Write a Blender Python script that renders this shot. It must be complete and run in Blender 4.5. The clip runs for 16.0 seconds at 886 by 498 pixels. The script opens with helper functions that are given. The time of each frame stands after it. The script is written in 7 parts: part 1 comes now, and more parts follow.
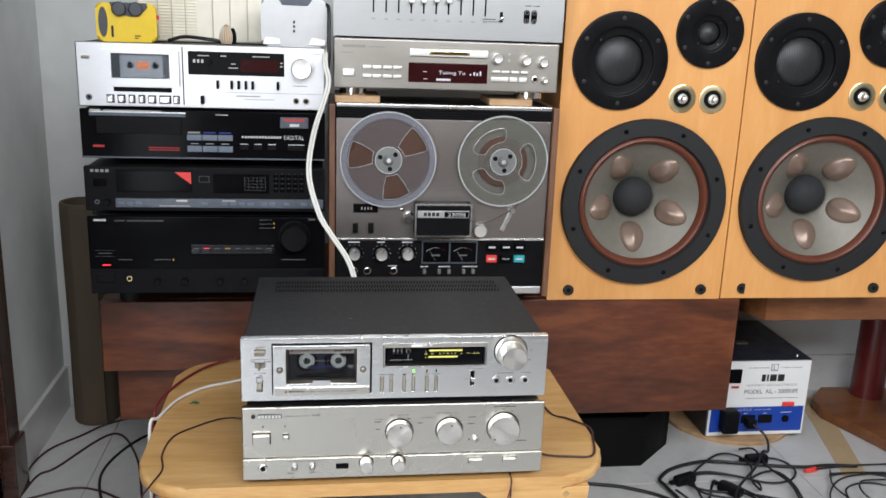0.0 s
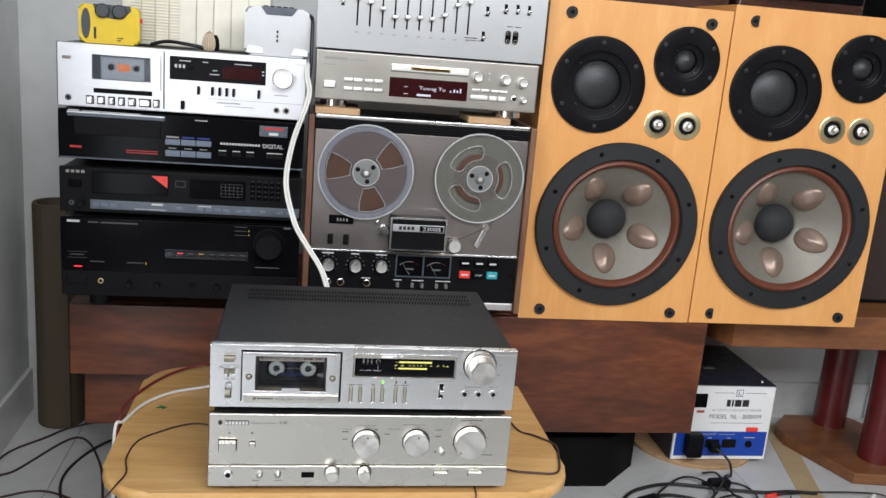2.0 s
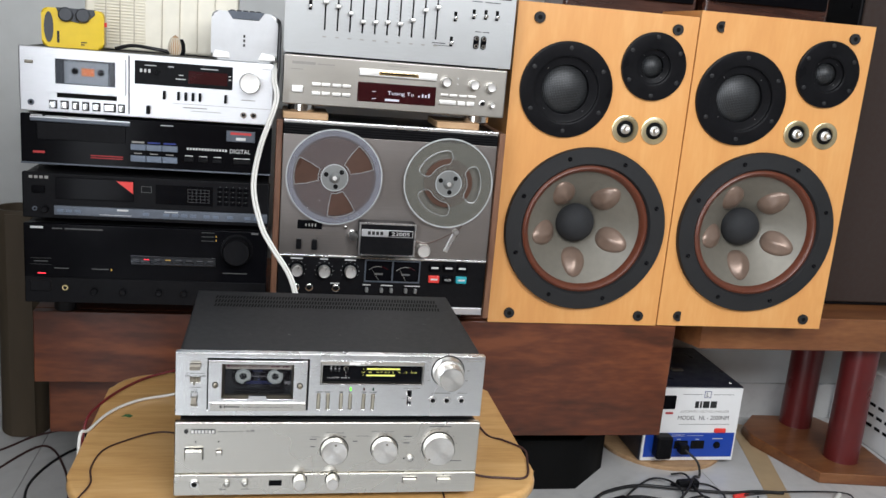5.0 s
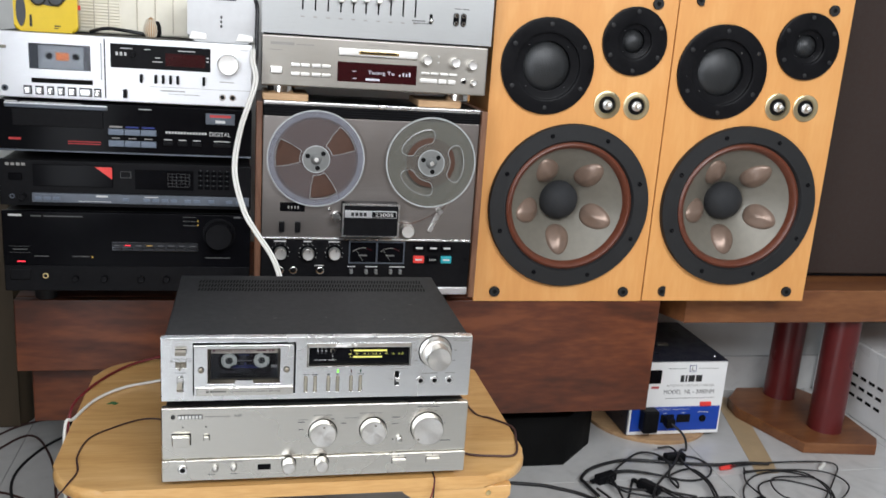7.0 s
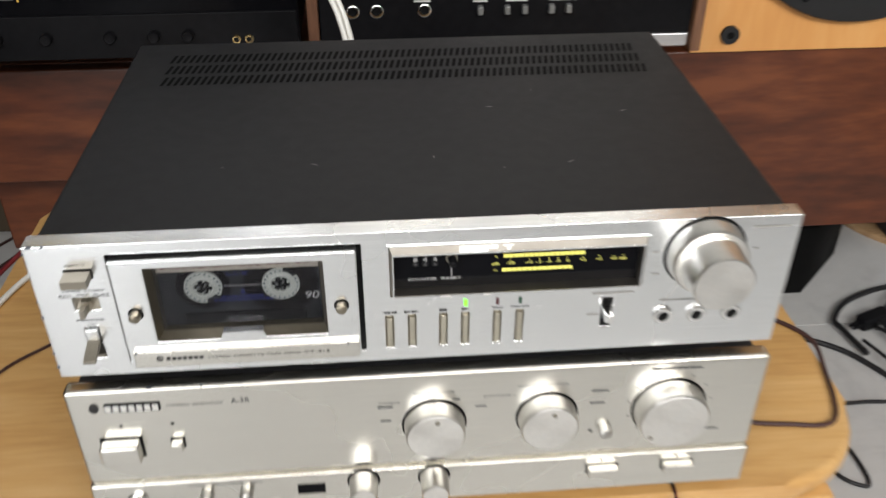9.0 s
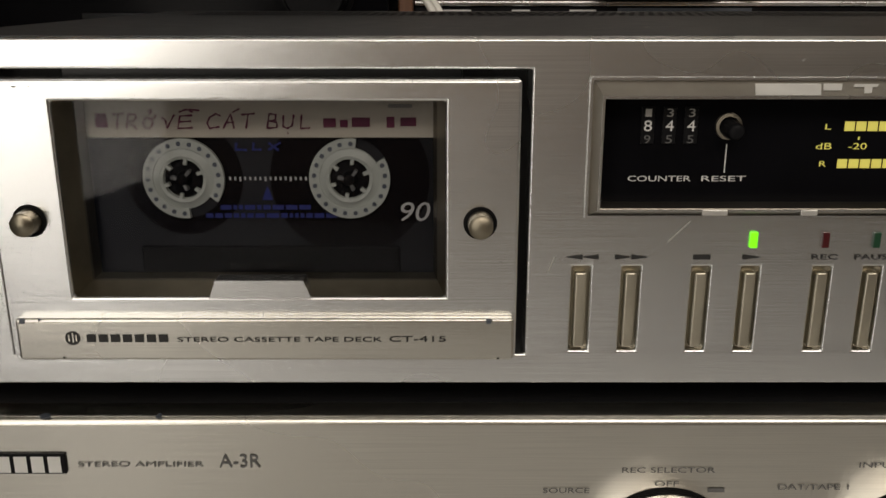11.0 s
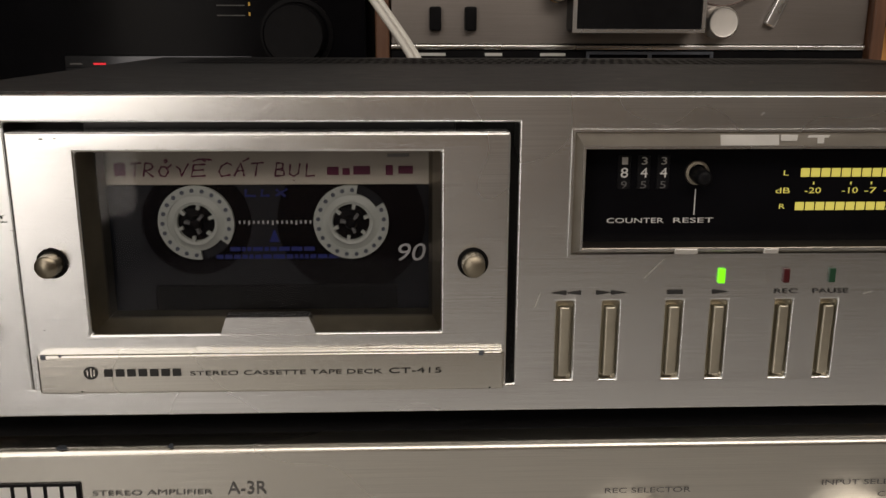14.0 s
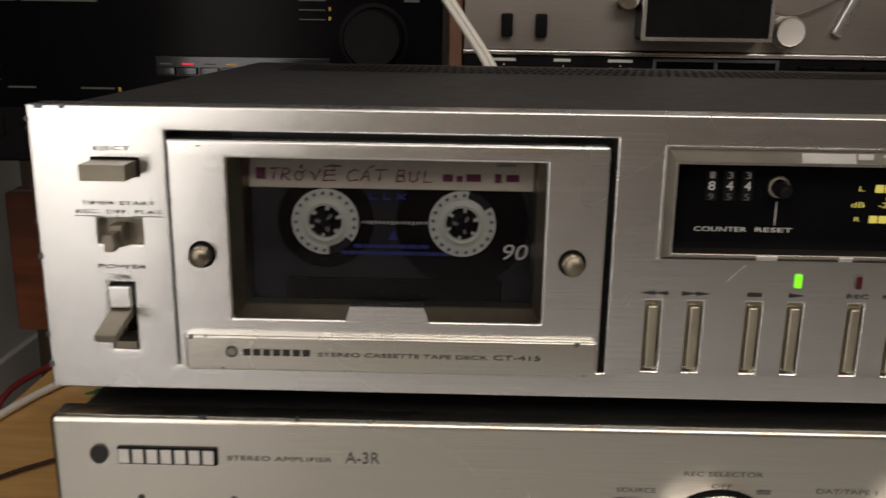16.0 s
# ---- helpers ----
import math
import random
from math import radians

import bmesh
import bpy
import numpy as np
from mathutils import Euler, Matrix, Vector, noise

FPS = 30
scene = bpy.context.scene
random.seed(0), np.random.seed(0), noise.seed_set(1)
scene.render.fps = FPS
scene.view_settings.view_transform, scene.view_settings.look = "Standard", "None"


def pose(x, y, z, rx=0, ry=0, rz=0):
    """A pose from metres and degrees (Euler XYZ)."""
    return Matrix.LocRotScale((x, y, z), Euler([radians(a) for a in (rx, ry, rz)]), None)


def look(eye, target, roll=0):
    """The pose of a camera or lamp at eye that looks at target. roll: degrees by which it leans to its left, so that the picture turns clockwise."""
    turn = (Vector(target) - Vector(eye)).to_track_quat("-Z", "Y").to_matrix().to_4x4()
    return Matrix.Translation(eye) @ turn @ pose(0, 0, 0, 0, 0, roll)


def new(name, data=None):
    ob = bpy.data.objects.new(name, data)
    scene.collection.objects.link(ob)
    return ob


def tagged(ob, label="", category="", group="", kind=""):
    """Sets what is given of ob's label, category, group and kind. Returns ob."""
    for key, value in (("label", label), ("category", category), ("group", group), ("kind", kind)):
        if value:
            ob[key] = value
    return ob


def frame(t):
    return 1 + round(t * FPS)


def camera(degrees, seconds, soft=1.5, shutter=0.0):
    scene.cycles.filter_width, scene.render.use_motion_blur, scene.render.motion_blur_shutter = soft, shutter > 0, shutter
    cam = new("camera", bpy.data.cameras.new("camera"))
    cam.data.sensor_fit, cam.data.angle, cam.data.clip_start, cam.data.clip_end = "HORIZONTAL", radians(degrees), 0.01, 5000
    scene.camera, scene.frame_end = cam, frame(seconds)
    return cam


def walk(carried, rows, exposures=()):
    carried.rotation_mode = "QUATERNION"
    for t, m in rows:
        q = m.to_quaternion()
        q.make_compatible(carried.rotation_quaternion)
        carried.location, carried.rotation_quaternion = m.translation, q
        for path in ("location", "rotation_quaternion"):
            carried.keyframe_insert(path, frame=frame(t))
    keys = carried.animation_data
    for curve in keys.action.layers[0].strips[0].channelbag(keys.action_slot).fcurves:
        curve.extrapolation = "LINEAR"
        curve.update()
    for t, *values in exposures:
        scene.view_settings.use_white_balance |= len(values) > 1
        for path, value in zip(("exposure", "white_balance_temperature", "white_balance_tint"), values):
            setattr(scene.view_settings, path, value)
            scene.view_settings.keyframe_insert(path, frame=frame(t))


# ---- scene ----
cam = camera(53.4, 16.0, shutter=0.4)
PATH = [
    (0, (-0.098, -1.123, 1.018), (0.167, 0.792, 0.505), 2.1),
    (0.5, (-0.097, -1.13, 1.021), (0.199, 0.79, 0.549), 3.2),
    (1, (-0.094, -1.133, 1.023), (0.224, 0.786, 0.554), 3.5),
    (1.5, (-0.095, -1.132, 1.022), (0.223, 0.79, 0.568), 3.8),
    (2, (-0.099, -1.135, 1.015), (0.223, 0.782, 0.544), 4.7),
    (2.5, (-0.098, -1.134, 1.017), (0.233, 0.782, 0.551), 4.8),
    (3, (-0.092, -1.137, 1.022), (0.256, 0.778, 0.561), 4.5),
    (3.5, (-0.092, -1.139, 1.021), (0.265, 0.776, 0.567), 4.4),
    (4, (-0.091, -1.135, 1.024), (0.278, 0.778, 0.57), 4.6),
    (6.5, (-0.093, -1.134, 1.019), (0.303, 0.767, 0.539), 4.7),
    (7, (-0.093, -1.128, 1.019), (0.328, 0.761, 0.516), 4.0),
    (7.4, (-0.082, -1.095, 1.042), (0.393, 0.741, 0.407), 1.6),
    (7.5, (-0.075, -1.073, 1.044), (0.387, 0.758, 0.386), -0.3),
    (7.7, (-0.047, -0.967, 1.021), (0.369, 0.829, 0.245), -1.1),
    (8, (-0.024, -0.831, 0.969), (0.262, 0.933, 0.071), -1.0),
    (8.3, (-0.022, -0.724, 0.947), (0.249, 1.029, 0.022), 1.1),
    (8.5, (-0.032, -0.621, 0.921), (0.318, 1.084, -0.063), 3.8),
    (9, (-0.024, -0.395, 0.848), (0.118, 1.257, -0.271), 0.2),
    (9.2, (-0.007, -0.333, 0.81), (0.084, 1.322, -0.309), -0.9),
    (9.5, (-0.048, -0.272, 0.729), (-0.098, 1.453, -0.282), -0.0),
    (9.7, (-0.055, -0.226, 0.664), (-0.138, 1.619, -0.103), -1.6),
    (10, (-0.053, -0.211, 0.609), (-0.042, 1.723, 0.102), 0.4),
    (10.2, (-0.053, -0.208, 0.598), (-0.081, 1.718, 0.06), 0.7),
    (12.3, (-0.064, -0.231, 0.619), (0.008, 1.681, 0.037), -1.3),
    (12.5, (-0.06, -0.23, 0.616), (-0.008, 1.687, 0.047), -1.4),
    (13, (-0.061, -0.226, 0.614), (-0.008, 1.692, 0.051), -0.4),
    (13.5, (-0.064, -0.228, 0.611), (0.001, 1.701, 0.085), 0.1),
    (14, (-0.064, -0.233, 0.611), (0.013, 1.703, 0.115), 0.2),
    (14.5, (-0.064, -0.238, 0.619), (-0.018, 1.697, 0.118), 0.1),
    (15, (-0.066, -0.244, 0.621), (-0.026, 1.69, 0.111), 0.3),
    (15.5, (-0.067, -0.246, 0.62), (-0.031, 1.687, 0.107), 0.4),
    (16, (-0.082, -0.26, 0.619), (-0.11, 1.675, 0.114), 0.9),
]
EXPOSURES = [(0, -0.16, 6150, 10), (7.0, -0.16, 6150, 10), (8.2, 0.0, 6250, 10), (8.6, -0.05, 6400, 10), (9.3, -0.42, 6700, 10), (10.2, -1.10, 7300, 10), (12.3, -1.46, 7650, 15), (16, -1.42, 7650, 15)]
walk(cam, [(t, look(eye, target, roll)) for t, eye, target, roll in PATH], EXPOSURES)

# ---- light ----
# the room is lit by a wide open doorway left of the camera, out of view, and a wide high window assumed behind it
world = bpy.data.worlds.new("world")
scene.world = world
world.use_nodes = True
wn = world.node_tree.nodes
sky = wn.new("ShaderNodeTexSky")
sky.sky_type, sky.sun_disc = "NISHITA", False
sky.sun_elevation, sky.sun_rotation = radians(48), radians(200)
wn["Background"].inputs["Strength"].default_value = 0.12
world.node_tree.links.new(sky.outputs[0], wn["Background"].inputs["Color"])


def area_light(name, eye, target, sx, sy, watts, colour, spread=180):
    data = bpy.data.lights.new(name, "AREA")
    data.shape, data.size, data.size_y, data.energy, data.color = "RECTANGLE", sx, sy, watts, colour
    data.spread = radians(spread)
    ob = new(name, data)
    ob.matrix_world = look(eye, target)
    return ob


area_light("window_light", (0.75, -2.01, 2.22), (0.5, 0.6, 0.80), 2.3, 0.9, 34, (1.0, 0.98, 0.95), 110)
area_light("door_light", (-0.805, -1.435, 1.25), (1.0, -0.80, 1.05), 1.0, 2.2, 42, (0.98, 0.99, 1.0))


# ---- materials ----
def material(name):
    m = bpy.data.materials.new(name)
    m.use_nodes = True
    nt = m.node_tree
    return m, nt, nt.nodes["Principled BSDF"]


def noise_node(nt, scale, detail=4.0, stretch=(1, 1, 1), rough=0.55):
    tc = nt.nodes.new("ShaderNodeTexCoord")
    mp = nt.nodes.new("ShaderNodeMapping")
    mp.inputs["Scale"].default_value = stretch
    nz = nt.nodes.new("ShaderNodeTexNoise")
    nz.inputs["Scale"].default_value, nz.inputs["Detail"].default_value = scale, detail
    nz.inputs["Roughness"].default_value = rough
    nt.links.new(tc.outputs["Object"], mp.inputs["Vector"])
    nt.links.new(mp.outputs["Vector"], nz.inputs["Vector"])
    return nz


def ramp(nt, source, stops):
    r = nt.nodes.new("ShaderNodeValToRGB")
    e = r.color_ramp.elements
    while len(e) < len(stops):
        e.new(0.5)
    for el, (pos, col) in zip(e, stops):
        el.position, el.color = pos, (*col, 1)
    nt.links.new(source, r.inputs["Fac"])
    return r


def bump(nt, source, bsdf, strength, distance=0.001):
    b = nt.nodes.new("ShaderNodeBump")
    b.inputs["Strength"].default_value, b.inputs["Distance"].default_value = strength, distance
    nt.links.new(source, b.inputs["Height"])
    nt.links.new(b.outputs["Normal"], bsdf.inputs["Normal"])


def surface(name, colour, rough=0.5, metal=0.0, vary=0.12, scale=60.0, relief=0.05, stretch=(1, 1, 1), rough_vary=0.1, coat=0.0):
    """A surface whose colour, gloss and relief wander at two scales."""
    m, nt, b = material(name)
    fine, broad = noise_node(nt, scale, 5, stretch), noise_node(nt, scale / 9, 3, stretch)
    mix = nt.nodes.new("ShaderNodeMath")
    mix.operation = "ADD"
    nt.links.new(fine.outputs["Fac"], mix.inputs[0])
    nt.links.new(broad.outputs["Fac"], mix.inputs[1])
    half = nt.nodes.new("ShaderNodeMath")
    half.operation = "MULTIPLY"
    half.inputs[1].default_value = 0.5
    nt.links.new(mix.outputs[0], half.inputs[0])
    lo, hi = [max(0, c * (1 - vary)) for c in colour], [min(1, c * (1 + vary)) for c in colour]
    nt.links.new(ramp(nt, half.outputs[0], [(0.3, lo), (0.7, hi)]).outputs["Color"], b.inputs["Base Color"])
    mr = nt.nodes.new("ShaderNodeMapRange")
    mr.inputs["From Min"].default_value, mr.inputs["From Max"].default_value = 0.3, 0.7
    mr.inputs["To Min"].default_value, mr.inputs["To Max"].default_value = max(0.02, rough - rough_vary), min(1, rough + rough_vary)
    nt.links.new(broad.outputs["Fac"], mr.inputs["Value"])
    nt.links.new(mr.outputs[0], b.inputs["Roughness"])
    b.inputs["Metallic"].default_value = metal
    b.inputs["Coat Weight"].default_value = coat
    b.inputs["Coat Roughness"].default_value = 0.12
    b.inputs["Specular IOR Level"].default_value = 0.05 if max(colour) < 0.006 else 0.07 if max(colour) < 0.01 else 0.4 if max(colour) < 0.03 else 0.5
    if relief:
        bump(nt, fine.outputs["Fac"], b, relief)
    return m


def brushed(name, colour, rough=0.34, stretch=(1.5, 60, 260), strength=0.06):
    """Aluminium brushed along x."""
    m, nt, b = material(name)
    fine, broad = noise_node(nt, 14, 6, stretch, 0.7), noise_node(nt, 5, 3)
    nt.links.new(ramp(nt, fine.outputs["Fac"], [(0.3, [c * 0.86 for c in colour]), (0.7, [min(1, c * 1.08) for c in colour])]).outputs["Color"], b.inputs["Base Color"])
    mr = nt.nodes.new("ShaderNodeMapRange")
    mr.inputs["From Min"].default_value, mr.inputs["From Max"].default_value = 0.3, 0.7
    mr.inputs["To Min"].default_value, mr.inputs["To Max"].default_value = rough - 0.05, rough + 0.06
    nt.links.new(broad.outputs["Fac"], mr.inputs["Value"])
    nt.links.new(mr.outputs[0], b.inputs["Roughness"])
    b.inputs["Metallic"].default_value = 1.0
    bump(nt, fine.outputs["Fac"], b, strength, 0.0004)
    return m


def wood(name, dark, mid, light, grain=(1.2, 14, 14), rough=0.45, scale=6.0, coat=0.0, relief=0.08, spread=(0.32, 0.5, 0.68)):
    m, nt, b = material(name)
    info = nt.nodes.new("ShaderNodeObjectInfo")
    tc = nt.nodes.new("ShaderNodeTexCoord")
    add = nt.nodes.new("ShaderNodeVectorMath")
    add.operation = "ADD"
    comb = nt.nodes.new("ShaderNodeMath")
    comb.operation = "MULTIPLY"
    comb.inputs[1].default_value = 9.0
    nt.links.new(info.outputs["Random"], comb.inputs[0])
    nt.links.new(tc.outputs["Object"], add.inputs[0])
    nt.links.new(comb.outputs[0], add.inputs[1])
    mp = nt.nodes.new("ShaderNodeMapping")
    mp.inputs["Scale"].default_value = grain
    nt.links.new(add.outputs[0], mp.inputs["Vector"])
    big = nt.nodes.new("ShaderNodeTexNoise")
    big.inputs["Scale"].default_value, big.inputs["Detail"].default_value, big.inputs["Distortion"].default_value = scale * 0.45, 4, 1.6
    fine = nt.nodes.new("ShaderNodeTexNoise")
    fine.inputs["Scale"].default_value, fine.inputs["Detail"].default_value = scale * 5, 6
    for n in (big, fine):
        nt.links.new(mp.outputs[0], n.inputs["Vector"])
    mx = nt.nodes.new("ShaderNodeMix")
    mx.inputs[0].default_value = 0.35
    nt.links.new(big.outputs["Fac"], mx.inputs[2])
    nt.links.new(fine.outputs["Fac"], mx.inputs[3])
    nt.links.new(ramp(nt, mx.outputs[0], list(zip(spread, (dark, mid, light)))).outputs["Color"], b.inputs["Base Color"])
    b.inputs["Roughness"].default_value = rough
    b.inputs["Coat Weight"].default_value, b.inputs["Coat Roughness"].default_value = coat, 0.15
    bump(nt, fine.outputs["Fac"], b, relief)
    return m


def glass(name, tint=(1, 1, 1), rough=0.02, body=0.0, ior=1.45):
    """A thin clear sheet: light passes, a gloss lies on it, and body gives some of the plastic's own colour."""
    m, nt, b = material(name)
    nd, lk = nt.nodes, nt.links
    clear, gloss, fres, over, milk = nd.new("ShaderNodeBsdfTransparent"), nd.new("ShaderNodeBsdfGlossy"), nd.new("ShaderNodeFresnel"), nd.new("ShaderNodeMixShader"), nd.new("ShaderNodeMixShader")
    clear.inputs["Color"].default_value = (*[0.5 + 0.5 * c for c in tint], 1)
    gloss.inputs["Roughness"].default_value = rough
    fres.inputs["IOR"].default_value = ior
    b.inputs["Base Color"].default_value, b.inputs["Roughness"].default_value = (*tint, 1), 0.4
    milk.inputs[0].default_value = body
    lk.new(clear.outputs[0], milk.inputs[1])
    lk.new(b.outputs[0], milk.inputs[2])
    lk.new(fres.outputs[0], over.inputs[0])
    lk.new(milk.outputs[0], over.inputs[1])
    lk.new(gloss.outputs[0], over.inputs[2])
    lk.new(over.outputs[0], nd["Material Output"].inputs["Surface"])
    return m


def lamp_glow(name, colour, strength):
    m, nt, b = material(name)
    b.inputs["Base Color"].default_value = (*[c * 0.3 for c in colour], 1)
    b.inputs["Emission Color"].default_value = (*colour, 1)
    b.inputs["Emission Strength"].default_value = strength
    return m


ALU = brushed("brushed_aluminium", (0.86, 0.87, 0.87), rough=0.27, strength=0.10)
ALU_WARM = brushed("champagne_aluminium", (0.70, 0.68, 0.625), rough=0.28, strength=0.10)
ALU_COOL = brushed("satin_silver", (0.79, 0.80, 0.82), rough=0.42)
ALU_GREY = brushed("grey_satin_silver", (0.44, 0.45, 0.45), rough=0.44)
ALU_CHAMP = brushed("pale_champagne_aluminium", (0.45, 0.43, 0.39), rough=0.40)
ALU_DARK = brushed("grey_brushed_steel", (0.31, 0.285, 0.27), rough=0.40)
CHROME = surface("polished_metal", (0.82, 0.81, 0.79), 0.16, 1.0, 0.05, 90, 0.0, rough_vary=0.05)
SATIN = surface("turned_aluminium", (0.88, 0.87, 0.84), 0.42, 1.0, 0.06, 120, 0.02)
BRASS = surface("pale_brass", (0.86, 0.74, 0.46), 0.36, 1.0, 0.12, 90, 0.0)
GOLD = surface("gold_plate", (0.85, 0.66, 0.33), 0.22, 1.0, 0.08, 90, 0.0)
FRAMEMETAL = surface("dull_plated_frame", (0.40, 0.37, 0.325), 0.36, 1.0, 0.25, 60, 0.01)
SWITCHGREY = surface("olive_grey_switch_metal", (0.26, 0.235, 0.19), 0.40, 0.8, 0.12, 200, 0.02)
GREYSATIN = surface("grey_turned_metal", (0.52, 0.51, 0.48), 0.36, 1.0, 0.08, 120, 0.02)
BRONZE = surface("dark_bronze", (0.27, 0.24, 0.185), 0.36, 1.0, 0.15, 200, 0.02)
KEYGOLD = surface("pale_gold_keys", (0.60, 0.56, 0.46), 0.38, 1.0, 0.12, 200, 0.02)
KEYMETAL = surface("key_metal", (0.30, 0.275, 0.225), 0.42, 1.0, 0.10, 200, 0.02)
BLACKMETAL = surface("black_painted_steel", (0.011, 0.011, 0.012), 0.55, 0.0, 0.18, 900, 0.10, rough_vary=0.03)
BLACKGLOSS = surface("black_gloss_panel", (0.004, 0.004, 0.005), 0.15, 0.0, 0.3, 40, 0.0, rough_vary=0.05)
BLACKSATIN = surface("black_satin_plastic", (0.008, 0.008, 0.009), 0.36, 0.0, 0.3, 120, 0.03)
GREYSLATE = surface("slate_grey_strip", (0.10, 0.115, 0.14), 0.34, 0.3, 0.2, 120, 0.02)
BLUEGREY = surface("blue_grey_buttons", (0.13, 0.16, 0.21), 0.36, 0.2, 0.1, 150, 0.02)
RUBBER = surface("black_rubber", (0.012, 0.0125, 0.0135), 0.62, 0.0, 0.2, 150, 0.05)
DARKHOLE = surface("dark_recess", (0.006, 0.006, 0.006), 0.7, 0.0, 0.2, 80, 0.0)
INK = surface("black_print", (0.02, 0.02, 0.02), 0.55, 0.0, 0.1, 200, 0.0)
GREYINK = surface("grey_print", (0.30, 0.29, 0.27), 0.6, 0.0, 0.1, 200, 0.0)
DIMINK = surface("faint_grey_print", (0.10, 0.10, 0.10), 0.6, 0.0, 0.1, 200, 0.0)
WHITEINK = surface("white_print", (0.58, 0.58, 0.57), 0.5, 0.0, 0.05, 200, 0.0)
REDINK = surface("red_print", (0.45, 0.03, 0.03), 0.5, 0.0, 0.1, 200, 0.0)
PURPLEINK = surface("purple_marker", (0.16, 0.020, 0.060), 0.6, 0.0, 0.35, 300, 0.0)
BLUEINK = surface("blue_print", (0.010, 0.022, 0.17), 0.5, 0.0, 0.1, 200, 0.0)
PAPER = surface("aged_paper_label", (0.60, 0.55, 0.45), 0.75, 0.0, 0.12, 90, 0.05)
IVORY = surface("ivory_plastic", (0.87, 0.83, 0.70), 0.42, 0.0, 0.07, 40, 0.02)
SILVERPLASTIC = surface("silver_plastic", (0.66, 0.67, 0.68), 0.34, 0.45, 0.06, 60, 0.02)
YELLOW = surface("yellow_plastic", (0.80, 0.56, 0.02), 0.36, 0.0, 0.07, 60, 0.02)
GREYRUBBER = surface("dark_grey_rubber", (0.06, 0.065, 0.075), 0.55, 0.0, 0.15, 150, 0.05)
HUBWHITE = surface("white_hub_plastic", (0.47, 0.50, 0.45), 0.45, 0.0, 0.06, 200, 0.02)
HUBGREY = surface("grey_hub_plastic", (0.20, 0.205, 0.20), 0.35, 0.2, 0.1, 120, 0.02)
REELEDGE = surface("pale_edge_highlight", (0.50, 0.52, 0.52), 0.22, 0.1, 0.1, 120, 0.02)
TAPEBROWN = surface("brown_tape_pack", (0.075, 0.038, 0.026), 0.32, 0.0, 0.2, 60, 0.02)
TAPEDARK = surface("dark_tape_pack", (0.006, 0.005, 0.006), 0.25, 0.0, 0.2, 70, 0.0)
CASSETTEBLACK = surface("smoked_cassette_plastic", (0.010, 0.011, 0.014), 0.36, 0.0, 0.3, 70, 0.0)
CASSETTEGREY = surface("grey_cassette_shell", (0.30, 0.32, 0.34), 0.4, 0.0, 0.1, 70, 0.0)
ORANGE = surface("orange_label", (0.85, 0.22, 0.03), 0.5, 0.0, 0.1, 100, 0.0)
REDKEY = surface("red_key", (0.75, 0.05, 0.04), 0.35, 0.0, 0.08, 100, 0.0)
TEALKEY = surface("teal_key", (0.03, 0.36, 0.42), 0.35, 0.0, 0.08, 100, 0.0)
CONE = surface("silver_grey_cone", (0.18, 0.167, 0.137), 0.42, 0.25, 0.12, 70, 0.06)
DIMPLE = surface("coppery_dimple", (0.23, 0.163, 0.125), 0.33, 0.35, 0.12, 70, 0.04)
SURROUND = surface("brown_rubber_surround", (0.12, 0.034, 0.017), 0.36, 0.0, 0.2, 80, 0.06)
FELT = surface("black_felt_cap", (0.020, 0.021, 0.023), 0.8, 0.0, 0.3, 300, 0.15)
def wire_mesh(name, wire, hole, pitch):
    """Punched black mesh: rows of small holes."""
    m, nt, b = material(name)
    tc, vo = nt.nodes.new("ShaderNodeTexCoord"), nt.nodes.new("ShaderNodeTexVoronoi")
    vo.inputs["Scale"].default_value, vo.inputs["Randomness"].default_value = 1 / pitch, 0.12
    vo.voronoi_dimensions = "2D"
    turn = nt.nodes.new("ShaderNodeMapping")
    turn.inputs["Rotation"].default_value = (radians(90), 0, 0)
    nt.links.new(tc.outputs["Object"], turn.inputs["Vector"])
    nt.links.new(turn.outputs[0], vo.inputs["Vector"])
    nt.links.new(ramp(nt, vo.outputs["Distance"], [(0.34, hole), (0.46, wire)]).outputs["Color"], b.inputs["Base Color"])
    b.inputs["Roughness"].default_value, b.inputs["Metallic"].default_value = 0.42, 0.4
    bump(nt, vo.outputs["Distance"], b, 0.3)
    return m


GREYGLOSS = surface("polished_grey_strip", (0.045, 0.047, 0.052), 0.10, 0.9, 0.1, 60, 0.0, rough_vary=0.04)
MESH = wire_mesh("black_wire_mesh", (0.055, 0.058, 0.061), (0.006, 0.006, 0.006), 0.0032)
WHITECABLE = surface("white_cable_jacket", (0.78, 0.77, 0.72), 0.45, 0.0, 0.06, 90, 0.02)
BLACKCABLE = surface("black_cable_jacket", (0.012, 0.012, 0.013), 0.45, 0.0, 0.2, 90, 0.02)
BROWNCABLE = surface("brown_cable_jacket", (0.05, 0.020, 0.018), 0.5, 0.0, 0.2, 90, 0.02)
REDCABLE = surface("red_cable_jacket", (0.16, 0.014, 0.018), 0.45, 0.0, 0.15, 90, 0.02)
BLUEPANEL = surface("blue_panel_print", (0.012, 0.055, 0.36), 0.35, 0.0, 0.1, 40, 0.0)
WHITEPANEL = surface("white_enamel", (0.80, 0.80, 0.79), 0.32, 0.0, 0.04, 30, 0.01)
NAVYSTEEL = surface("navy_black_steel", (0.014, 0.016, 0.028), 0.36, 0.0, 0.25, 300, 0.05)
MAROON = surface("maroon_tube", (0.10, 0.012, 0.012), 0.34, 0.0, 0.2, 25, 0.03)
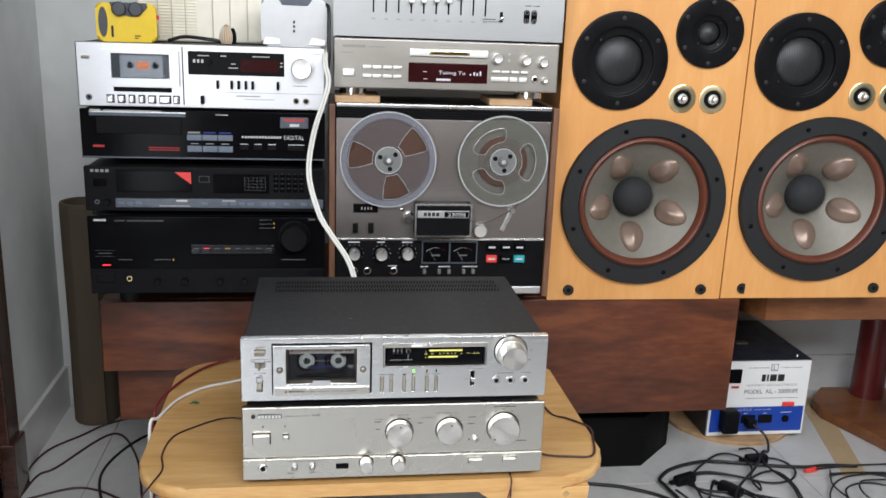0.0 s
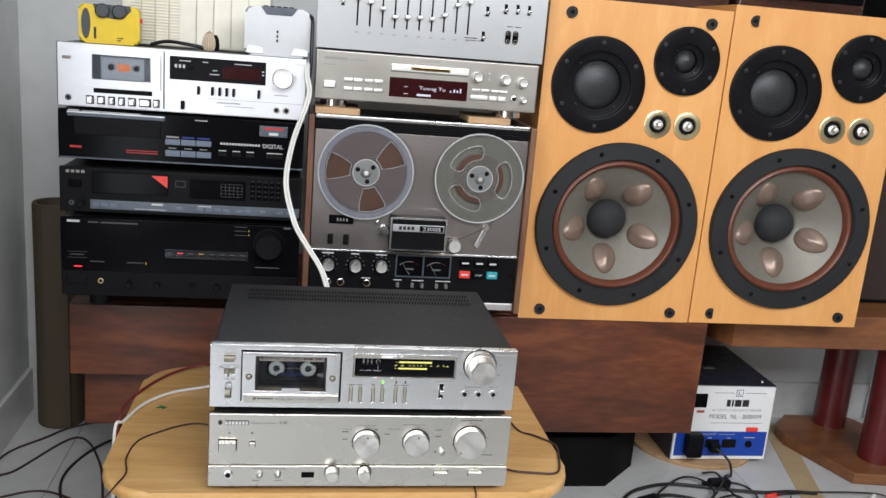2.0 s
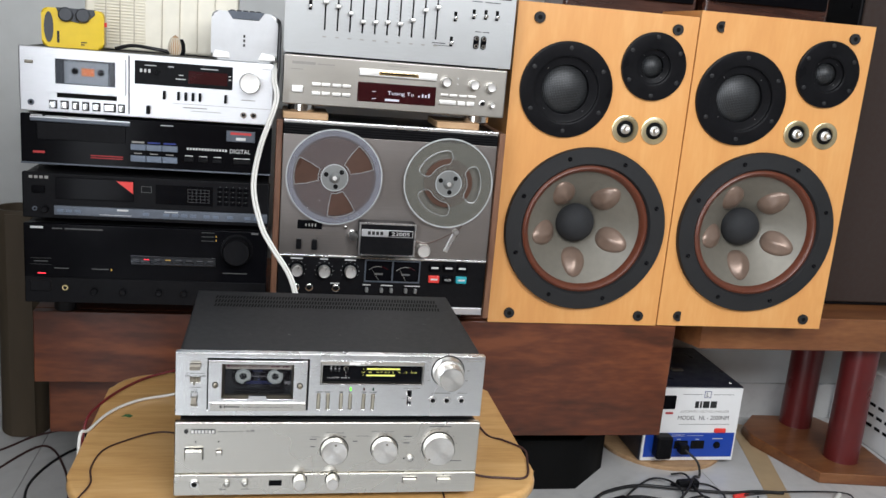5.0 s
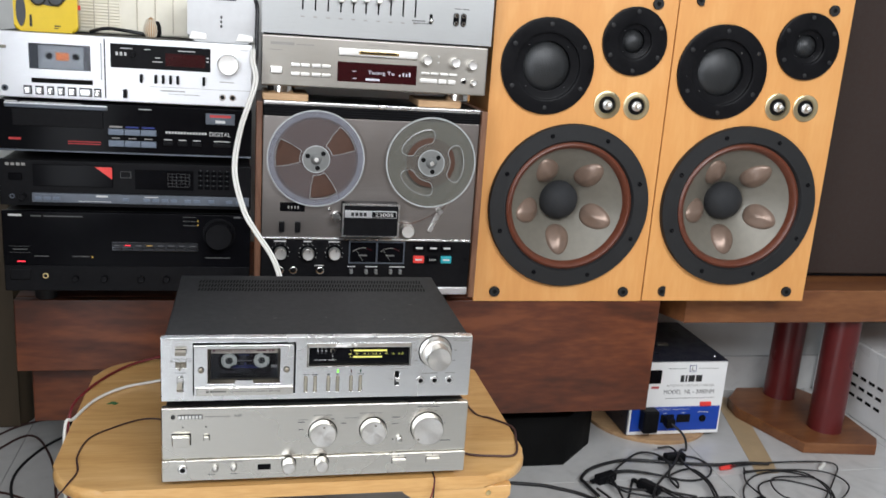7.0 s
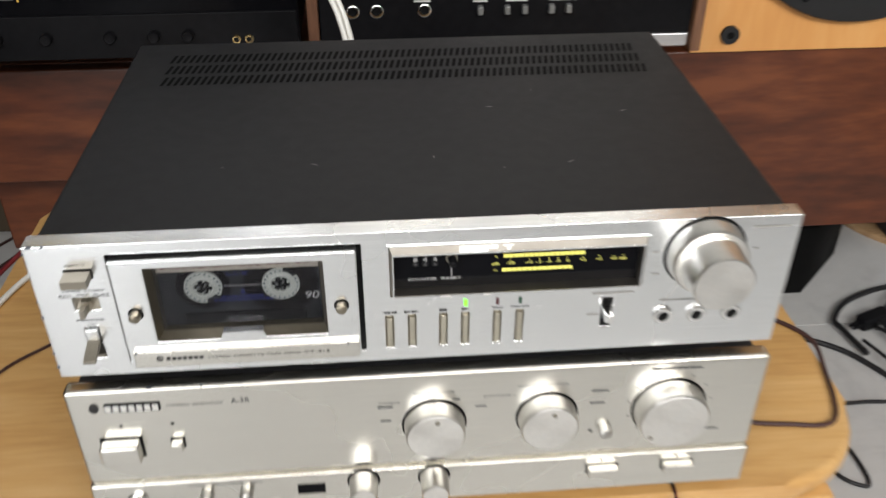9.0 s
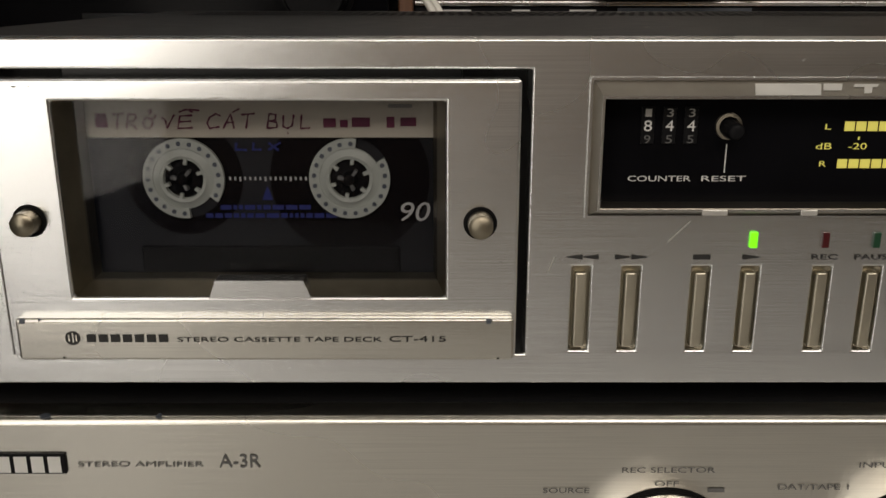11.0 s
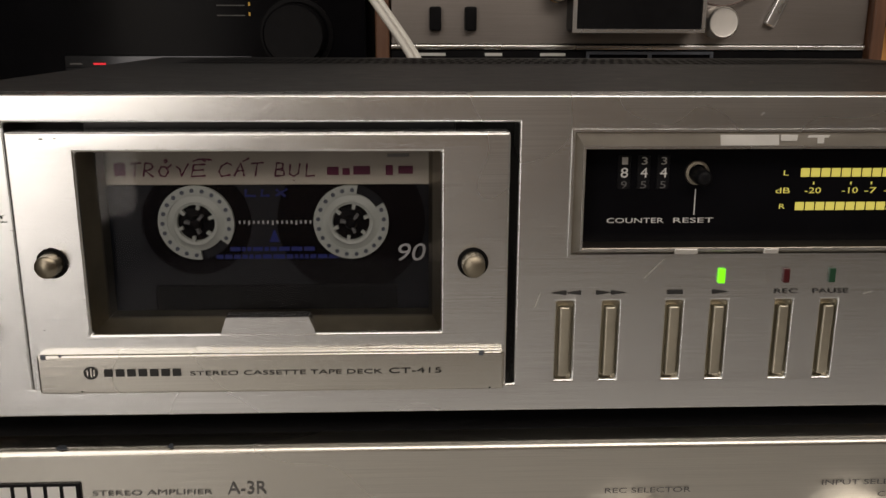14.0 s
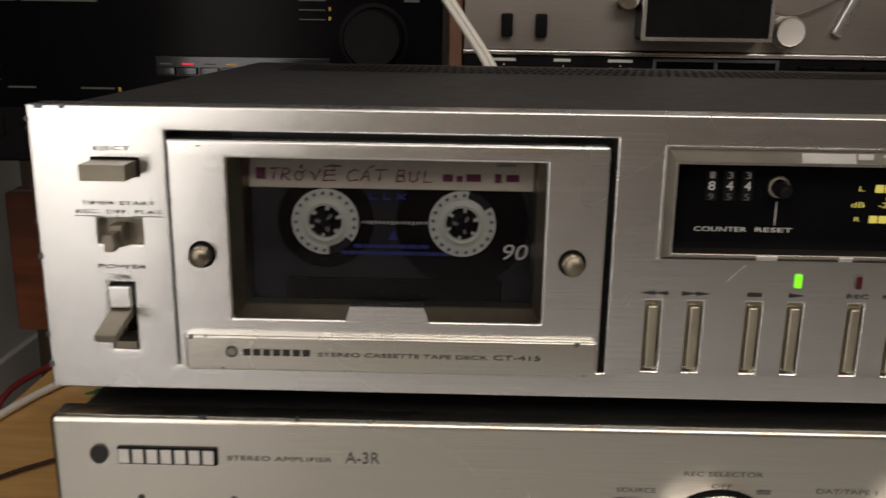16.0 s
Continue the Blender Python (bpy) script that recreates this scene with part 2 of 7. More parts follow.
CARD = surface("brown_cardboard", (0.075, 0.055, 0.033), 0.7, 0.0, 0.16, 30, 0.08, stretch=(1, 1, 0.2))
GRILLE = surface("dark_brown_grille_cloth", (0.030, 0.018, 0.014), 0.85, 0.0, 0.3, 700, 0.3)
TAPETAN = surface("tan_parcel_tape", (0.46, 0.34, 0.20), 0.4, 0.0, 0.12, 25, 0.03)
GREENDOT = surface("green_scrap", (0.02, 0.13, 0.045), 0.6, 0.0, 0.2, 100, 0.0)
GROUT = surface("grey_grout", (0.42, 0.42, 0.41), 0.8, 0.0, 0.2, 200, 0.1)
REDLED = lamp_glow("red_lamp", (1.0, 0.03, 0.05), 2.2)
GREENLED = lamp_glow("green_lamp", (0.15, 1.0, 0.02), 3.0)
YELLOWLED = lamp_glow("yellow_display_segment", (0.95, 0.88, 0.20), 1.1)
AMBERLED = lamp_glow("amber_lamp", (1.0, 0.6, 0.1), 0.4)
WHITELED = lamp_glow("pale_display_text", (0.85, 0.85, 0.95), 0.6)
DIMRED = surface("unlit_red_lens", (0.06, 0.006, 0.008), 0.3, 0.0, 0.1, 100, 0.0)
DIMGREEN = surface("unlit_green_lens", (0.01, 0.05, 0.025), 0.3, 0.0, 0.1, 100, 0.0)
MAROONGLASS = surface("dark_red_display_glass", (0.030, 0.004, 0.006), 0.14, 0.0, 0.2, 30, 0.0)
PANE = glass("clear_window_pane", (0.8, 0.82, 0.85), 0.03, 0.0, 1.2)
REELCLEAR = glass("clear_reel_plastic", (0.66, 0.61, 0.62), 0.14, 0.085)
REELMILKY = glass("milky_reel_plastic", (0.66, 0.66, 0.61), 0.18, 0.085)
REELBAND = glass("lavender_reel_band", (0.70, 0.72, 0.80), 0.15, 0.14)
SMOKED = glass("smoked_door_pane", (0.42, 0.42, 0.46), 0.03, 0.0, 1.25)
BEECH = wood("honey_beech_veneer", (0.63, 0.285, 0.085), (0.69, 0.335, 0.105), (0.76, 0.41, 0.150), (5, 5, 0.9), 0.42, 5.0, 0.1, 0.03, (0.2, 0.5, 0.8))
PINE = wood("varnished_rubberwood", (0.46, 0.235, 0.07), (0.62, 0.36, 0.13), (0.72, 0.46, 0.20), (1.3, 12, 12), 0.34, 5.0, 0.35, 0.04, (0.25, 0.5, 0.75))
ROSEWOOD = wood("dark_rosewood", (0.055, 0.015, 0.006), (0.105, 0.027, 0.010), (0.175, 0.052, 0.018), (0.8, 3.4, 3.4), 0.45, 5.0, 0.2, 0.05, (0.37, 0.5, 0.64))
WALNUT = wood("walnut_side_panel", (0.08, 0.035, 0.02), (0.15, 0.07, 0.04), (0.22, 0.11, 0.06), (9, 9, 1), 0.45, 6.0)
STANDWOOD = wood("orange_brown_stand_wood", (0.12, 0.040, 0.015), (0.185, 0.070, 0.025), (0.25, 0.105, 0.038), (1, 5, 5), 0.42, 5.0, 0.2)
DARKWOOD = wood("dark_lacquered_wood", (0.020, 0.008, 0.006), (0.045, 0.018, 0.012), (0.075, 0.032, 0.022), (1, 8, 8), 0.22, 5.0, 0.5)
SPACER = wood("raw_wood_spacer", (0.34, 0.20, 0.10), (0.46, 0.29, 0.15), (0.56, 0.37, 0.21), (2, 12, 12), 0.6, 6.0)


def wall_paint():
    m, nt, b = material("off_white_wall_paint")
    fine, broad, mid = noise_node(nt, 140, 5), noise_node(nt, 1.7, 5), noise_node(nt, 9, 4)
    mx = nt.nodes.new("ShaderNodeMix")
    mx.inputs[0].default_value = 0.4
    nt.links.new(broad.outputs["Fac"], mx.inputs[2])
    nt.links.new(mid.outputs["Fac"], mx.inputs[3])
    nt.links.new(ramp(nt, mx.outputs[0], [(0.3, (0.48, 0.49, 0.48)), (0.55, (0.60, 0.61, 0.60)), (0.75, (0.66, 0.66, 0.65))]).outputs["Color"], b.inputs["Base Color"])
    b.inputs["Roughness"].default_value = 0.75
    bump(nt, fine.outputs["Fac"], b, 0.12)
    return m


def tile_marble():
    m, nt, b = material("pale_marbled_floor_tile")
    info = nt.nodes.new("ShaderNodeObjectInfo")
    broad = noise_node(nt, 3.2, 7, (1, 1, 1), 0.65)
    broad.inputs["Distortion"].default_value = 1.8
    fine = noise_node(nt, 30, 4)
    mx = nt.nodes.new("ShaderNodeMix")
    mx.inputs[0].default_value = 0.25
    nt.links.new(broad.outputs["Fac"], mx.inputs[2])
    nt.links.new(fine.outputs["Fac"], mx.inputs[3])
    nt.links.new(ramp(nt, mx.outputs[0], [(0.30, (0.44, 0.44, 0.44)), (0.46, (0.55, 0.55, 0.54)), (0.7, (0.62, 0.62, 0.61))]).outputs["Color"], b.inputs["Base Color"])
    b.inputs["Roughness"].default_value = 0.24
    return m


WALL, TILE = wall_paint(), tile_marble()
# dark, so the metal and black fronts mirror less brightness
SOUTHPAINT = surface("warm_brown_wall_paint", (0.16, 0.11, 0.07), 0.7, 0.0, 0.1, 40, 0.05)
CEILPAINT = surface("white_ceiling_paint", (0.78, 0.78, 0.77), 0.85, 0.0, 0.03, 40, 0.03)


# ---- building helpers ----
def soften(me, limit=math.cos(radians(46))):
    """Smooth shading in which large faces stay flat and only the narrow rounded edges turn the light."""
    me.shade_smooth()
    faces = [(p.normal.copy(), p.area) for p in me.polygons]
    around = [[] for _ in me.vertices]
    for p in me.polygons:
        for v in p.vertices:
            around[v].append(p.index)
    normals = []
    for p in me.polygons:
        own = faces[p.index][0]
        for v in p.vertices:
            total = Vector()
            for k in around[v]:
                way, area = faces[k]
                if way.dot(own) > limit:
                    total += way * area
            normals.append(total.normalized() if total.length > 1e-12 else own)
    me.normals_split_custom_set(normals)


def link(bm, name, mat, parent=None, label="", smooth=False):
    me = bpy.data.meshes.new(name)
    bmesh.ops.recalc_face_normals(bm, faces=bm.faces[:])
    bm.to_mesh(me)
    bm.free()
    me.materials.append(mat)
    if smooth:
        soften(me)
    ob = new(name, me)
    if parent:
        ob.parent = parent
    if label:
        ob["label"] = label
    return ob


def part(name, bm, mat, parent, label="", smooth=True):
    return link(bm, name, mat, parent, label, smooth)


def thing(name, place, label, category, group="", turn=(0, 0, 0)):
    ob = new(name)
    ob.empty_display_size = 0.02
    ob.matrix_world = pose(*place, *turn)
    return tagged(ob, label, category, group)


def solid(name, bm, mat, label, category, group="", kind="", smooth=True):
    return tagged(link(bm, name, mat, None, "", smooth), label, category, group, kind)


def bx(x0, x1, y0, y1, z0, z1, bevel=0.001, seg=2):
    bm = bmesh.new()
    bmesh.ops.create_cube(bm, size=1.0, matrix=Matrix.LocRotScale(((x0 + x1) / 2, (y0 + y1) / 2, (z0 + z1) / 2), None, (abs(x1 - x0), abs(y1 - y0), abs(z1 - z0))))
    if bevel:
        bevel = min(bevel, 0.45 * min(abs(x1 - x0), abs(y1 - y0), abs(z1 - z0)))
        bmesh.ops.bevel(bm, geom=bm.edges[:], offset=bevel, segments=seg, affect="EDGES", profile=0.5)
    return bm


def lathe(profile, cx=0.0, cz=0.0, seg=32, axis="y"):
    """Turns (radius, along) round an axis through (cx, cz). A radius of 0 closes the end."""
    bm = bmesh.new()

    def put(r, a, n):
        c, s = math.cos(2 * math.pi * n / seg), math.sin(2 * math.pi * n / seg)
        return (cx + r * c, a, cz + r * s) if axis == "y" else (cx + r * c, cz + r * s, a)

    rings = []
    for r, a in profile:
        rings.append([bm.verts.new(put(0, a, 0))] if r <= 1e-7 else [bm.verts.new(put(r, a, n)) for n in range(seg)])
    for p, q in zip(rings, rings[1:]):
        for n in range(seg):
            m = (n + 1) % seg
            vs = [p[n % len(p)], p[m % len(p)], q[m % len(q)], q[n % len(q)]]
            uniq = list(dict.fromkeys(vs))
            if len(uniq) > 2:
                try:
                    bm.faces.new(uniq)
                except ValueError:
                    pass
    return bm


def disc(cx, cz, r, y0, y1, bevel=0.0006, seg=28):
    """A short cylinder along y, from y0 (back) to y1 (front)."""
    b = min(bevel, 0.4 * abs(y1 - y0), 0.4 * r)
    d = b if y1 > y0 else -b
    return lathe([(0, y0), (r, y0), (r, y1 - d), (r - b, y1), (0, y1)], cx, cz, seg)


def panel(x0, x1, z0, z1, y0, y1, holes=(), bevel=0.0):
    """A plate from y0 (front) to y1 (back), with rectangular openings cut through it."""
    xs = sorted({x0, x1, *(h[0] for h in holes), *(h[1] for h in holes)})
    zs = sorted({z0, z1, *(h[2] for h in holes), *(h[3] for h in holes)})
    full = {}
    for i in range(len(xs) - 1):
        for k in range(len(zs) - 1):
            cx, cz = (xs[i] + xs[i + 1]) / 2, (zs[k] + zs[k + 1]) / 2
            full[i, k] = not any(h[0] < cx < h[1] and h[2] < cz < h[3] for h in holes)
    bm = bmesh.new()
    vs = {}

    def v(i, k, y):
        if (i, k, y) not in vs:
            vs[i, k, y] = bm.verts.new((xs[i], y, zs[k]))
        return vs[i, k, y]

    for (i, k), on in full.items():
        if not on:
            continue
        bm.faces.new([v(i, k, y0), v(i + 1, k, y0), v(i + 1, k + 1, y0), v(i, k + 1, y0)])
        bm.faces.new([v(i, k, y1), v(i, k + 1, y1), v(i + 1, k + 1, y1), v(i + 1, k, y1)])
        for di, dk, a, b in ((-1, 0, (i, k), (i, k + 1)), (1, 0, (i + 1, k), (i + 1, k + 1)), (0, -1, (i, k), (i + 1, k)), (0, 1, (i, k + 1), (i + 1, k + 1))):
            if not full.get((i + di, k + dk), False):
                bm.faces.new([v(*a, y0), v(*b, y0), v(*b, y1), v(*a, y1)])
    if bevel:
        bmesh.ops.recalc_face_normals(bm, faces=bm.faces[:])
        sharp = [e for e in bm.edges if len(e.link_faces) == 2 and e.calc_face_angle() > 1.0]
        bmesh.ops.bevel(bm, geom=sharp, offset=bevel, segments=2, affect="EDGES", profile=0.5)
    return bm


def baffle(x0, x1, z0, z1, y0, y1, rounds, seg=56):
    """A board with round openings (cx, cz, r) cut through it."""
    bm = bmesh.new()
    edges = []
    loops = [[(x0, z0), (x1, z0), (x1, z1), (x0, z1)]]
    loops += [[(cx + r * math.cos(2 * math.pi * n / seg), cz + r * math.sin(2 * math.pi * n / seg)) for n in range(seg)] for cx, cz, r in rounds]
    for loop in loops:
        vs = [bm.verts.new((x, y0, z)) for x, z in loop]
        edges += [bm.edges.new((vs[n], vs[(n + 1) % len(vs)])) for n in range(len(vs))]
    bmesh.ops.triangle_fill(bm, use_beauty=True, use_dissolve=False, edges=edges, normal=(0, -1, 0))
    made = bmesh.ops.extrude_face_region(bm, geom=bm.faces[:])
    for v in made["geom"]:
        if isinstance(v, bmesh.types.BMVert):
            v.co.y = y1
    return bm


def outline(points, z0, z1, bevel=0.0):
    """A prism over a plan outline of (x, y)."""
    bm = bmesh.new()
    low = [bm.verts.new((x, y, z0)) for x, y in points]
    high = [bm.verts.new((x, y, z1)) for x, y in points]
    bm.faces.new(low[::-1])
    bm.faces.new(high)
    for n in range(len(points)):
        m = (n + 1) % len(points)
        bm.faces.new([low[n], low[m], high[m], high[n]])
    if bevel:
        rim = [e for e in bm.edges if abs(e.verts[0].co.z - e.verts[1].co.z) < 1e-6]
        bmesh.ops.bevel(bm, geom=rim, offset=bevel, segments=3, affect="EDGES", profile=0.5)
    return bm


def upright(points, y0, y1, bevel=0.0):
    """A prism over an outline of (x, z) in a face, from y0 to y1."""
    bm = outline([(x, -z) for x, z in points], y0, y1, bevel)
    bmesh.ops.rotate(bm, verts=bm.verts[:], matrix=Matrix.Rotation(radians(-90), 3, "X"))
    for v in bm.verts:
        v.co = Vector((v.co.x, v.co.y, v.co.z))
    for v in bm.verts:
        v.co.z = v.co.z
    return bm


def round_rect(x0, x1, y0, y1, r, n=6, bulge=0.0):
    pts = []
    for cx, cy, a0 in ((x1 - r, y1 - r, 0), (x0 + r, y1 - r, 90), (x0 + r, y0 + r, 180), (x1 - r, y0 + r, 270)):
        for k in range(n + 1):
            a = radians(a0 + 90 * k / n)
            pts.append((cx + r * math.cos(a), cy + r * math.sin(a)))
    return pts


def tube(points, r, seg=8, per=6):
    """A round cable through the points."""
    pts = [Vector(p) for p in points]
    ext = [2 * pts[0] - pts[1], *pts, 2 * pts[-1] - pts[-2]]
    line = []
    for a, b, c, d in zip(ext, ext[1:], ext[2:], ext[3:]):
        for k in range(per):
            t = k / per
            line.append(0.5 * (2 * b + (c - a) * t + (2 * a - 5 * b + 4 * c - d) * t * t + (3 * b - a - 3 * c + d) * t ** 3))
    line.append(pts[-1])
    bm = bmesh.new()
    rings, side = [], None
    for n, p in enumerate(line):
        way = (line[min(n + 1, len(line) - 1)] - line[max(n - 1, 0)]).normalized()
        if side is None:
            side = way.orthogonal().normalized()
        side = (side - way * side.dot(way)).normalized()
        up = way.cross(side)
        rings.append([bm.verts.new(p + r * (math.cos(2 * math.pi * k / seg) * side + math.sin(2 * math.pi * k / seg) * up)) for k in range(seg)])
    for a, b in zip(rings, rings[1:]):
        for k in range(seg):
            bm.faces.new([a[k], a[(k + 1) % seg], b[(k + 1) % seg], b[k]])
    bm.faces.new(rings[0][::-1])
    bm.faces.new(rings[-1])
    return bm


def merge(*bms):
    out = bms[0]
    for other in bms[1:]:
        me = bpy.data.meshes.new("joined")
        other.to_mesh(me)
        other.free()
        out.from_mesh(me)
        bpy.data.meshes.remove(me)
    return out


def shifted(bm, m):
    bmesh.ops.transform(bm, matrix=m, verts=bm.verts[:])
    return bm


def lettering(words, x0, x1, z, height, mat, parent, y=-0.0003, italic=0.0, name="lettering"):
    """Words in a face, from x0 to x1, with capitals of that height standing on z."""
    cu = bpy.data.curves.new("words", "FONT")
    cu.body, cu.size, cu.shear, cu.resolution_u = words, 1.0, italic, 3
    ob = bpy.data.objects.new("words", cu)
    scene.collection.objects.link(ob)
    me = bpy.data.meshes.new_from_object(ob.evaluated_get(bpy.context.evaluated_depsgraph_get()))
    bpy.data.objects.remove(ob)
    bpy.data.curves.remove(cu)
    xs = [v.co.x for v in me.vertices]
    lo, hi = min(xs), max(xs)
    for v in me.vertices:
        v.co = Vector((x0 + (v.co.x - lo) / (hi - lo) * (x1 - x0), y, z + v.co.y / 0.69 * height))
    me.name = name
    me.materials.clear()
    me.materials.append(mat)
    ob = new(name, me)
    ob.parent = parent
    return ob


def bars(spots, mat, parent, y=-0.0003, name="print"):
    """Small printed bars (x0, x1, z0, z1) in a face, each an object of its own."""
    for x0, x1, z0, z1 in spots:
        bm = bmesh.new()
        bm.faces.new([bm.verts.new(c) for c in ((x0, y, z0), (x1, y, z0), (x1, y, z1), (x0, y, z1))])
        link(bm, name, mat, parent)


def knob(cx, cz, r, depth, parent, mat, name="knob", label="", ribs=0, pointer=None, y=0.0):
    """A turned knob with a soft edge, a concave face and, if wanted, ribs and a pointer mark."""
    e = min(0.0015, r * 0.15)
    bm = lathe([(0, y), (r * 1.0, y), (r * 0.985, y - depth + e), (r * 0.985 - e, y - depth), (r * 0.8, y - depth + 0.0002), (0, y - depth + 0.0006)], cx, cz, 40)
    ob = part(name, bm, mat, parent, label)
    if pointer:
        a, pm = pointer
        ca, sa = math.cos(radians(a)), math.sin(radians(a))
        b = bx(r * 0.45, r * 0.9, y - depth - 0.0004, y - depth + 0.001, -r * 0.04, r * 0.04, 0)
        shifted(b, Matrix.Translation((cx, 0, cz)) @ Matrix(((ca, 0, -sa, 0), (0, 1, 0, 0), (sa, 0, ca, 0), (0, 0, 0, 1))))
        part("pointer", b, pm, ob)
    return ob


def jack(cx, cz, r, parent, mat=None, y=0.0, name="jack"):
    ring = part(name, lathe([(r * 0.5, y), (r, y), (r, y - 0.0015), (r * 0.85, y - 0.0025), (r * 0.55, y - 0.0025), (r * 0.5, y)], cx, cz, 24), mat or CHROME, parent, "chrome headphone jack")
    part("hole", lathe([(0, y - 0.0006), (r * 0.53, y - 0.0006), (r * 0.53, y)], cx, cz, 20), DARKHOLE, ring)
    return ring


def foot(cx, cy, r, z0, z1, parent, mat):
    return part("foot", lathe([(0, z0), (r * 0.92, z0), (r, z0 + 0.002), (r, z1), (0, z1)], cx, cy, 24, "z"), mat, parent)


# ---- structure ----
WEST, EAST, SOUTH, NORTH, HIGH, THICK = -0.765, 3.0, -2.05, 1.10, 2.9, 0.12


def wall_x(name, y0, y1, x, out, holes):
    """A wall along y: built as a plate with openings, then turned."""
    bm = panel(y0, y1, 0, HIGH, 0, THICK, holes)
    for v in bm.verts:
        v.co = Vector((x + out * v.co.y, v.co.x, v.co.z))
    return solid(name, bm, WALL, "off-white painted plaster wall with faint stains", "wall", kind="structure", smooth=False)


DOOR = (-0.175, 0.625, 0.0, 2.4)
wall_x("wall_west", SOUTH, NORTH, WEST, -1, [DOOR, (-1.95, -0.92, 0.0, 2.4)])
wall_x("wall_east", SOUTH, NORTH, EAST, 1, [])
solid("wall_north", panel(WEST - THICK, EAST + THICK, 0, HIGH, NORTH, NORTH + THICK), WALL, "off-white painted plaster wall behind the stereo", "wall", kind="structure", smooth=False)
# wall behind the camera is unseen, added close and dark to dim reflections
solid("wall_south", panel(WEST - THICK, EAST + THICK, 0, HIGH, SOUTH - THICK, SOUTH, [(-0.5, 2.2, 1.7, 2.72)]), SOUTHPAINT, "unseen warm brown wall, added to dim reflections, with a wide high window opening", "wall", kind="structure", smooth=False)
solid("ceiling", bx(WEST - THICK, EAST + THICK, SOUTH - THICK, NORTH + THICK, HIGH, HIGH + 0.1, 0), CEILPAINT, "plain white painted ceiling", "ceiling", kind="structure", smooth=False)
solid("ground", bx(-40, 40, -40, 40, -0.32, -0.2, 0), GROUT, "grey concrete ground outside the house", "ground", kind="structure", smooth=False)

# dark wooden casing round the shut door
casing = thing("door_frame", (WEST, 0, 0), "dark brown wooden door frame round a shut door", "door frame")
casing["kind"] = "structure"
for y0, y1 in ((0.625, 0.69), (-0.24, -0.175)):
    part("jamb", bx(-0.12, 0.022, y0, y1, 0, 2.4, 0.004), DARKWOOD, casing)
    part("plinth_block", bx(0.002, 0.032, y0 - 0.004, y1 + 0.004, 0, 0.13, 0.004), DARKWOOD, casing)
part("head", bx(-0.12, 0.022, -0.24, 0.69, 2.4, 2.47, 0.004), DARKWOOD, casing)

# leaf lies out of view, added to stop daylight through this opening
leaf = thing("door_leaf", (WEST - 0.08, 0.225, 0.004), "unseen dark brown wooden door leaf, added shut to keep daylight out", "door")
part("panel", panel(-0.396, 0.396, 0, 2.39, 0, 0.034, [(-0.30, 0.30, 0.22, 1.0), (-0.30, 0.30, 1.15, 2.2)]), DARKWOOD, leaf)
for z0, z1 in ((0.221, 0.999), (1.151, 2.199)):
    part("inset", bx(-0.299, 0.299, 0.012, 0.022, z0, z1, 0.003), DARKWOOD, leaf)
leaf.matrix_world = pose(WEST - 0.08, 0.225, 0.004, 0, 0, -90)

# assumed frame round the unseen opening that holds the frontal lamp
frame_s = thing("window_frame", (0.85, SOUTH, 0), "assumed, unseen dark wooden window frame in the wall opposite", "window")
frame_s["kind"] = "structure"
for x0, x1, z0, z1 in ((-1.35, -1.29, 1.7, 2.72), (1.29, 1.35, 1.7, 2.72), (-1.29, 1.29, 2.66, 2.72), (-1.29, 1.29, 1.7, 1.76)):
    part("frame_member", bx(x0, x1, -0.10, -0.03, z0, z1, 0.004), DARKWOOD, frame_s)

for name, spot in (("baseboard_north", (WEST, EAST, NORTH - 0.012, NORTH, 0, 0.11)), ("baseboard_west", (WEST, WEST + 0.012, 0.695, NORTH - 0.012, 0, 0.115))):
    solid(name, bx(*spot, 0.003), TILE, "pale tile skirting along the wall", "baseboard", kind="structure")


# ---- stereo furniture ----
bench = thing("bench", (0.13, 0.617, 0), "low bench with a dark rosewood front board", "bench")
part("front_board", bx(-0.010, 0.676, 0, 0.022, 0.173, 0.4412, 0.003), ROSEWOOD, bench)
part("upper_board", bx(-0.675, -0.0105, 0, 0.022, 0.292, 0.4412, 0.003), ROSEWOOD, bench)
part("top_board", bx(-0.675, 0.676, 0.0222, 0.470, 0.4195, 0.4415, 0.002), ROSEWOOD, bench)
part("lower_slat", bx(-0.66, -0.012, 0.050, 0.070, 0.160, 0.31, 0.003), ROSEWOOD, bench, "lower board set back under the upper one")
octagon = [(0.19 * math.cos(radians(22.5 + 45 * n)), 0.19 * math.sin(radians(22.5 + 45 * n))) for n in range(8)]
for x in (-0.44, 0.44):
    pts = [(x + px, 0.24 + py) for px, py in octagon]
    part("pedestal", merge(outline(pts, 0, 0.13, 0.004), bx(x - 0.09, x + 0.09, 0.15, 0.36, 0.13, 0.4193, 0.002)), DARKHOLE, bench, "black octagonal pedestal under the bench")

stand = thing("speaker_stand", (1.49, 0.86, 0), "orange-brown wooden stand with maroon columns", "stand")
part("shelf_board", outline([(-0.63, -0.06), (-0.58, -0.17), (0.62, -0.17), (0.62, 0.23), (-0.63, 0.23)], 0.360, 0.4433, 0.004), STANDWOOD, stand)
part("base", outline([(-0.194, -0.170), (-0.003, -0.196), (0.025, -0.160), (0.040, 0.090), (0.0, 0.170), (-0.190, 0.180), (-0.255, 0.110), (-0.265, 0.040)], 0.004, 0.034, 0.004), STANDWOOD, stand)
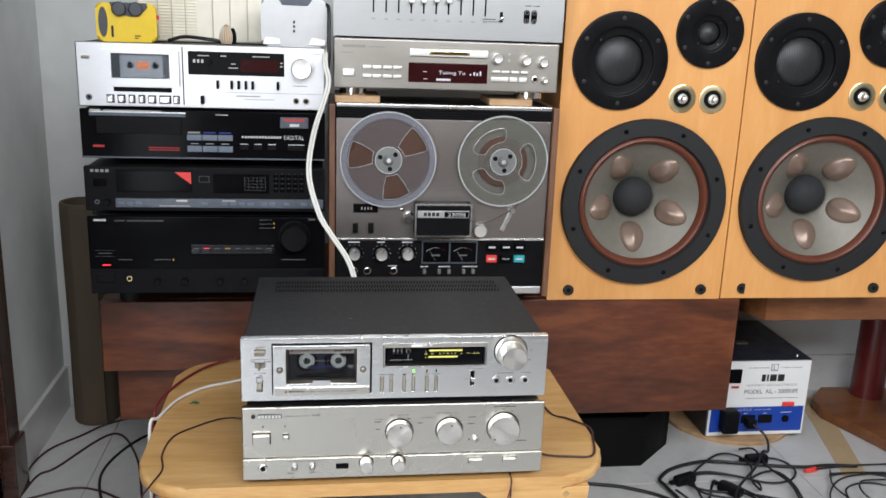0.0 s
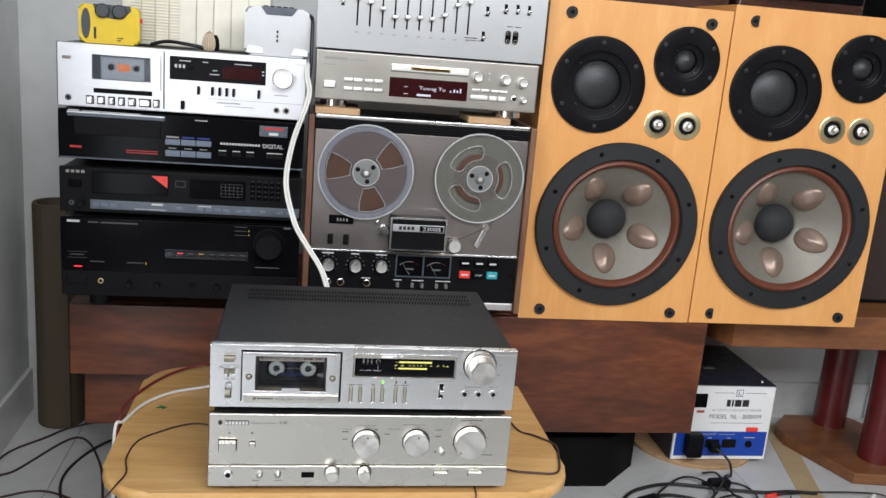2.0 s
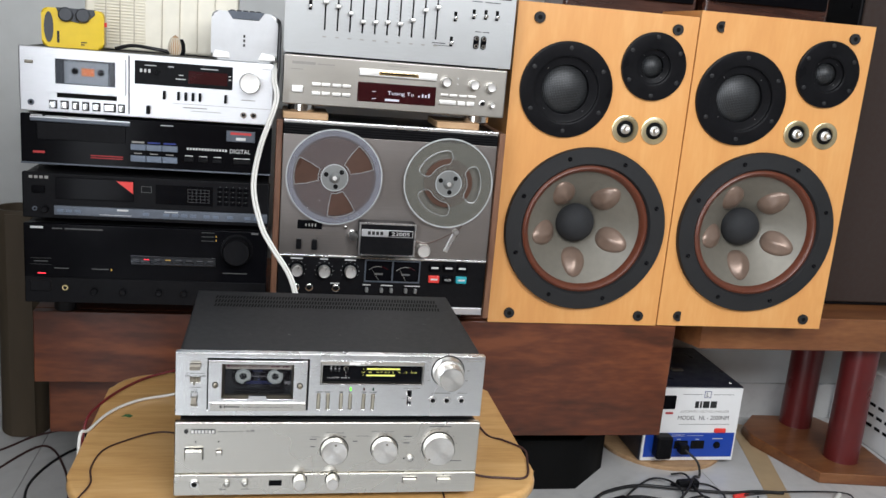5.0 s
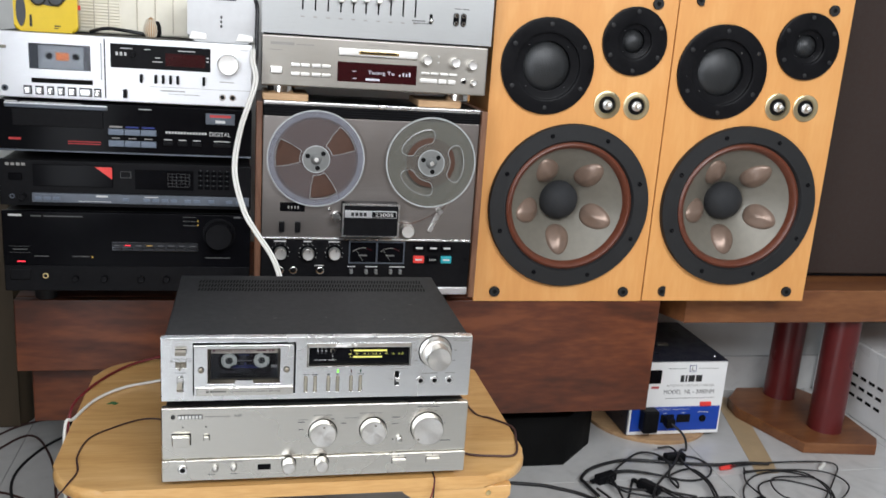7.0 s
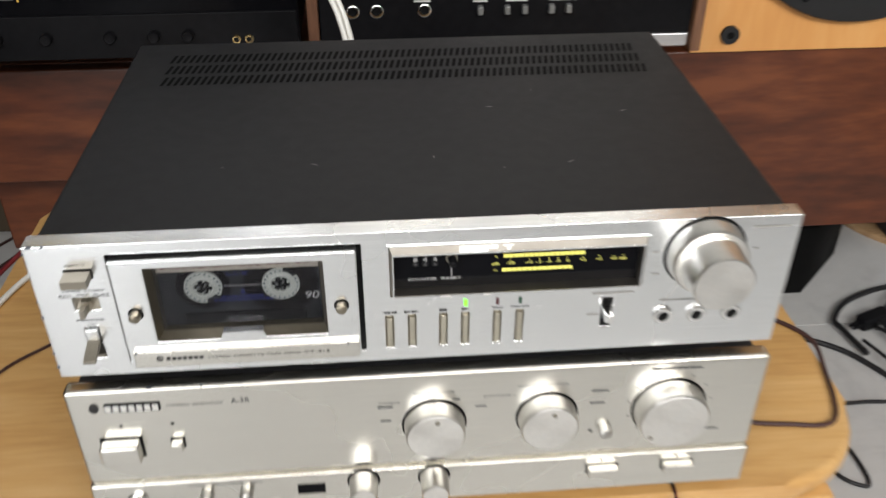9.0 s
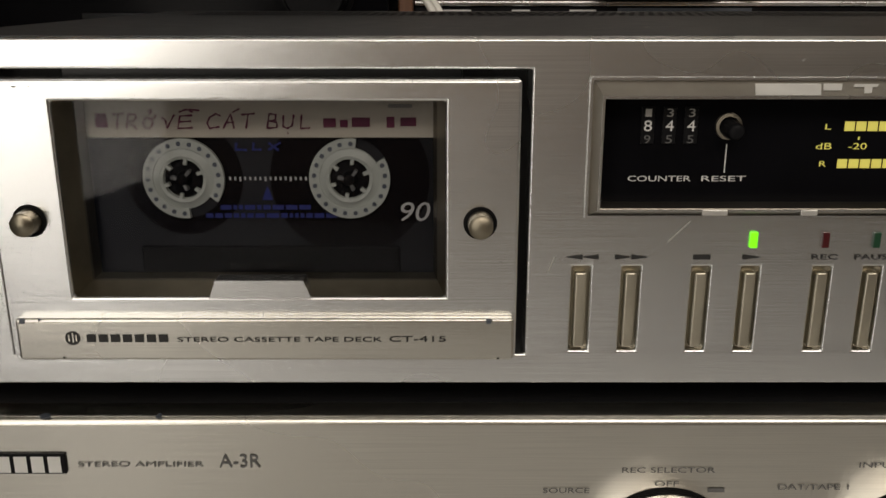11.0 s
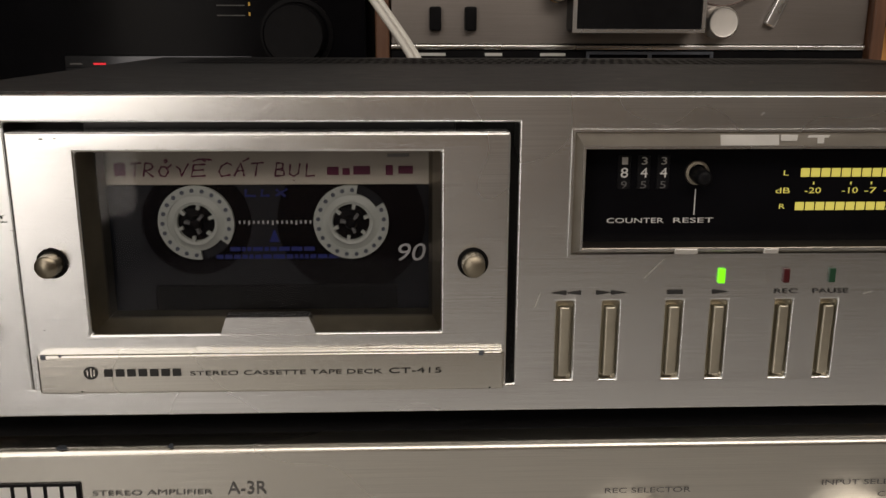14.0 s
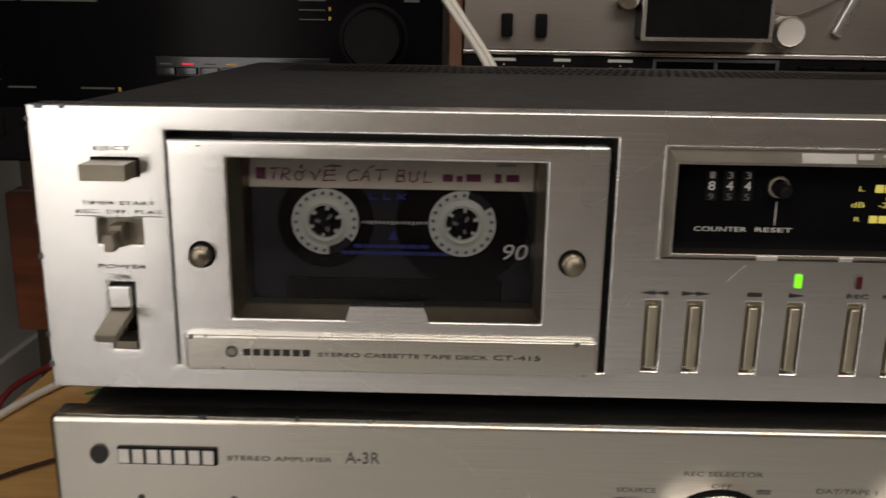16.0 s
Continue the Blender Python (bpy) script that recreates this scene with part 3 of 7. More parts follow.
for x, y in ((-0.083, -0.088), (-0.085, 0.125)):
    part("column", lathe([(0, 0.032), (0.045, 0.032), (0.0435, 0.038), (0.0430, 0.20), (0.0435, 0.352), (0.045, 0.361), (0, 0.361)], x, y, 32, "z"), MAROON, stand)

dark = thing("large_loudspeaker", (1.475, 0.80, 0.4435), "large dark loudspeaker with brown grille cloth", "loudspeaker")
part("cabinet", bx(-0.225, 0.235, 0.012, 0.28, 0, 0.86, 0.004), BLACKSATIN, dark)
part("grille", bx(-0.22, 0.23, 0, 0.012, 0.01, 0.85, 0.006), GRILLE, dark)


def woofer(cx, cz, parent):
    basket = part("woofer", lathe([(0.134, 0.0), (0.172, 0.0), (0.172, -0.0105), (0.1705, -0.0125), (0.139, -0.013), (0.134, -0.006), (0.134, 0.0)], cx, cz, 64), RUBBER, parent, "black woofer ring")
    part("surround", lathe([(0.120, 0.004), (0.123, -0.006), (0.129, -0.010), (0.134, -0.008), (0.136, -0.004), (0.136, 0.0)], cx, cz, 64), SURROUND, basket, "brown rubber roll surround")
    cone = lathe([(0.0385 + (0.122 - 0.0385) * k / 12, 0.070 - 0.066 * (k / 12) ** 0.9) for k in range(13)], cx, cz, 72)
    part("cone", cone, CONE, basket, "silver-grey cone")
    for k in range(5):
        a = radians(-22 + 72 * k)
        mx, mz = cx + 0.081 * math.cos(a), cz + 0.081 * math.sin(a)
        lump = bmesh.new()
        bmesh.ops.create_uvsphere(lump, u_segments=28, v_segments=18, radius=1.0)
        # an egg on the cone, long along the radius, with a soft ridge down its middle
        for v in lump.verts:
            peak = 1 + 0.35 * max(0.0, 1 - abs(v.co.z) * 2.2) * max(0.0, 1 - abs(v.co.x))
            v.co = Vector((v.co.x * 0.0355, v.co.y * 0.013 * peak, v.co.z * (0.0262 - 0.0045 * v.co.x)))
        shifted(lump, Matrix.Translation((mx, 0.0345, mz)) @ Matrix.Rotation(-a, 4, "Y") @ Matrix.Rotation(-0.64, 4, "Z"))
        part("dimple", lump, DIMPLE, basket, "coppery oval dimple")
    part("dust_cap", lathe([(0.042, 0.070), (0.041, 0.058), (0.036, 0.046), (0.024, 0.037), (0.010, 0.033), (0, 0.032)], cx, cz, 40), FELT, basket, "black felt dust cap")
    for k in range(8):
        a = radians(20 + 45 * k)
        part("screw", lathe([(0.0045, -0.0128), (0.0045, -0.0145), (0.003, -0.0155), (0, -0.0135)], cx + 0.155 * math.cos(a), cz + 0.155 * math.sin(a), 12), BLACKGLOSS, basket)


def dome(cx, cz, r, parent, name, inner, well):
    """A flat black ring with a stepped well, and a mesh dome set back in it."""
    ring = part(name, lathe([(well, 0.014), (r, 0.0), (r, -0.006), (r - 0.004, -0.008), (well + 0.004, -0.0075), (well, -0.0055), (well, 0.014)], cx, cz, 56), BLACKSATIN, parent, "black driver with a mesh dome")
    part("well", lathe([(inner * 1.02, 0.012), (inner * 1.05, 0.0035), (inner * 1.10, 0.0030), (well - 0.003, 0.0020), (well, 0.0005)], cx, cz, 48), BLACKSATIN, ring)
    part("backing", lathe([(0, 0.0165), (inner * 1.14, 0.0165), (inner * 1.14, 0.012)], cx, cz, 40), DARKHOLE, ring)
    part("mesh_dome", lathe([(inner * 1.04, 0.012), (inner * 0.93, 0.0055), (inner * 0.7, 0.0005), (inner * 0.4, -0.003), (0, -0.0045)], cx, cz, 48), MESH, ring)
    for k in range(4):
        a = radians(45 + 90 * k)
        part("pin", lathe([(0.0012, 0.006), (0.0012, 0.003), (0, 0.002)], cx + (inner + well) / 2 * math.cos(a), cz + (inner + well) / 2 * math.sin(a), 8), SATIN, ring)
    for k in range(6):
        a = radians(30 + 60 * k)
        part("screw", lathe([(0.0045, -0.0075), (0.0045, -0.0088), (0.002, -0.0095), (0, -0.0085)], cx + r * 0.86 * math.cos(a), cz + r * 0.86 * math.sin(a), 12), BLACKMETAL, ring)


def loudspeaker(place, lean, broken):
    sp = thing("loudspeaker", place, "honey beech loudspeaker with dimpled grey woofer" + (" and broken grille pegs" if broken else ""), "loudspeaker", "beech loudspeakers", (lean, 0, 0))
    wx, wz = (-0.002, 0.212) if broken else (0.0, 0.209)
    mx, mz = (-0.081, 0.490) if broken else (-0.074, 0.492)
    tx, tz = (0.097, 0.552) if broken else (0.102, 0.551)
    lx, lz = (-0.012, 0.426) if broken else (-0.005, 0.422)
    part("front_baffle", baffle(-0.187, 0.187, 0, 0.655, 0, 0.02, [(wx, wz, 0.135), (mx, mz, 0.067), (tx, tz, 0.036)]), BEECH, sp, smooth=False)
    part("cabinet", panel(-0.187, 0.187, 0, 0.655, 0.0202, 0.312, [(-0.167, 0.167, 0.02, 0.635)]), BEECH, sp)
    part("back_board", bx(-0.187, 0.187, 0.3122, 0.33, 0, 0.655, 0.002), BEECH, sp)
    part("inner_damping", bx(-0.166, 0.166, 0.10, 0.12, 0.021, 0.634, 0), DARKHOLE, sp)
    woofer(wx, wz, sp)
    dome(mx, mz, 0.095, sp, "midrange_driver", 0.047, 0.066)
    dome(tx, tz, 0.068, sp, "tweeter", 0.0225, 0.035)
    for x in (0.064 + lx, 0.127 + lx):
        dial = part("level_control", lathe([(0.0, -0.001), (0.0280, -0.001), (0.0280, -0.003), (0.026, -0.004), (0.019, -0.004), (0.018, -0.0015), (0, -0.0015)], x, lz, 40), BRASS, sp, "brass-ringed level control")
        part("well", lathe([(0, -0.0018), (0.0175, -0.0018), (0.0175, -0.0022), (0, -0.0022)], x, lz, 32), DARKHOLE, dial)
        part("knob", lathe([(0.010, -0.002), (0.010, -0.006), (0.006, -0.009), (0.005, -0.018), (0.003, -0.019), (0, -0.019)], x, lz, 24), SATIN, dial)
    for x, z in ((-0.143, 0.022), (0.143, 0.022), (-0.143, 0.627), (0.143, 0.627)):
        if broken and x < 0:
            peg = [(x - 0.011 * math.sin(radians(a)), z + 0.011 * math.cos(radians(a))) for a in range(-20, 201, 20)]
        else:
            peg = [(x + 0.011 * math.cos(radians(a)), z + 0.011 * math.sin(radians(a))) for a in range(0, 360, 20)]
        socket = part("grille_socket", upright(peg, -0.005, 0.001), RUBBER, sp)
        part("hole", lathe([(0, -0.0052), (0.0045, -0.0052), (0.0045, -0.004)], x - (0.004 if broken and x < 0 else 0), z, 14), DARKHOLE, socket)
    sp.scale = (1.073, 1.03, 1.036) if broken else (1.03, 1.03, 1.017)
    return sp


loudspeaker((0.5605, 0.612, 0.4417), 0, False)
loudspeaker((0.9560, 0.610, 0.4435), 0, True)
for x, y, z in ((0.679, 0.80, 1.1080), (1.011, 0.80, 1.1210)):
    box = thing("small_speaker_box", (x, y, z), "dark brown lacquered box on top of the loudspeaker", "speaker box", "lacquered boxes")
    part("body", bx(-0.158, 0.158, 0.008, 0.17, 0, 0.19, 0.012, 4), DARKWOOD, box)
    part("front", bx(-0.145, 0.145, 0, 0.01, 0.035, 0.18, 0.003), BLACKGLOSS, box)


# ---- reel tape deck ----
def reel(cx, cz, r, parent, milky):
    """A seven inch reel: the clear one has three narrow wedges cut out, the milky one three kidney slots."""
    clear = REELMILKY if milky else REELCLEAR
    flange = bmesh.new()
    middles, half, rin, rout = ((125, 237, 0), 40, r * 0.43, r * 0.74) if milky else ((35, 172, 283), 22, r * 0.34, r * 0.84)
    seg = 144

    def opening(a):
        """The slot's inner and outer radius at this angle, narrowing at its rounded ends."""
        d = min(abs((a - m + 180) % 360 - 180) for m in middles) / half
        if d >= 1:
            return (0.5 * (rin + rout),) * 2
        k = max(0.0, (d - 0.72) / 0.28) if milky else max(0.0, (d - 0.9) / 0.1)
        k = 1 - math.sqrt(max(0.0, 1 - k * k))
        return rin + (rout - rin) * 0.5 * k, rout - (rout - rin) * 0.5 * k

    edges = [opening(360 * n / seg) for n in range(seg)]
    for y in (-0.016, -0.0145):
        rings = []
        for q in range(4):
            rings.append([])
            for n in range(seg):
                d, a = (0.022, edges[n][0], edges[n][1], r)[q], 2 * math.pi * n / seg
                rings[q].append(flange.verts.new((cx + d * math.cos(a), y, cz + d * math.sin(a))))
        for n in range(seg):
            m = (n + 1) % seg
            for k in (0, 2):
                flange.faces.new([rings[k][n], rings[k][m], rings[k + 1][m], rings[k + 1][n]])
    reel_ob = part("reel", merge(flange, lathe([(r, -0.016), (r + 0.0008, -0.0152), (r, -0.0145)], cx, cz, 96)), clear, parent, "milky plastic tape reel" if milky else "clear plastic tape reel")
    # pale rim and slot rings paint the highlights on the plastic's edges
    part("rim", lathe([(r - 0.0012, -0.0168), (r + 0.0010, -0.0166), (r + 0.0012, -0.0140), (r - 0.0012, -0.0138)], cx, cz, 96), REELEDGE, reel_ob)
    for mid in middles:
        loop = []
        span = [mid - half + 2 * half * k / 28 for k in range(29)]
        for q, order in ((0, span), (1, span[::-1])):
            for a in order:
                d = opening(a)[q]
                loop.append((cx + d * math.cos(radians(a)), -0.0163, cz + d * math.sin(radians(a))))
        part("slot_edge", tube(loop + loop[:1], 0.0005, 4, 1), REELEDGE, reel_ob)
    if not milky:
        part("outer_band", lathe([(r * 0.87, -0.0172), (r - 0.001, -0.0172), (r - 0.001, -0.0169), (r * 0.87, -0.0169)], cx, cz, 96), REELBAND, reel_ob)
    part("back_flange", lathe([(0.02, -0.005), (r, -0.005), (r, -0.0035), (0.02, -0.0035)], cx, cz, 80), clear, reel_ob)
    pack = r * (0.55 if milky else 0.82)
    part("tape_pack", lathe([(0.022, -0.0125), (pack, -0.0125), (pack, -0.006), (0.022, -0.006)], cx, cz, 72), TAPEBROWN, reel_ob, "brown magnetic tape wound on the reel")
    hub = part("hub", lathe([(0.0, -0.015), (0.0255, -0.015), (0.0255, -0.0172), (0.024, -0.0178), (0.0105, -0.0178), (0.009, -0.021), (0.005, -0.025), (0, -0.025)], cx, cz, 40), HUBGREY, reel_ob, "grey reel hub")
    part("hub_ring", lathe([(0.0245, -0.0176), (0.026, -0.0176), (0.026, -0.0182), (0.0245, -0.0182), (0.0245, -0.0176)], cx, cz, 48), REELEDGE, hub)
    part("spindle_cap", lathe([(0, -0.0255), (0.004, -0.0253), (0.0055, -0.0235), (0.0055, -0.021)], cx, cz, 20), SATIN, hub)
    for k in range(3):
        a = radians(40 + 120 * k)
        part("hub_hole", lathe([(0, -0.0184), (0.0045, -0.0184), (0.0045, -0.0175)], cx + 0.0170 * math.cos(a), cz + 0.0170 * math.sin(a), 16), DARKHOLE, hub)



tape = thing("reel_tape_deck", (0.1285, 0.547, 0.458), "grey steel reel-to-reel tape deck with walnut sides and two reels", "tape deck")
part("case", bx(-0.208, 0.208, 0.004, 0.20, 0.028, 0.392, 0.002), BLACKSATIN, tape)
for x0, x1 in ((-0.220, -0.208), (0.208, 0.220)):
    part("side_panel", bx(x0, x1, -0.012, 0.21, 0.016, 0.394, 0.002), WALNUT, tape, "walnut veneered side panel")
part("top_trim", bx(-0.207, 0.207, -0.006, 0.006, 0.388, 0.396, 0.002), ALU, tape)
part("top_band", bx(-0.207, 0.207, -0.002, 0.006, 0.368, 0.388, 0.001), BLACKSATIN, tape)
for k in range(4):
    part("rib", bx(-0.206, 0.206, -0.005, -0.0015, 0.3705 + 0.0045 * k, 0.3725 + 0.0045 * k, 0.0005), BLACKSATIN, tape)
part("face_plate", bx(-0.207, 0.207, -0.003, 0.006, 0.136, 0.3675, 0.001), ALU_DARK, tape, "grey brushed steel face plate")
part("divider_strip", bx(-0.207, 0.207, -0.006, 0.004, 0.1315, 0.1355, 0.001), ALU, tape)
part("control_panel", bx(-0.207, 0.207, -0.003, 0.006, 0.036, 0.1313, 0.001), BLACKSATIN, tape, "black control panel")
part("bottom_trim", bx(-0.207, 0.207, -0.004, 0.006, 0.020, 0.0355, 0.002), ALU_COOL, tape)
for x in (-0.17, 0.17):
    foot(x, 0.095, 0.016, -0.0164, 0.03, tape, RUBBER)
    foot(x, 0.18, 0.016, -0.0164, 0.03, tape, RUBBER)
reel(-0.108, 0.291, 0.0905, tape, False)
reel(0.113, 0.291, 0.087, tape, True)
part("counter", bx(-0.173, -0.126, -0.007, -0.002, 0.187, 0.204, 0.001), BLACKGLOSS, tape, "black tape counter")
bars([(-0.158 + 0.006 * k, -0.1555 + 0.006 * k, 0.1925, 0.1980) for k in range(4)], GREYINK, tape, -0.0074, "counter_digit")
for x in (-0.169, -0.139):
    part("lever_switch", bx(x - 0.005, x + 0.005, -0.012, -0.002, 0.147, 0.167, 0.0015), BLACKSATIN, tape)
cover = part("head_cover", bx(-0.0565, 0.0535, -0.036, -0.002, 0.146, 0.211, 0.004, 3), BLACKSATIN, tape, "black head cover with a bright rim")
part("rim", panel(-0.0565, 0.0535, 0.146, 0.211, -0.0375, -0.034, [(-0.0535, 0.0505, 0.149, 0.208)]), ALU, cover)
part("badge", bx(-0.052, 0.048, -0.0375, -0.035, 0.184, 0.198, 0.0005), ALU_COOL, cover)
bars([(-0.040 + 0.008 * k, -0.0345 + 0.008 * k, 0.1878, 0.1945) for k in range(4)], INK, cover, -0.0379)
part("model_plate", bx(0.0, 0.0465, -0.0382, -0.0372, 0.1855, 0.1965, 0.0003), BLACKGLOSS, cover)
lettering("2300S", 0.006, 0.041, 0.1875, 0.007, WHITEINK, cover, -0.0386)
knob(0.0745, 0.1545, 0.0135, 0.020, tape, SATIN, "pinch_roller_knob", "bright turned knob", y=-0.002)
part("guide_roller", lathe([(0, -0.002), (0.0095, -0.002), (0.0095, -0.008), (0.006, -0.010), (0.006, -0.018), (0.0095, -0.020), (0.0085, -0.024), (0, -0.024)], -0.066, 0.180, 28), CHROME, tape)
part("guide_pin", lathe([(0, -0.002), (0.003, -0.002), (0.003, -0.02), (0, -0.021)], -0.080, 0.196, 14), CHROME, tape)
arm = bx(-0.0045, 0.0055, -0.009, -0.004, -0.045, 0.002, 0.002)
shifted(arm, Matrix.Translation((0.137, 0, 0.193)) @ Matrix.Rotation(radians(24), 4, "Y"))
part("tension_arm", merge(arm, lathe([(0, -0.002), (0.006, -0.002), (0.006, -0.016), (0.0045, -0.018), (0, -0.018)], 0.137, 0.194, 20)), ALU, tape, "silver tension arm with a roller")
part("tape_run", tube([(0.150, -0.010, 0.215), (0.140, -0.012, 0.198), (0.085, -0.012, 0.170), (0.055, -0.012, 0.172)], 0.0010, 5, 4), TAPEBROWN, tape)
for x, z in ((-0.1703, 0.1055), (-0.1175, 0.1045), (-0.0665, 0.1055)):
    part("skirt", lathe([(0, -0.003), (0.0145, -0.003), (0.013, -0.0055), (0, -0.0055)], x, z, 32), BLACKGLOSS, tape)
    knob(x, z, 0.0115, 0.021, tape, SATIN, "level_knob", "silver level knob", pointer=(70, INK))
    for k in range(9):
        a = radians(-30 + 30 * k)
        c, s = math.cos(a), math.sin(a)
        bars([(x + 0.0175 * c - 0.0005, x + 0.0175 * c + 0.0005, z + 0.0175 * s - 0.0008, z + 0.0175 * s + 0.0008)], WHITEINK, tape, -0.0034, "tick")
bars([(-0.126, -0.111, 0.126, 0.1285), (-0.078, -0.056, 0.126, 0.1285), (-0.183, -0.160, 0.126, 0.1285), (-0.104, -0.086, 0.078, 0.080)], WHITEINK, tape, -0.0034)
part("meter_bezel", panel(-0.038, 0.073, 0.084, 0.130, -0.0055, -0.002, [(-0.0355, 0.016, 0.0865, 0.1275), (0.019, 0.0705, 0.0865, 0.1275)]), GREYSLATE, tape)
for x0 in (-0.0355, 0.019):
    vu = part("vu_meter", bx(x0, x0 + 0.0515, -0.0033, -0.002, 0.0865, 0.1275, 0), BLACKGLOSS, tape, "black level meter")
    arc = [(x0 + 0.0258 + 0.032 * math.sin(radians(a)), -0.0036, 0.080 + 0.036 * math.cos(radians(a))) for a in range(-38, 39, 8)]
    part("scale_arc", tube(arc[:7], 0.0005, 4, 2), GREYINK, vu)
    part("red_arc", tube(arc[6:], 0.0007, 4, 2), DIMRED, vu)
    part("needle", tube([(x0 + 0.026, -0.004, 0.089), (x0 + 0.012, -0.004, 0.111)], 0.0003, 4, 1), GREYINK, vu)
    bars([(x0 + 0.017, x0 + 0.034, 0.099, 0.1025)], DIMINK, vu, -0.0038)
for x in (-0.171, -0.145, -0.093):
    jack(x, 0.069, 0.0075, tape, y=-0.003)
for x in (-0.032, -0.0025, 0.017, 0.0465, 0.0655):
    part("toggle", bx(x - 0.003, x + 0.003, -0.011, -0.002, 0.064, 0.073, 0.001), HUBGREY, tape)
bars([(-0.040, -0.024, 0.0765, 0.0785), (-0.004, 0.020, 0.0765, 0.0785), (0.044, 0.075, 0.0765, 0.0785)], WHITEINK, tape, -0.0034)
for x, z, mat in ((0.1015, 0.1185, BLACKGLOSS), (0.130, 0.1185, BLACKGLOSS), (0.1575, 0.1185, BLACKGLOSS), (0.1015, 0.0945, REDKEY), (0.130, 0.0945, BLACKGLOSS), (0.1575, 0.0945, TEALKEY)):
    key = part("transport_key", bx(x - 0.011, x + 0.011, -0.010, -0.002, z - 0.0072, z + 0.0072, 0.0015), mat, tape)
    if z < 0.1 and mat is BLACKGLOSS:
        lettering("STOP", x - 0.007, x + 0.007, z - 0.002, 0.004, WHITEINK, key, -0.0104)
    else:
        bars([(x - 0.007, x + 0.007, z - 0.0015, z + 0.002)], WHITEINK, key, -0.0104)


# ---- disc recorder and equaliser above it ----
for x in (-0.081, 0.212):
    pts = round_rect(x - 0.0, x + 0.085, 0.548, 0.66, 0.004, 3)
    solid("wood_spacer", outline(pts, 0.8544, 0.8664, 0.001), SPACER, "raw wooden spacer block under the disc recorder", "spacer", "wood spacers")

md = thing("minidisc_recorder", (0.1295, 0.547, 0.8666), "champagne aluminium disc recorder with a dark red display", "disc recorder")
part("case", bx(-0.208, 0.208, 0.008, 0.26, 0.016, 0.104, 0.002), BLACKMETAL, md)
part("front_panel", bx(-0.213, 0.213, 0, 0.012, 0.014, 0.1055, 0.003, 3), ALU_CHAMP, md, "champagne aluminium front panel")
for x in (-0.175, 0.165):
    foot(x, 0.035, 0.026, 0, 0.016, md, CHROME)
    foot(x, 0.22, 0.026, 0, 0.016, md, CHROME)
tray = part("disc_door", bx(-0.073, 0.076, -0.005, 0.002, 0.0755, 0.0895, 0.002), SATIN, md)
part("slot", bx(-0.036, 0.040, -0.0054, -0.003, 0.079, 0.0862, 0.001), GOLD, tray, "gold disc slot")
part("slot_line", bx(-0.032, 0.036, -0.0058, -0.005, 0.0815, 0.0838, 0), DARKHOLE, tray)
show = part("display", bx(-0.074, 0.076, -0.001, 0.004, 0.028, 0.0645, 0.001), MAROONGLASS, md, "dark red display window")
lettering("Tuong Tu", -0.017, 0.033, 0.044, 0.0065, WHITELED, show, -0.0013)
bars([(-0.046, -0.039, 0.0475, 0.0485), (-0.046, -0.038, 0.0345, 0.0355), (-0.021, 0.006, 0.032, 0.036), (0.042, 0.045, 0.043, 0.046), (0.049, 0.052, 0.043, 0.049), (0.055, 0.058, 0.043, 0.048), (0.061, 0.064, 0.043, 0.051)], WHITELED, show, -0.0013, "display_mark")
bars([(-0.1965, -0.154, 0.0885, 0.0935)], GREYINK, md, -0.0002)
bars([(-0.150, -0.118, 0.0895, 0.0915), (-0.198, -0.176, 0.0785, 0.080), (-0.02, 0.02, 0.0965, 0.098)], GREYINK, md, -0.0002)
part("standby_button", bx(-0.1965, -0.1745, -0.006, 0.002, 0.0365, 0.0495, 0.002), SATIN, md)
for x in (-0.151, -0.133, -0.113, -0.0945):
    for z in (0.0535, 0.037):
        part("button", bx(x - 0.008, x + 0.008, -0.004, 0.002, z - 0.003, z + 0.0035, 0.0012), SATIN, md)
for x, z in ((0.0935, 0.0762), (0.1485, 0.0741), (0.182, 0.0716)):
    knob(x, z, 0.009, 0.014, md, SATIN, "dial", y=0.001)
for x in (0.0925, 0.110, 0.129, 0.1463):
    part("button", bx(x - 0.0075, x + 0.0075, -0.004, 0.002, 0.0488, 0.0535, 0.001), SATIN, md)
for x0, x1 in ((0.083, 0.116), (0.119, 0.134), (0.137, 0.152)):
    part("button", bx(x0, x1, -0.004, 0.002, 0.033, 0.0415, 0.0015), SATIN, md)
jack(0.168, 0.0395, 0.0065, md)
knob(0.187, 0.0385, 0.005, 0.012, md, SATIN, "level_knob", y=0.001)
for z in (0.0725, 0.0835):
    part("lamp", disc(0.1165, z, 0.0018, 0.001, -0.001), WHITEINK, md)

eq = thing("graphic_equaliser", (0.1315, 0.550, 0.9722), "silver graphic equaliser with ten slider controls", "equaliser")
part("case", bx(-0.208, 0.208, 0.008, 0.28, 0.004, 0.138, 0.002), BLACKMETAL, eq)
SLOTS = [-0.1425 + 0.0231 * k for k in range(10)]
part("front_panel", panel(-0.2155, 0.2155, 0.003, 0.142, 0, 0.008, [(x - 0.0016, x + 0.0016, 0.047, 0.125) for x in SLOTS], 0.0), ALU_GREY, eq, "satin silver front panel")
part("slot_backing", bx(-0.15, 0.10, 0.0065, 0.0078, 0.04, 0.13, 0), DARKHOLE, eq)
for x in (-0.19, 0.19):
    foot(x, 0.04, 0.012, 0, 0.005, eq, RUBBER)
    foot(x, 0.24, 0.012, 0, 0.005, eq, RUBBER)
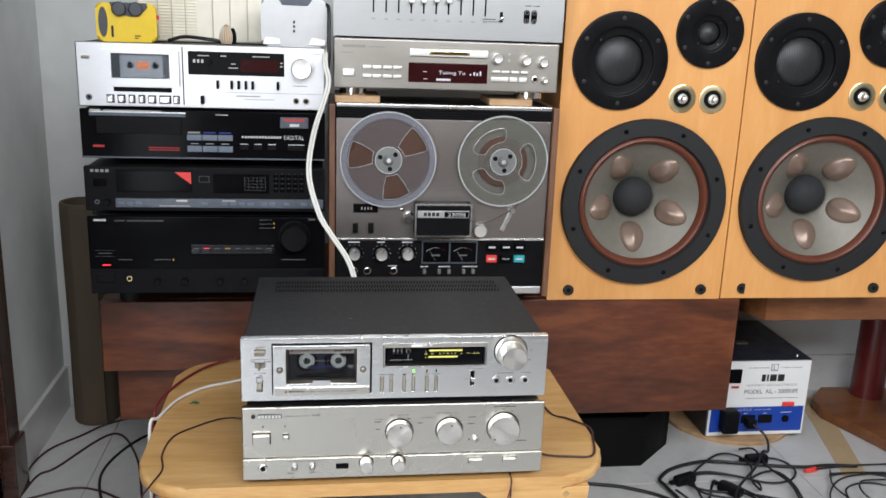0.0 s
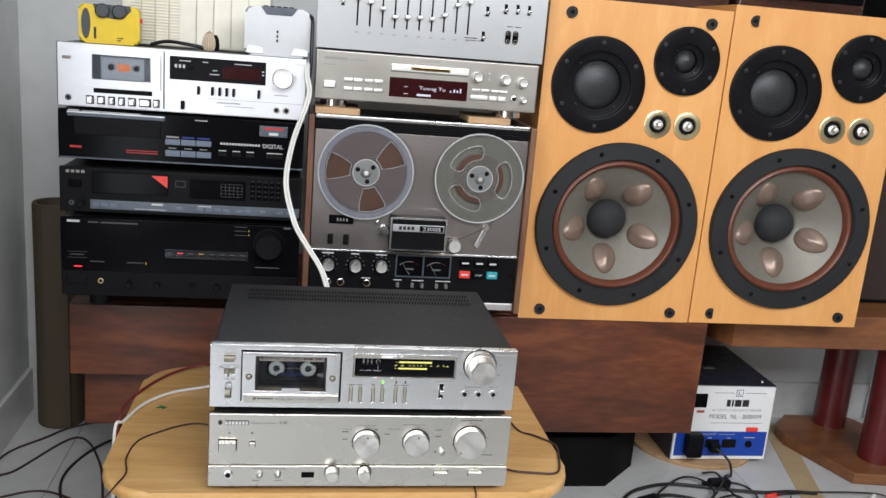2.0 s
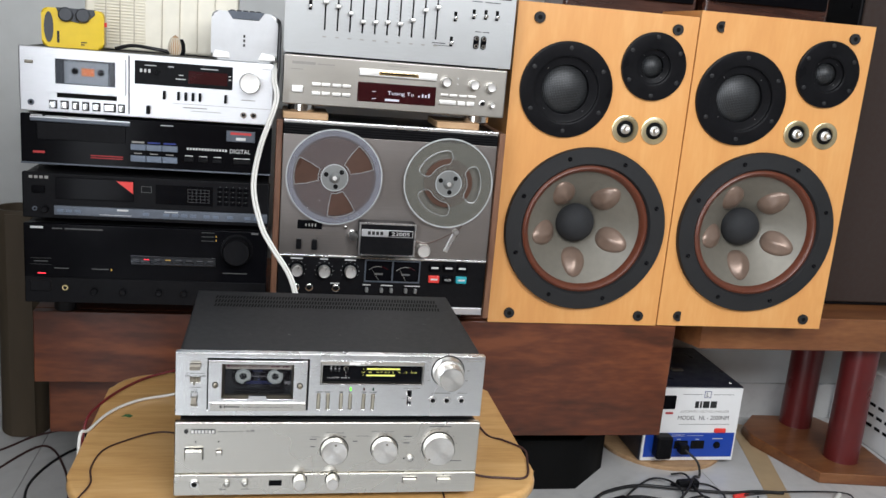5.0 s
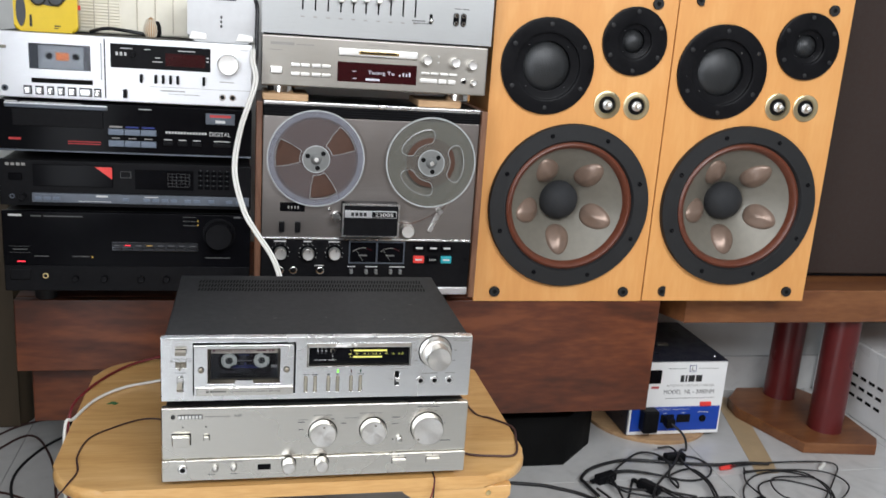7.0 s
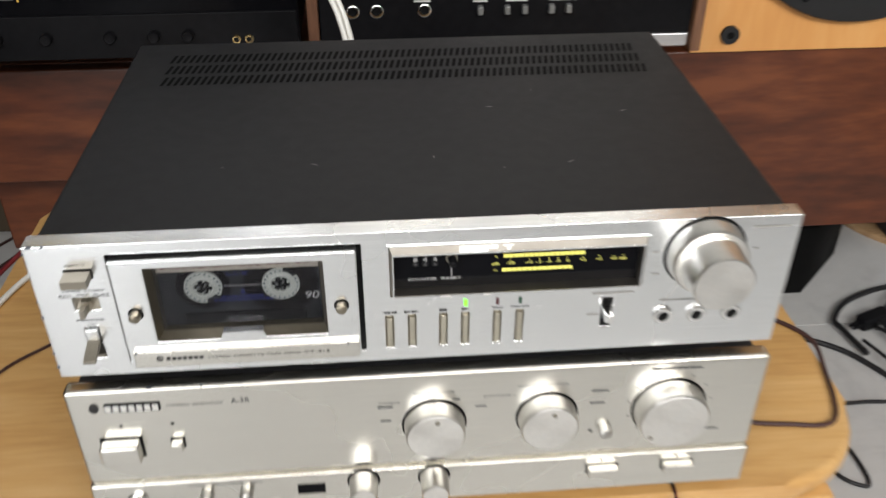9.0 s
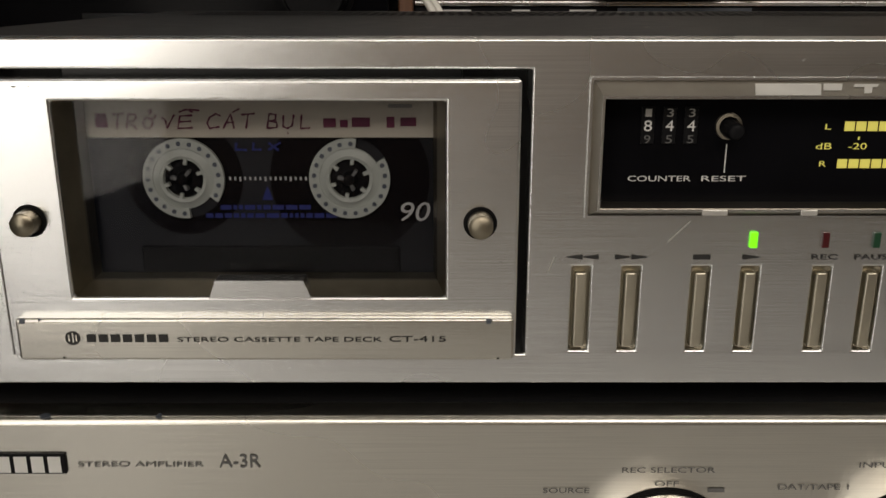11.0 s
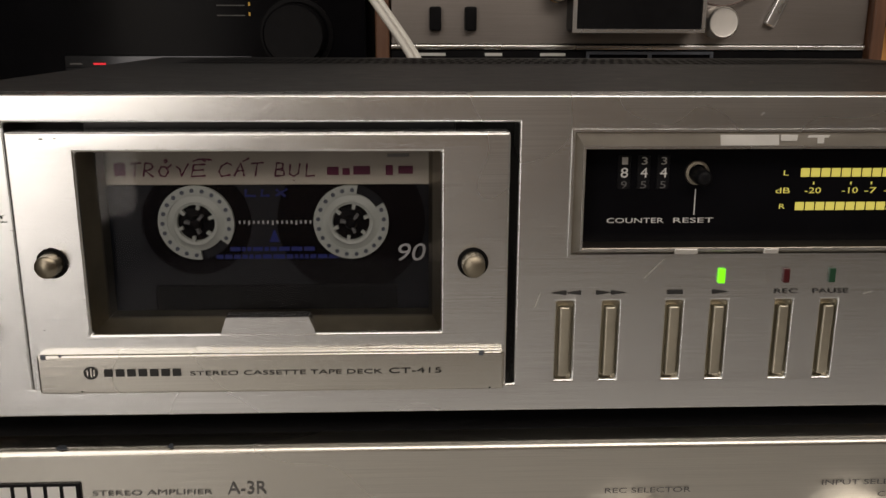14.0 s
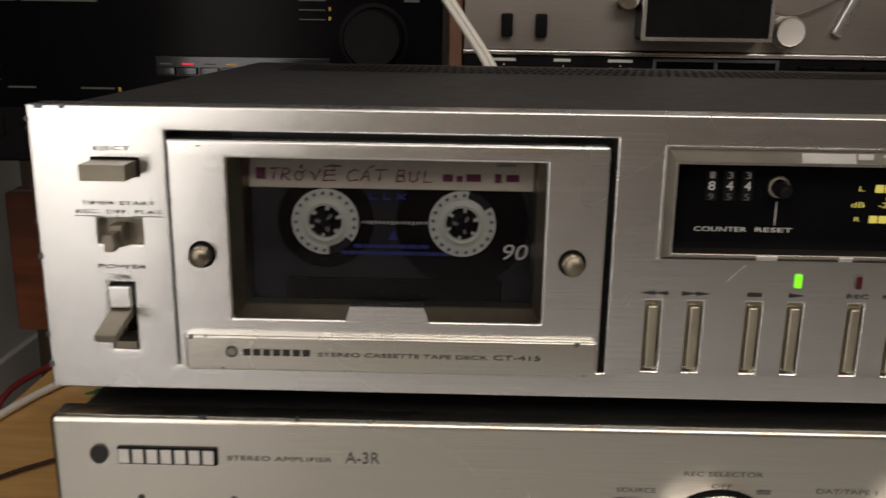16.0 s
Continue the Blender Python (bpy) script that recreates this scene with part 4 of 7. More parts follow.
for x, z in zip(SLOTS, (0.097, 0.091, 0.081, 0.068, 0.069, 0.0707, 0.070, 0.0784, 0.0986, 0.106)):
    slider = part("slider", bx(x - 0.0052, x + 0.0052, -0.012, -0.003, z - 0.0035, z + 0.0035, 0.0022, 3), SATIN, eq, "bright slider cap")
    part("stem", bx(x - 0.0011, x + 0.0011, -0.004, 0.006, z - 0.002, z + 0.002, 0), BLACKMETAL, slider)
    for k in range(11):
        bars([(x - 0.0095, x - 0.0045, 0.050 + 0.0072 * k, 0.0505 + 0.0072 * k)], GREYINK, eq, -0.0002, "scale_tick")
    bars([(x - 0.0035, x + 0.0035, 0.034, 0.0365)], GREYINK, eq, -0.0002)
for x, z in ((-0.170, 0.090), (0.1002, 0.092), (0.1352, 0.099), (0.158, 0.100), (0.1803, 0.100), (0.0957, 0.046)):
    part("switch_slot", bx(x - 0.003, x + 0.003, -0.0004, 0.002, z - 0.009, z + 0.009, 0), DARKHOLE, eq)
    part("switch_lever", bx(x - 0.003, x + 0.003, -0.011, 0.0, z - 0.006, z + 0.001, 0.002, 3), CHROME, eq)
for x in (0.1438, 0.158):
    part("socket_plate", upright([(x + 0.0055 * math.cos(radians(a)), 0.048 + (0.007 if a < 180 else -0.007) + 0.0055 * math.sin(radians(a))) for a in range(0, 360, 20)], -0.002, 0.001), BLACKGLOSS, eq)
    for z in (0.041, 0.055):
        jack(x, z, 0.0042, eq, y=-0.002)
bars([(0.176, 0.206, 0.1295, 0.1345), (0.060, 0.085, 0.0405, 0.042), (0.062, 0.098, 0.0365, 0.0375), (0.130, 0.150, 0.122, 0.1235), (0.155, 0.185, 0.122, 0.1235), (0.140, 0.152, 0.067, 0.0685), (0.156, 0.168, 0.067, 0.0685)], INK, eq, -0.0002)


# ---- the stack beside the tape deck ----
STACK_X, STACK_Y = -0.316, 0.525


def unit(name, z0, h, panel_mat, label, category, depth=0.30, feet=0.012, foot_mat=None, case=None, w=0.217, base=0.0):
    th = thing(name, (STACK_X, STACK_Y, z0), label, category)
    part("case", bx(-w + 0.004, w - 0.004, 0.008, depth, feet, feet + h - 0.001, 0.002), case or BLACKMETAL, th)
    part("front_panel", bx(-w, w, 0, 0.012, feet, feet + h, 0.0025, 3), panel_mat, th)
    for x in (-w + 0.045, w - 0.045):
        foot(x, 0.11, 0.02, base, feet, th, foot_mat or RUBBER)
        foot(x, depth - 0.03, 0.02, base, feet, th, foot_mat or RUBBER)
    return th


# amplifier at the foot of the stack
rcv = unit("amplifier", 0.4565, 0.150, BLACKGLOSS, "black stereo amplifier with a large black volume knob", "amplifier", 0.34, 0.032, RUBBER, base=-0.0148)
knob(0.160, 0.145, 0.025, 0.026, rcv, BLACKSATIN, "volume_knob", "black volume knob")
part("knob_ring", lathe([(0.0265, 0.0005), (0.030, 0.0005), (0.030, -0.0015), (0.0265, -0.0015)], 0.160, 0.145, 48), BLACKSATIN, rcv)
part("lower_flap", bx(-0.215, 0.215, -0.003, 0.002, 0.034, 0.081, 0.001), BLACKSATIN, rcv)
part("button_strip", bx(-0.032, 0.122, -0.002, 0.002, 0.110, 0.128, 0.001), GREYGLOSS, rcv, "polished grey selector strip")
for k in range(8):
    x = -0.0225 + 0.0192 * k
    part("selector_button", bx(x - 0.0085, x + 0.0085, -0.005, -0.001, 0.1115, 0.1185, 0.001), GREYGLOSS, rcv, "polished grey selector button")
    bars([(x - 0.005, x + 0.005, 0.1205, 0.1218)], REDLED if k == 1 else AMBERLED if k == 3 else DIMINK, rcv, -0.0023, "lamp")
part("power_button", bx(-0.206, -0.170, -0.006, 0.0, 0.055, 0.076, 0.002), BLACKSATIN, rcv)
bars([(-0.194, -0.180, 0.0875, 0.0895)], REDLED, rcv, -0.0003, "power_lamp")
bars([(-0.205, -0.183, 0.1725, 0.1765)], WHITEINK, rcv, -0.0003)
bars([(-0.168, -0.150, 0.1725, 0.1745), (-0.146, -0.080, 0.1725, 0.1745), (-0.206, -0.170, 0.105, 0.1055), (-0.206, -0.170, 0.1165, 0.117), (-0.200, -0.176, 0.1105, 0.112), (0.186, 0.199, 0.176, 0.1795)], DIMINK, rcv, -0.0003)
bars([(0.121, 0.1225, 0.160, 0.163), (0.121, 0.1225, 0.168, 0.171), (-0.0665, -0.0645, 0.096, 0.100)], AMBERLED, rcv, -0.0003, "lamp")
bars([(0.095, 0.118, 0.160 + 0.008 * k, 0.1608 + 0.008 * k) for k in range(3)], DIMINK, rcv, -0.0003)
jack(-0.146, 0.063, 0.006, rcv, GOLD, -0.003)
for x in (-0.095, -0.045, 0.02, 0.065, 0.10):
    knob(x, 0.058, 0.006, 0.008, rcv, BLACKSATIN, "small_knob", y=-0.003)
for x in (0.150, 0.163):
    jack(x, 0.052, 0.005, rcv, GOLD, -0.003)
bars([(0.135, 0.180, 0.098, 0.0995), (-0.165, -0.140, 0.098, 0.0995), (-0.10, -0.07, 0.098, 0.0995)], DIMINK, rcv, -0.0003)

# disc player with a keypad
cd2 = unit("disc_player", 0.6395, 0.083, BLACKSATIN, "black disc player with a number keypad and red corner mark", "disc player", 0.29, 0.009)
part("disc_drawer", bx(-0.160, -0.026, -0.003, 0.002, 0.046, 0.085, 0.001), BLACKGLOSS, cd2)
red = upright([(-0.056, 0.083), (-0.027, 0.083), (-0.027, 0.061)], -0.0036, -0.0028)
part("red_corner", red, REDKEY, cd2, "red triangular mark")
part("lower_strip", bx(-0.163, 0.214, -0.004, 0.002, 0.0165, 0.0335, 0.001), GREYSLATE, cd2, "slate grey control strip")
part("power_button", bx(-0.200, -0.178, -0.005, 0.002, 0.056, 0.068, 0.001), BLACKGLOSS, cd2)
bars([(-0.205 + 0.0088 * k, -0.199 + 0.0088 * k, 0.0812, 0.0862) for k in range(4)], GREYINK, cd2, -0.0003)
jack(-0.196, 0.026, 0.0045, cd2, GREYSLATE)
knob(-0.178, 0.026, 0.006, 0.010, cd2, BLACKSATIN, "level_knob")
grid_bars = [(0.069 + 0.0076 * k, 0.0694 + 0.0076 * k, 0.050, 0.074) for k in range(6)] + [(0.069, 0.1074, 0.050 + 0.006 * k, 0.0504 + 0.006 * k) for k in range(5)]
part("display", bx(0.012, 0.114, -0.001, 0.002, 0.044, 0.080, 0), BLACKGLOSS, cd2)
bars(grid_bars, DIMINK, cd2, -0.0014, "track_grid")
bars([(-0.013, 0.005, 0.064, 0.0648), (-0.013, 0.005, 0.075, 0.0758), (-0.0132, -0.0124, 0.064, 0.0758), (0.0042, 0.005, 0.064, 0.0758)], DIMINK, cd2, -0.0003)
for i in range(5):
    for k in range(4):
        part("keypad_button", bx(0.122 + 0.0118 * i, 0.131 + 0.0118 * i, -0.003, 0.001, 0.0470 + 0.0092 * k, 0.0525 + 0.0092 * k, 0.001), BLACKGLOSS, cd2)
        bars([(0.1255 + 0.0118 * i, 0.1275 + 0.0118 * i, 0.0535 + 0.0092 * k, 0.0545 + 0.0092 * k)], DIMINK, cd2, -0.0004)
for x0 in (-0.158, -0.143, -0.128, -0.010, 0.026, 0.042, 0.058, 0.074, 0.098, 0.114, 0.140, 0.172, 0.190):
    part("button", bx(x0, x0 + 0.0115, -0.0062, -0.003, 0.0215, 0.0275, 0.0008), BLUEGREY, cd2)
bars([(-0.055, -0.035, 0.028, 0.0315), (-0.085, -0.03, 0.0195, 0.0205), (0.028, 0.052, 0.0295, 0.031)], WHITEINK, cd2, -0.0043)

# disc player with blue-grey keys
cd1 = unit("disc_player", 0.7335, 0.089, BLACKGLOSS, "black disc player with blue-grey keys and white stripes", "disc player", 0.29, 0.013)
part("bright_strip", bx(-0.200, -0.032, -0.005, 0.001, 0.0895, 0.0975, 0.0015), GREYSLATE, cd1, "pale grey tray strip")
part("strip_top", bx(-0.200, -0.032, -0.0054, -0.003, 0.0955, 0.0985, 0.001), ALU_COOL, cd1)
part("tray_door", bx(-0.189, -0.040, -0.0025, 0.001, 0.058, 0.088, 0.001), BLACKSATIN, cd1)
part("base_strip", bx(-0.217, 0.217, -0.003, 0.001, 0.0135, 0.0165, 0.001), GREYSLATE, cd1)
for i in range(3):
    for z0, z1 in ((0.048, 0.0585), (0.027, 0.038)):
        part("key", bx(-0.0315 + 0.0275 * i, -0.0050 + 0.0275 * i, -0.004, 0.001, z0, z1, 0.0008), BLUEGREY, cd1)
    bars([(-0.030 + 0.0275 * i, -0.008 + 0.0275 * i, 0.0605, 0.0635)], GREYINK if i == 0 else BLUEINK, cd1, -0.0003)
    bars([(-0.026 + 0.0275 * i, -0.012 + 0.0275 * i, 0.041, 0.0425)], GREYINK, cd1, -0.0003)
bars([(0.066 + 0.0052 * k, 0.0695 + 0.0052 * k, 0.0535, 0.0575) for k in range(14)], WHITEINK, cd1, -0.0003, "stripe")
lettering("DIGITAL", 0.1425, 0.179, 0.0515, 0.0075, WHITEINK, cd1, -0.0004)
part("mark_plate", bx(0.1355, 0.187, -0.002, 0.001, 0.073, 0.093, 0.001), GREYSLATE, cd1)
bars([(0.143, 0.180, 0.086, 0.0905)], REDINK, cd1, -0.0024)
bars([(0.153, 0.170, 0.076, 0.081)], WHITEINK, cd1, -0.0024)
for x in (0.070, 0.095, 0.120, 0.157, 0.172):
    part("button", bx(x - 0.008, x + 0.008, -0.004, 0.001, 0.032, 0.039, 0.001), BLACKSATIN, cd1)
    bars([(x - 0.007, x + 0.007, 0.0415, 0.043)], WHITEINK, cd1, -0.0003)
bars([(-0.197, -0.177, 0.033, 0.037)], REDINK, cd1, -0.0003)
bars([(-0.100, -0.045, 0.0285, 0.030), (-0.100, -0.045, 0.0325, 0.034)], REDINK, cd1, -0.0003)
bars([(-0.199, -0.180, 0.0985, 0.101), (-0.175, -0.075, 0.0985, 0.100), (0.020, 0.042, 0.094, 0.0955)], WHITEINK, cd1, -0.0003)

# silver cassette deck on top of the stack
ck = unit("cassette_deck", 0.8355, 0.112, ALU_COOL, "silver cassette deck with a tape in its window", "cassette deck", 0.24, 0.004)
well = part("cassette_well", bx(-0.156, -0.0566, -0.0015, 0.001, 0.055, 0.098, 0), GREYRUBBER, ck)
part("cassette", bx(-0.142, -0.068, -0.004, -0.001, 0.056, 0.095, 0.001), CASSETTEGREY, well, "grey cassette with an orange label")
part("label", bx(-0.113, -0.092, -0.0046, -0.003, 0.071, 0.084, 0), ORANGE, well)
for x in (-0.124, -0.081):
    part("hub", disc(x, 0.078, 0.006, -0.003, -0.0045), BLACKSATIN, well)
part("window_pane", bx(-0.156, -0.0566, -0.0065, -0.0055, 0.055, 0.098, 0), PANE, ck)
part("door_frame", panel(-0.172, -0.040, 0.042, 0.104, -0.007, 0.001, [(-0.156, -0.0566, 0.055, 0.098)]), ALU_COOL, ck)
part("door_slot", bx(-0.155, -0.055, -0.0008, 0.001, 0.031, 0.039, 0), DARKHOLE, ck)
part("gap", bx(-0.0355, -0.0335, -0.0006, 0.001, 0.010, 0.112, 0), DARKHOLE, ck)
for x0, x1 in ((-0.166, -0.156), (-0.147, -0.137), (-0.128, -0.120), (-0.111, -0.103), (-0.094, -0.084), (-0.075, -0.058), (-0.051, -0.043)):
    part("piano_key", bx(x0, x1, -0.012, 0.001, 0.013, 0.024, 0.0015), ALU, ck)
    # dark plate, offset left and down, paints the shadow round each key
    part("key_shade", bx(x0 - 0.0022, x1 + 0.0012, -0.0012, 0.0005, 0.0108, 0.0255, 0), DARKHOLE, ck)
jack(-0.198, 0.020, 0.0055, ck, GREYSLATE)
part("power_button", bx(-0.206, -0.193, -0.006, 0.001, 0.087, 0.092, 0.001), KEYMETAL, ck)
face = part("display_window", bx(-0.025, 0.144, -0.001, 0.001, 0.064, 0.105, 0.001), BLACKSATIN, ck, "dark display window")
part("red_display", bx(0.067, 0.135, -0.0016, 0, 0.071, 0.093, 0), MAROONGLASS, face)
bars([(-0.016 + 0.007 * k, -0.012 + 0.007 * k, 0.085, 0.091) for k in range(3)] + [(-0.008, 0.012, 0.097, 0.0985), (0.032, 0.042, 0.097, 0.0985), (0.088, 0.118, 0.0975, 0.099), (0.05, 0.058, 0.0835, 0.085), (0.045, 0.062, 0.0765, 0.078), (0.137, 0.141, 0.087, 0.089), (0.137, 0.141, 0.081, 0.083)], WHITEINK, face, -0.0013)
knob(0.013, 0.0875, 0.004, 0.008, ck, BLACKSATIN, "counter_reset", y=-0.001)
knob(0.175, 0.080, 0.0188, 0.022, ck, SATIN, "level_knob", "large silver knob")
for x in (0.026, 0.0505, 0.063, 0.0755, 0.0877, 0.1325):
    part("switch", bx(x - 0.0022, x + 0.0022, -0.008, 0.001, 0.040, 0.055, 0.001), BLACKSATIN, ck)
part("switch", bx(-0.0045, 0.0015, -0.008, 0.001, 0.012, 0.027, 0.001), BLACKSATIN, ck)
for x in (0.165, 0.1827):
    jack(x, 0.021, 0.006, ck)
bars([(0.058, 0.100, 0.0265, 0.0285), (0.072, 0.125, 0.0215, 0.0225), (-0.125, -0.098, 0.0455, 0.048), (0.160, 0.185, 0.047, 0.0485), (0.196, 0.210, 0.105, 0.106)], GREYINK, ck, -0.0002)
part("crease", bx(0.04, 0.216, -0.0006, 0.001, 0.0335, 0.0341, 0), GREYINK, ck)


# ---- low folding table ----
TT = 0.378
table = thing("folding_table", (-0.020, 0.212, 0), "low folding table of varnished light wood with splayed legs", "table")


def table_outline():
    pts = []
    for x, y in round_rect(-0.337, 0.337, -0.217, 0.248, 0.075, 8):
        t = y / 0.245
        pts.append((x + math.copysign(0.010 * (1 - t * t), x), y - 0.006 * (1 - (x / 0.337) ** 2) * (y < 0)))
    return pts


part("tabletop", outline(table_outline(), TT - 0.020, TT, 0.007), PINE, table, "rounded glued-strip tabletop")
for y in (-0.199, 0.205):
    for s in (-1, 1):
        block = upright([(s * 0.139, 0.359), (s * 0.306, 0.359), (s * 0.306, 0.342), (s * 0.300, 0.336), (s * 0.168, 0.336), (s * 0.146, 0.352)], y - 0.018, y + 0.018, 0.002)
        part("leg_block", block, PINE, table)
        leg = upright([(s * 0.255, 0.340), (s * 0.298, 0.340), (s * 0.380, 0.0042), (s * 0.337, 0.0042)], y - 0.013, y + 0.013, 0.002)
        part("leg", leg, PINE, table)
        part("bolt", lathe([(0, y - 0.018), (0.004, y - 0.018), (0.004, y - 0.0205), (0, y - 0.021)], s * 0.271, 0.3495, 14), GREENDOT if s < 0 else GOLD, table)
for s in (-1, 1):
    part("side_rail", bx(s * 0.345 - 0.011, s * 0.345 + 0.011, -0.192, 0.192, 0.10, 0.125, 0.003), PINE, table)

scrap = outline([(-0.009, -0.003), (-0.002, -0.002), (0.004, -0.006), (0.008, 0.0), (0.003, 0.001), (0.004, 0.004), (-0.004, 0.005), (-0.005, 0.001)], 0, 0.0012)
solid("green_sticker", shifted(scrap, Matrix.Translation((-0.313, 0.271, TT + 0.0002))), GREENDOT, "small green scrap stuck to the tabletop", "sticker")


# ---- amplifier on the table ----
def radial_metal(name, colour, rough, aniso=0.85):
    """Turned metal that catches light in a bow tie."""
    m, nt, b = material(name)
    tg = nt.nodes.new("ShaderNodeTangent")
    tg.direction_type, tg.axis = "RADIAL", "Y"
    nt.links.new(tg.outputs[0], b.inputs["Tangent"])
    nz = noise_node(nt, 300, 4)
    nt.links.new(ramp(nt, nz.outputs["Fac"], [(0.3, [c * 0.93 for c in colour]), (0.7, colour)]).outputs["Color"], b.inputs["Base Color"])
    b.inputs["Metallic"].default_value, b.inputs["Roughness"].default_value, b.inputs["Anisotropic"].default_value = 1.0, rough, aniso
    return m


SPUN = radial_metal("spun_aluminium", (0.84, 0.82, 0.78), 0.30)


def turned_knob(cx, cz, r, depth, parent, name, label, taper=0.97, mark=None):
    """A knob as an object of its own, centred on its axis, so that its spun grain runs round that axis."""
    e = 0.0012
    ob = part(name, lathe([(0, 0), (r, 0), (r * taper, -depth + e), (r * taper - e, -depth), (r * taper * 0.9, -depth + 0.0001), (0, -depth + 0.0004)], 0, 0, 64), SPUN, parent, label)
    ob.location = (cx, 0, cz)
    part("shadow_gap", lathe([(0, -0.0003), (r + 0.0012, -0.0003), (r + 0.0012, 0.0002), (0, 0.0002)], 0, 0, 48), DARKHOLE, ob)
    if mark:
        part("mark", lathe([(0, -depth - 0.0001), (0.0016, -depth - 0.0001), (0.0016, -depth + 0.001)], mark[0], mark[1], 14), KEYMETAL, ob)
    return ob


amp = thing("amplifier", (0, -0.006, 0.3842), "champagne aluminium stereo amplifier with three large knobs on the table", "amplifier")
part("case", bx(-0.205, 0.205, 0.010, 0.295, 0.006, 0.1095, 0.0025), BLACKMETAL, amp, "black steel case")
part("front_panel", bx(-0.210, 0.210, 0, 0.011, 0.036, 0.1117, 0.0022, 3), ALU_WARM, amp, "champagne front panel")
part("lower_panel", bx(-0.210, 0.210, -0.003, 0.011, 0.0045, 0.0358, 0.0018, 3), ALU_WARM, amp)
for x in (-0.17, 0.17):
    for y in (0.05, 0.26):
        foot(x, y, 0.018, -0.0062, 0.007, amp, RUBBER)
# chipped edge of the front panel
for x, w in ((-0.161, 0.0016), (-0.131, 0.0008)):
    part("chip", outline([(x - w, 0.0008), (x - 0.2 * w, -0.0003), (x + w, 0.0004), (x + 0.5 * w, 0.0022), (x - 0.6 * w, 0.0026)], 0.11175, 0.1120), GREYSLATE, amp)
LOGO = [(-0.1945 + 0.0028 * math.cos(radians(a)), 0.0988 + 0.0032 * math.sin(radians(a))) for a in range(0, 360, 20)]
part("logo_disc", upright(LOGO, -0.0009, 0.0), INK, amp)
plate = part("brand_plate", bx(-0.1885, -0.1565, -0.0009, 0.0, 0.0957, 0.1017, 0.0003), BLACKSATIN, amp, "raised brand plate in black and chrome")
bars([(-0.1880 + 0.0045 * k, -0.1846 + 0.0045 * k, 0.0963, 0.1011) for k in range(7)], SATIN, plate, -0.0012)
lettering("STEREO AMPLIFIER", -0.1535, -0.1200, 0.0975, 0.0015, DIMINK, amp)
lettering("A-3R", -0.1158, -0.1047, 0.0973, 0.0039, DIMINK, amp)
turned_knob(0.0045, 0.0710, 0.0188, 0.0125, amp, "rec_selector_knob", "spun aluminium knob", mark=(0.001, 0.0120))
turned_knob(0.0745, 0.0722, 0.0184, 0.0125, amp, "input_selector_knob", "spun aluminium knob", mark=(0.002, 0.0115))
turned_knob(0.1515, 0.0738, 0.0226, 0.0145, amp, "volume_knob", "large spun aluminium volume knob", mark=(-0.014, -0.012))
lettering("REC SELECTOR", -0.0080, 0.0170, 0.0957, 0.0016, DIMINK, amp)
lettering("OFF", 0.0010, 0.0075, 0.0915, 0.0016, DIMINK, amp)
lettering("INPUT SELECTOR", 0.0555, 0.0865, 0.0972, 0.0016, DIMINK, amp)
lettering("CD", 0.0725, 0.0775, 0.0932, 0.0016, DIMINK, amp)
lettering("DAT/TAPE 1", 0.0345, 0.0535, 0.0905, 0.0016, DIMINK, amp)
lettering("SOURCE", -0.0290, -0.0165, 0.0895, 0.0016, DIMINK, amp)
bars([(0.0155, 0.0200, 0.0897, 0.0910), (-0.030, -0.0205, 0.086, 0.0873), (0.0295, 0.0365, 0.083, 0.0842), (-0.0285, -0.022, 0.075, 0.0762), (0.101, 0.112, 0.090, 0.0913), (0.101, 0.110, 0.080, 0.0812), (0.137, 0.168, 0.1050, 0.1062), (0.170, 0.187, 0.052, 0.0532)], DIMINK, amp)
for k in range(11):
    a = radians(-45 + 27 * k)
    c, s = 0.1515 + 0.0262 * math.cos(a), 0.0755 + 0.0262 * math.sin(a)
    bars([(c - 0.0004, c + 0.0004, s - 0.0008, s + 0.0008)], DIMINK, amp, -0.0003, "tick")
power = part("power_button", bx(-0.1955, -0.1725, -0.009, 0.001, 0.0585, 0.0735, 0.0018, 3), ALU_WARM, amp, "rectangular power button")
part("button_gap", bx(-0.1965, -0.1715, -0.0004, 0.0005, 0.0575, 0.0745, 0), DARKHOLE, amp)
part("speaker_button", bx(-0.1545, -0.1475, -0.006, 0.001, 0.064, 0.071, 0.001), ALU_WARM, amp)
part("button_gap", bx(-0.1552, -0.1468, -0.0004, 0.0005, 0.0633, 0.0717, 0), DARKHOLE, amp)
for x in (-0.182, -0.152):
    part("indicator", disc(x, 0.0835, 0.0011, 0.0005, -0.0006), INK, amp)
jack(-0.1825, 0.0225, 0.0065, amp, y=-0.003)
for x in (-0.1395, -0.1150):
    part("tone_button", lathe([(0, -0.003), (0.0042, -0.003), (0.0042, -0.008), (0.003, -0.0095), (0, -0.010)], x, 0.0235, 24), GREYSATIN, amp)
part("small_display", bx(-0.0830, -0.0655, -0.0035, -0.002, 0.0185, 0.0265, 0), BLACKGLOSS, amp, "small black window")
for x in (-0.0410, 0.0040):
    k = turned_knob(x, 0.0270, 0.0092, 0.0165, amp, "tone_knob", "small turned knob", 0.95)
    k.location.y = -0.003
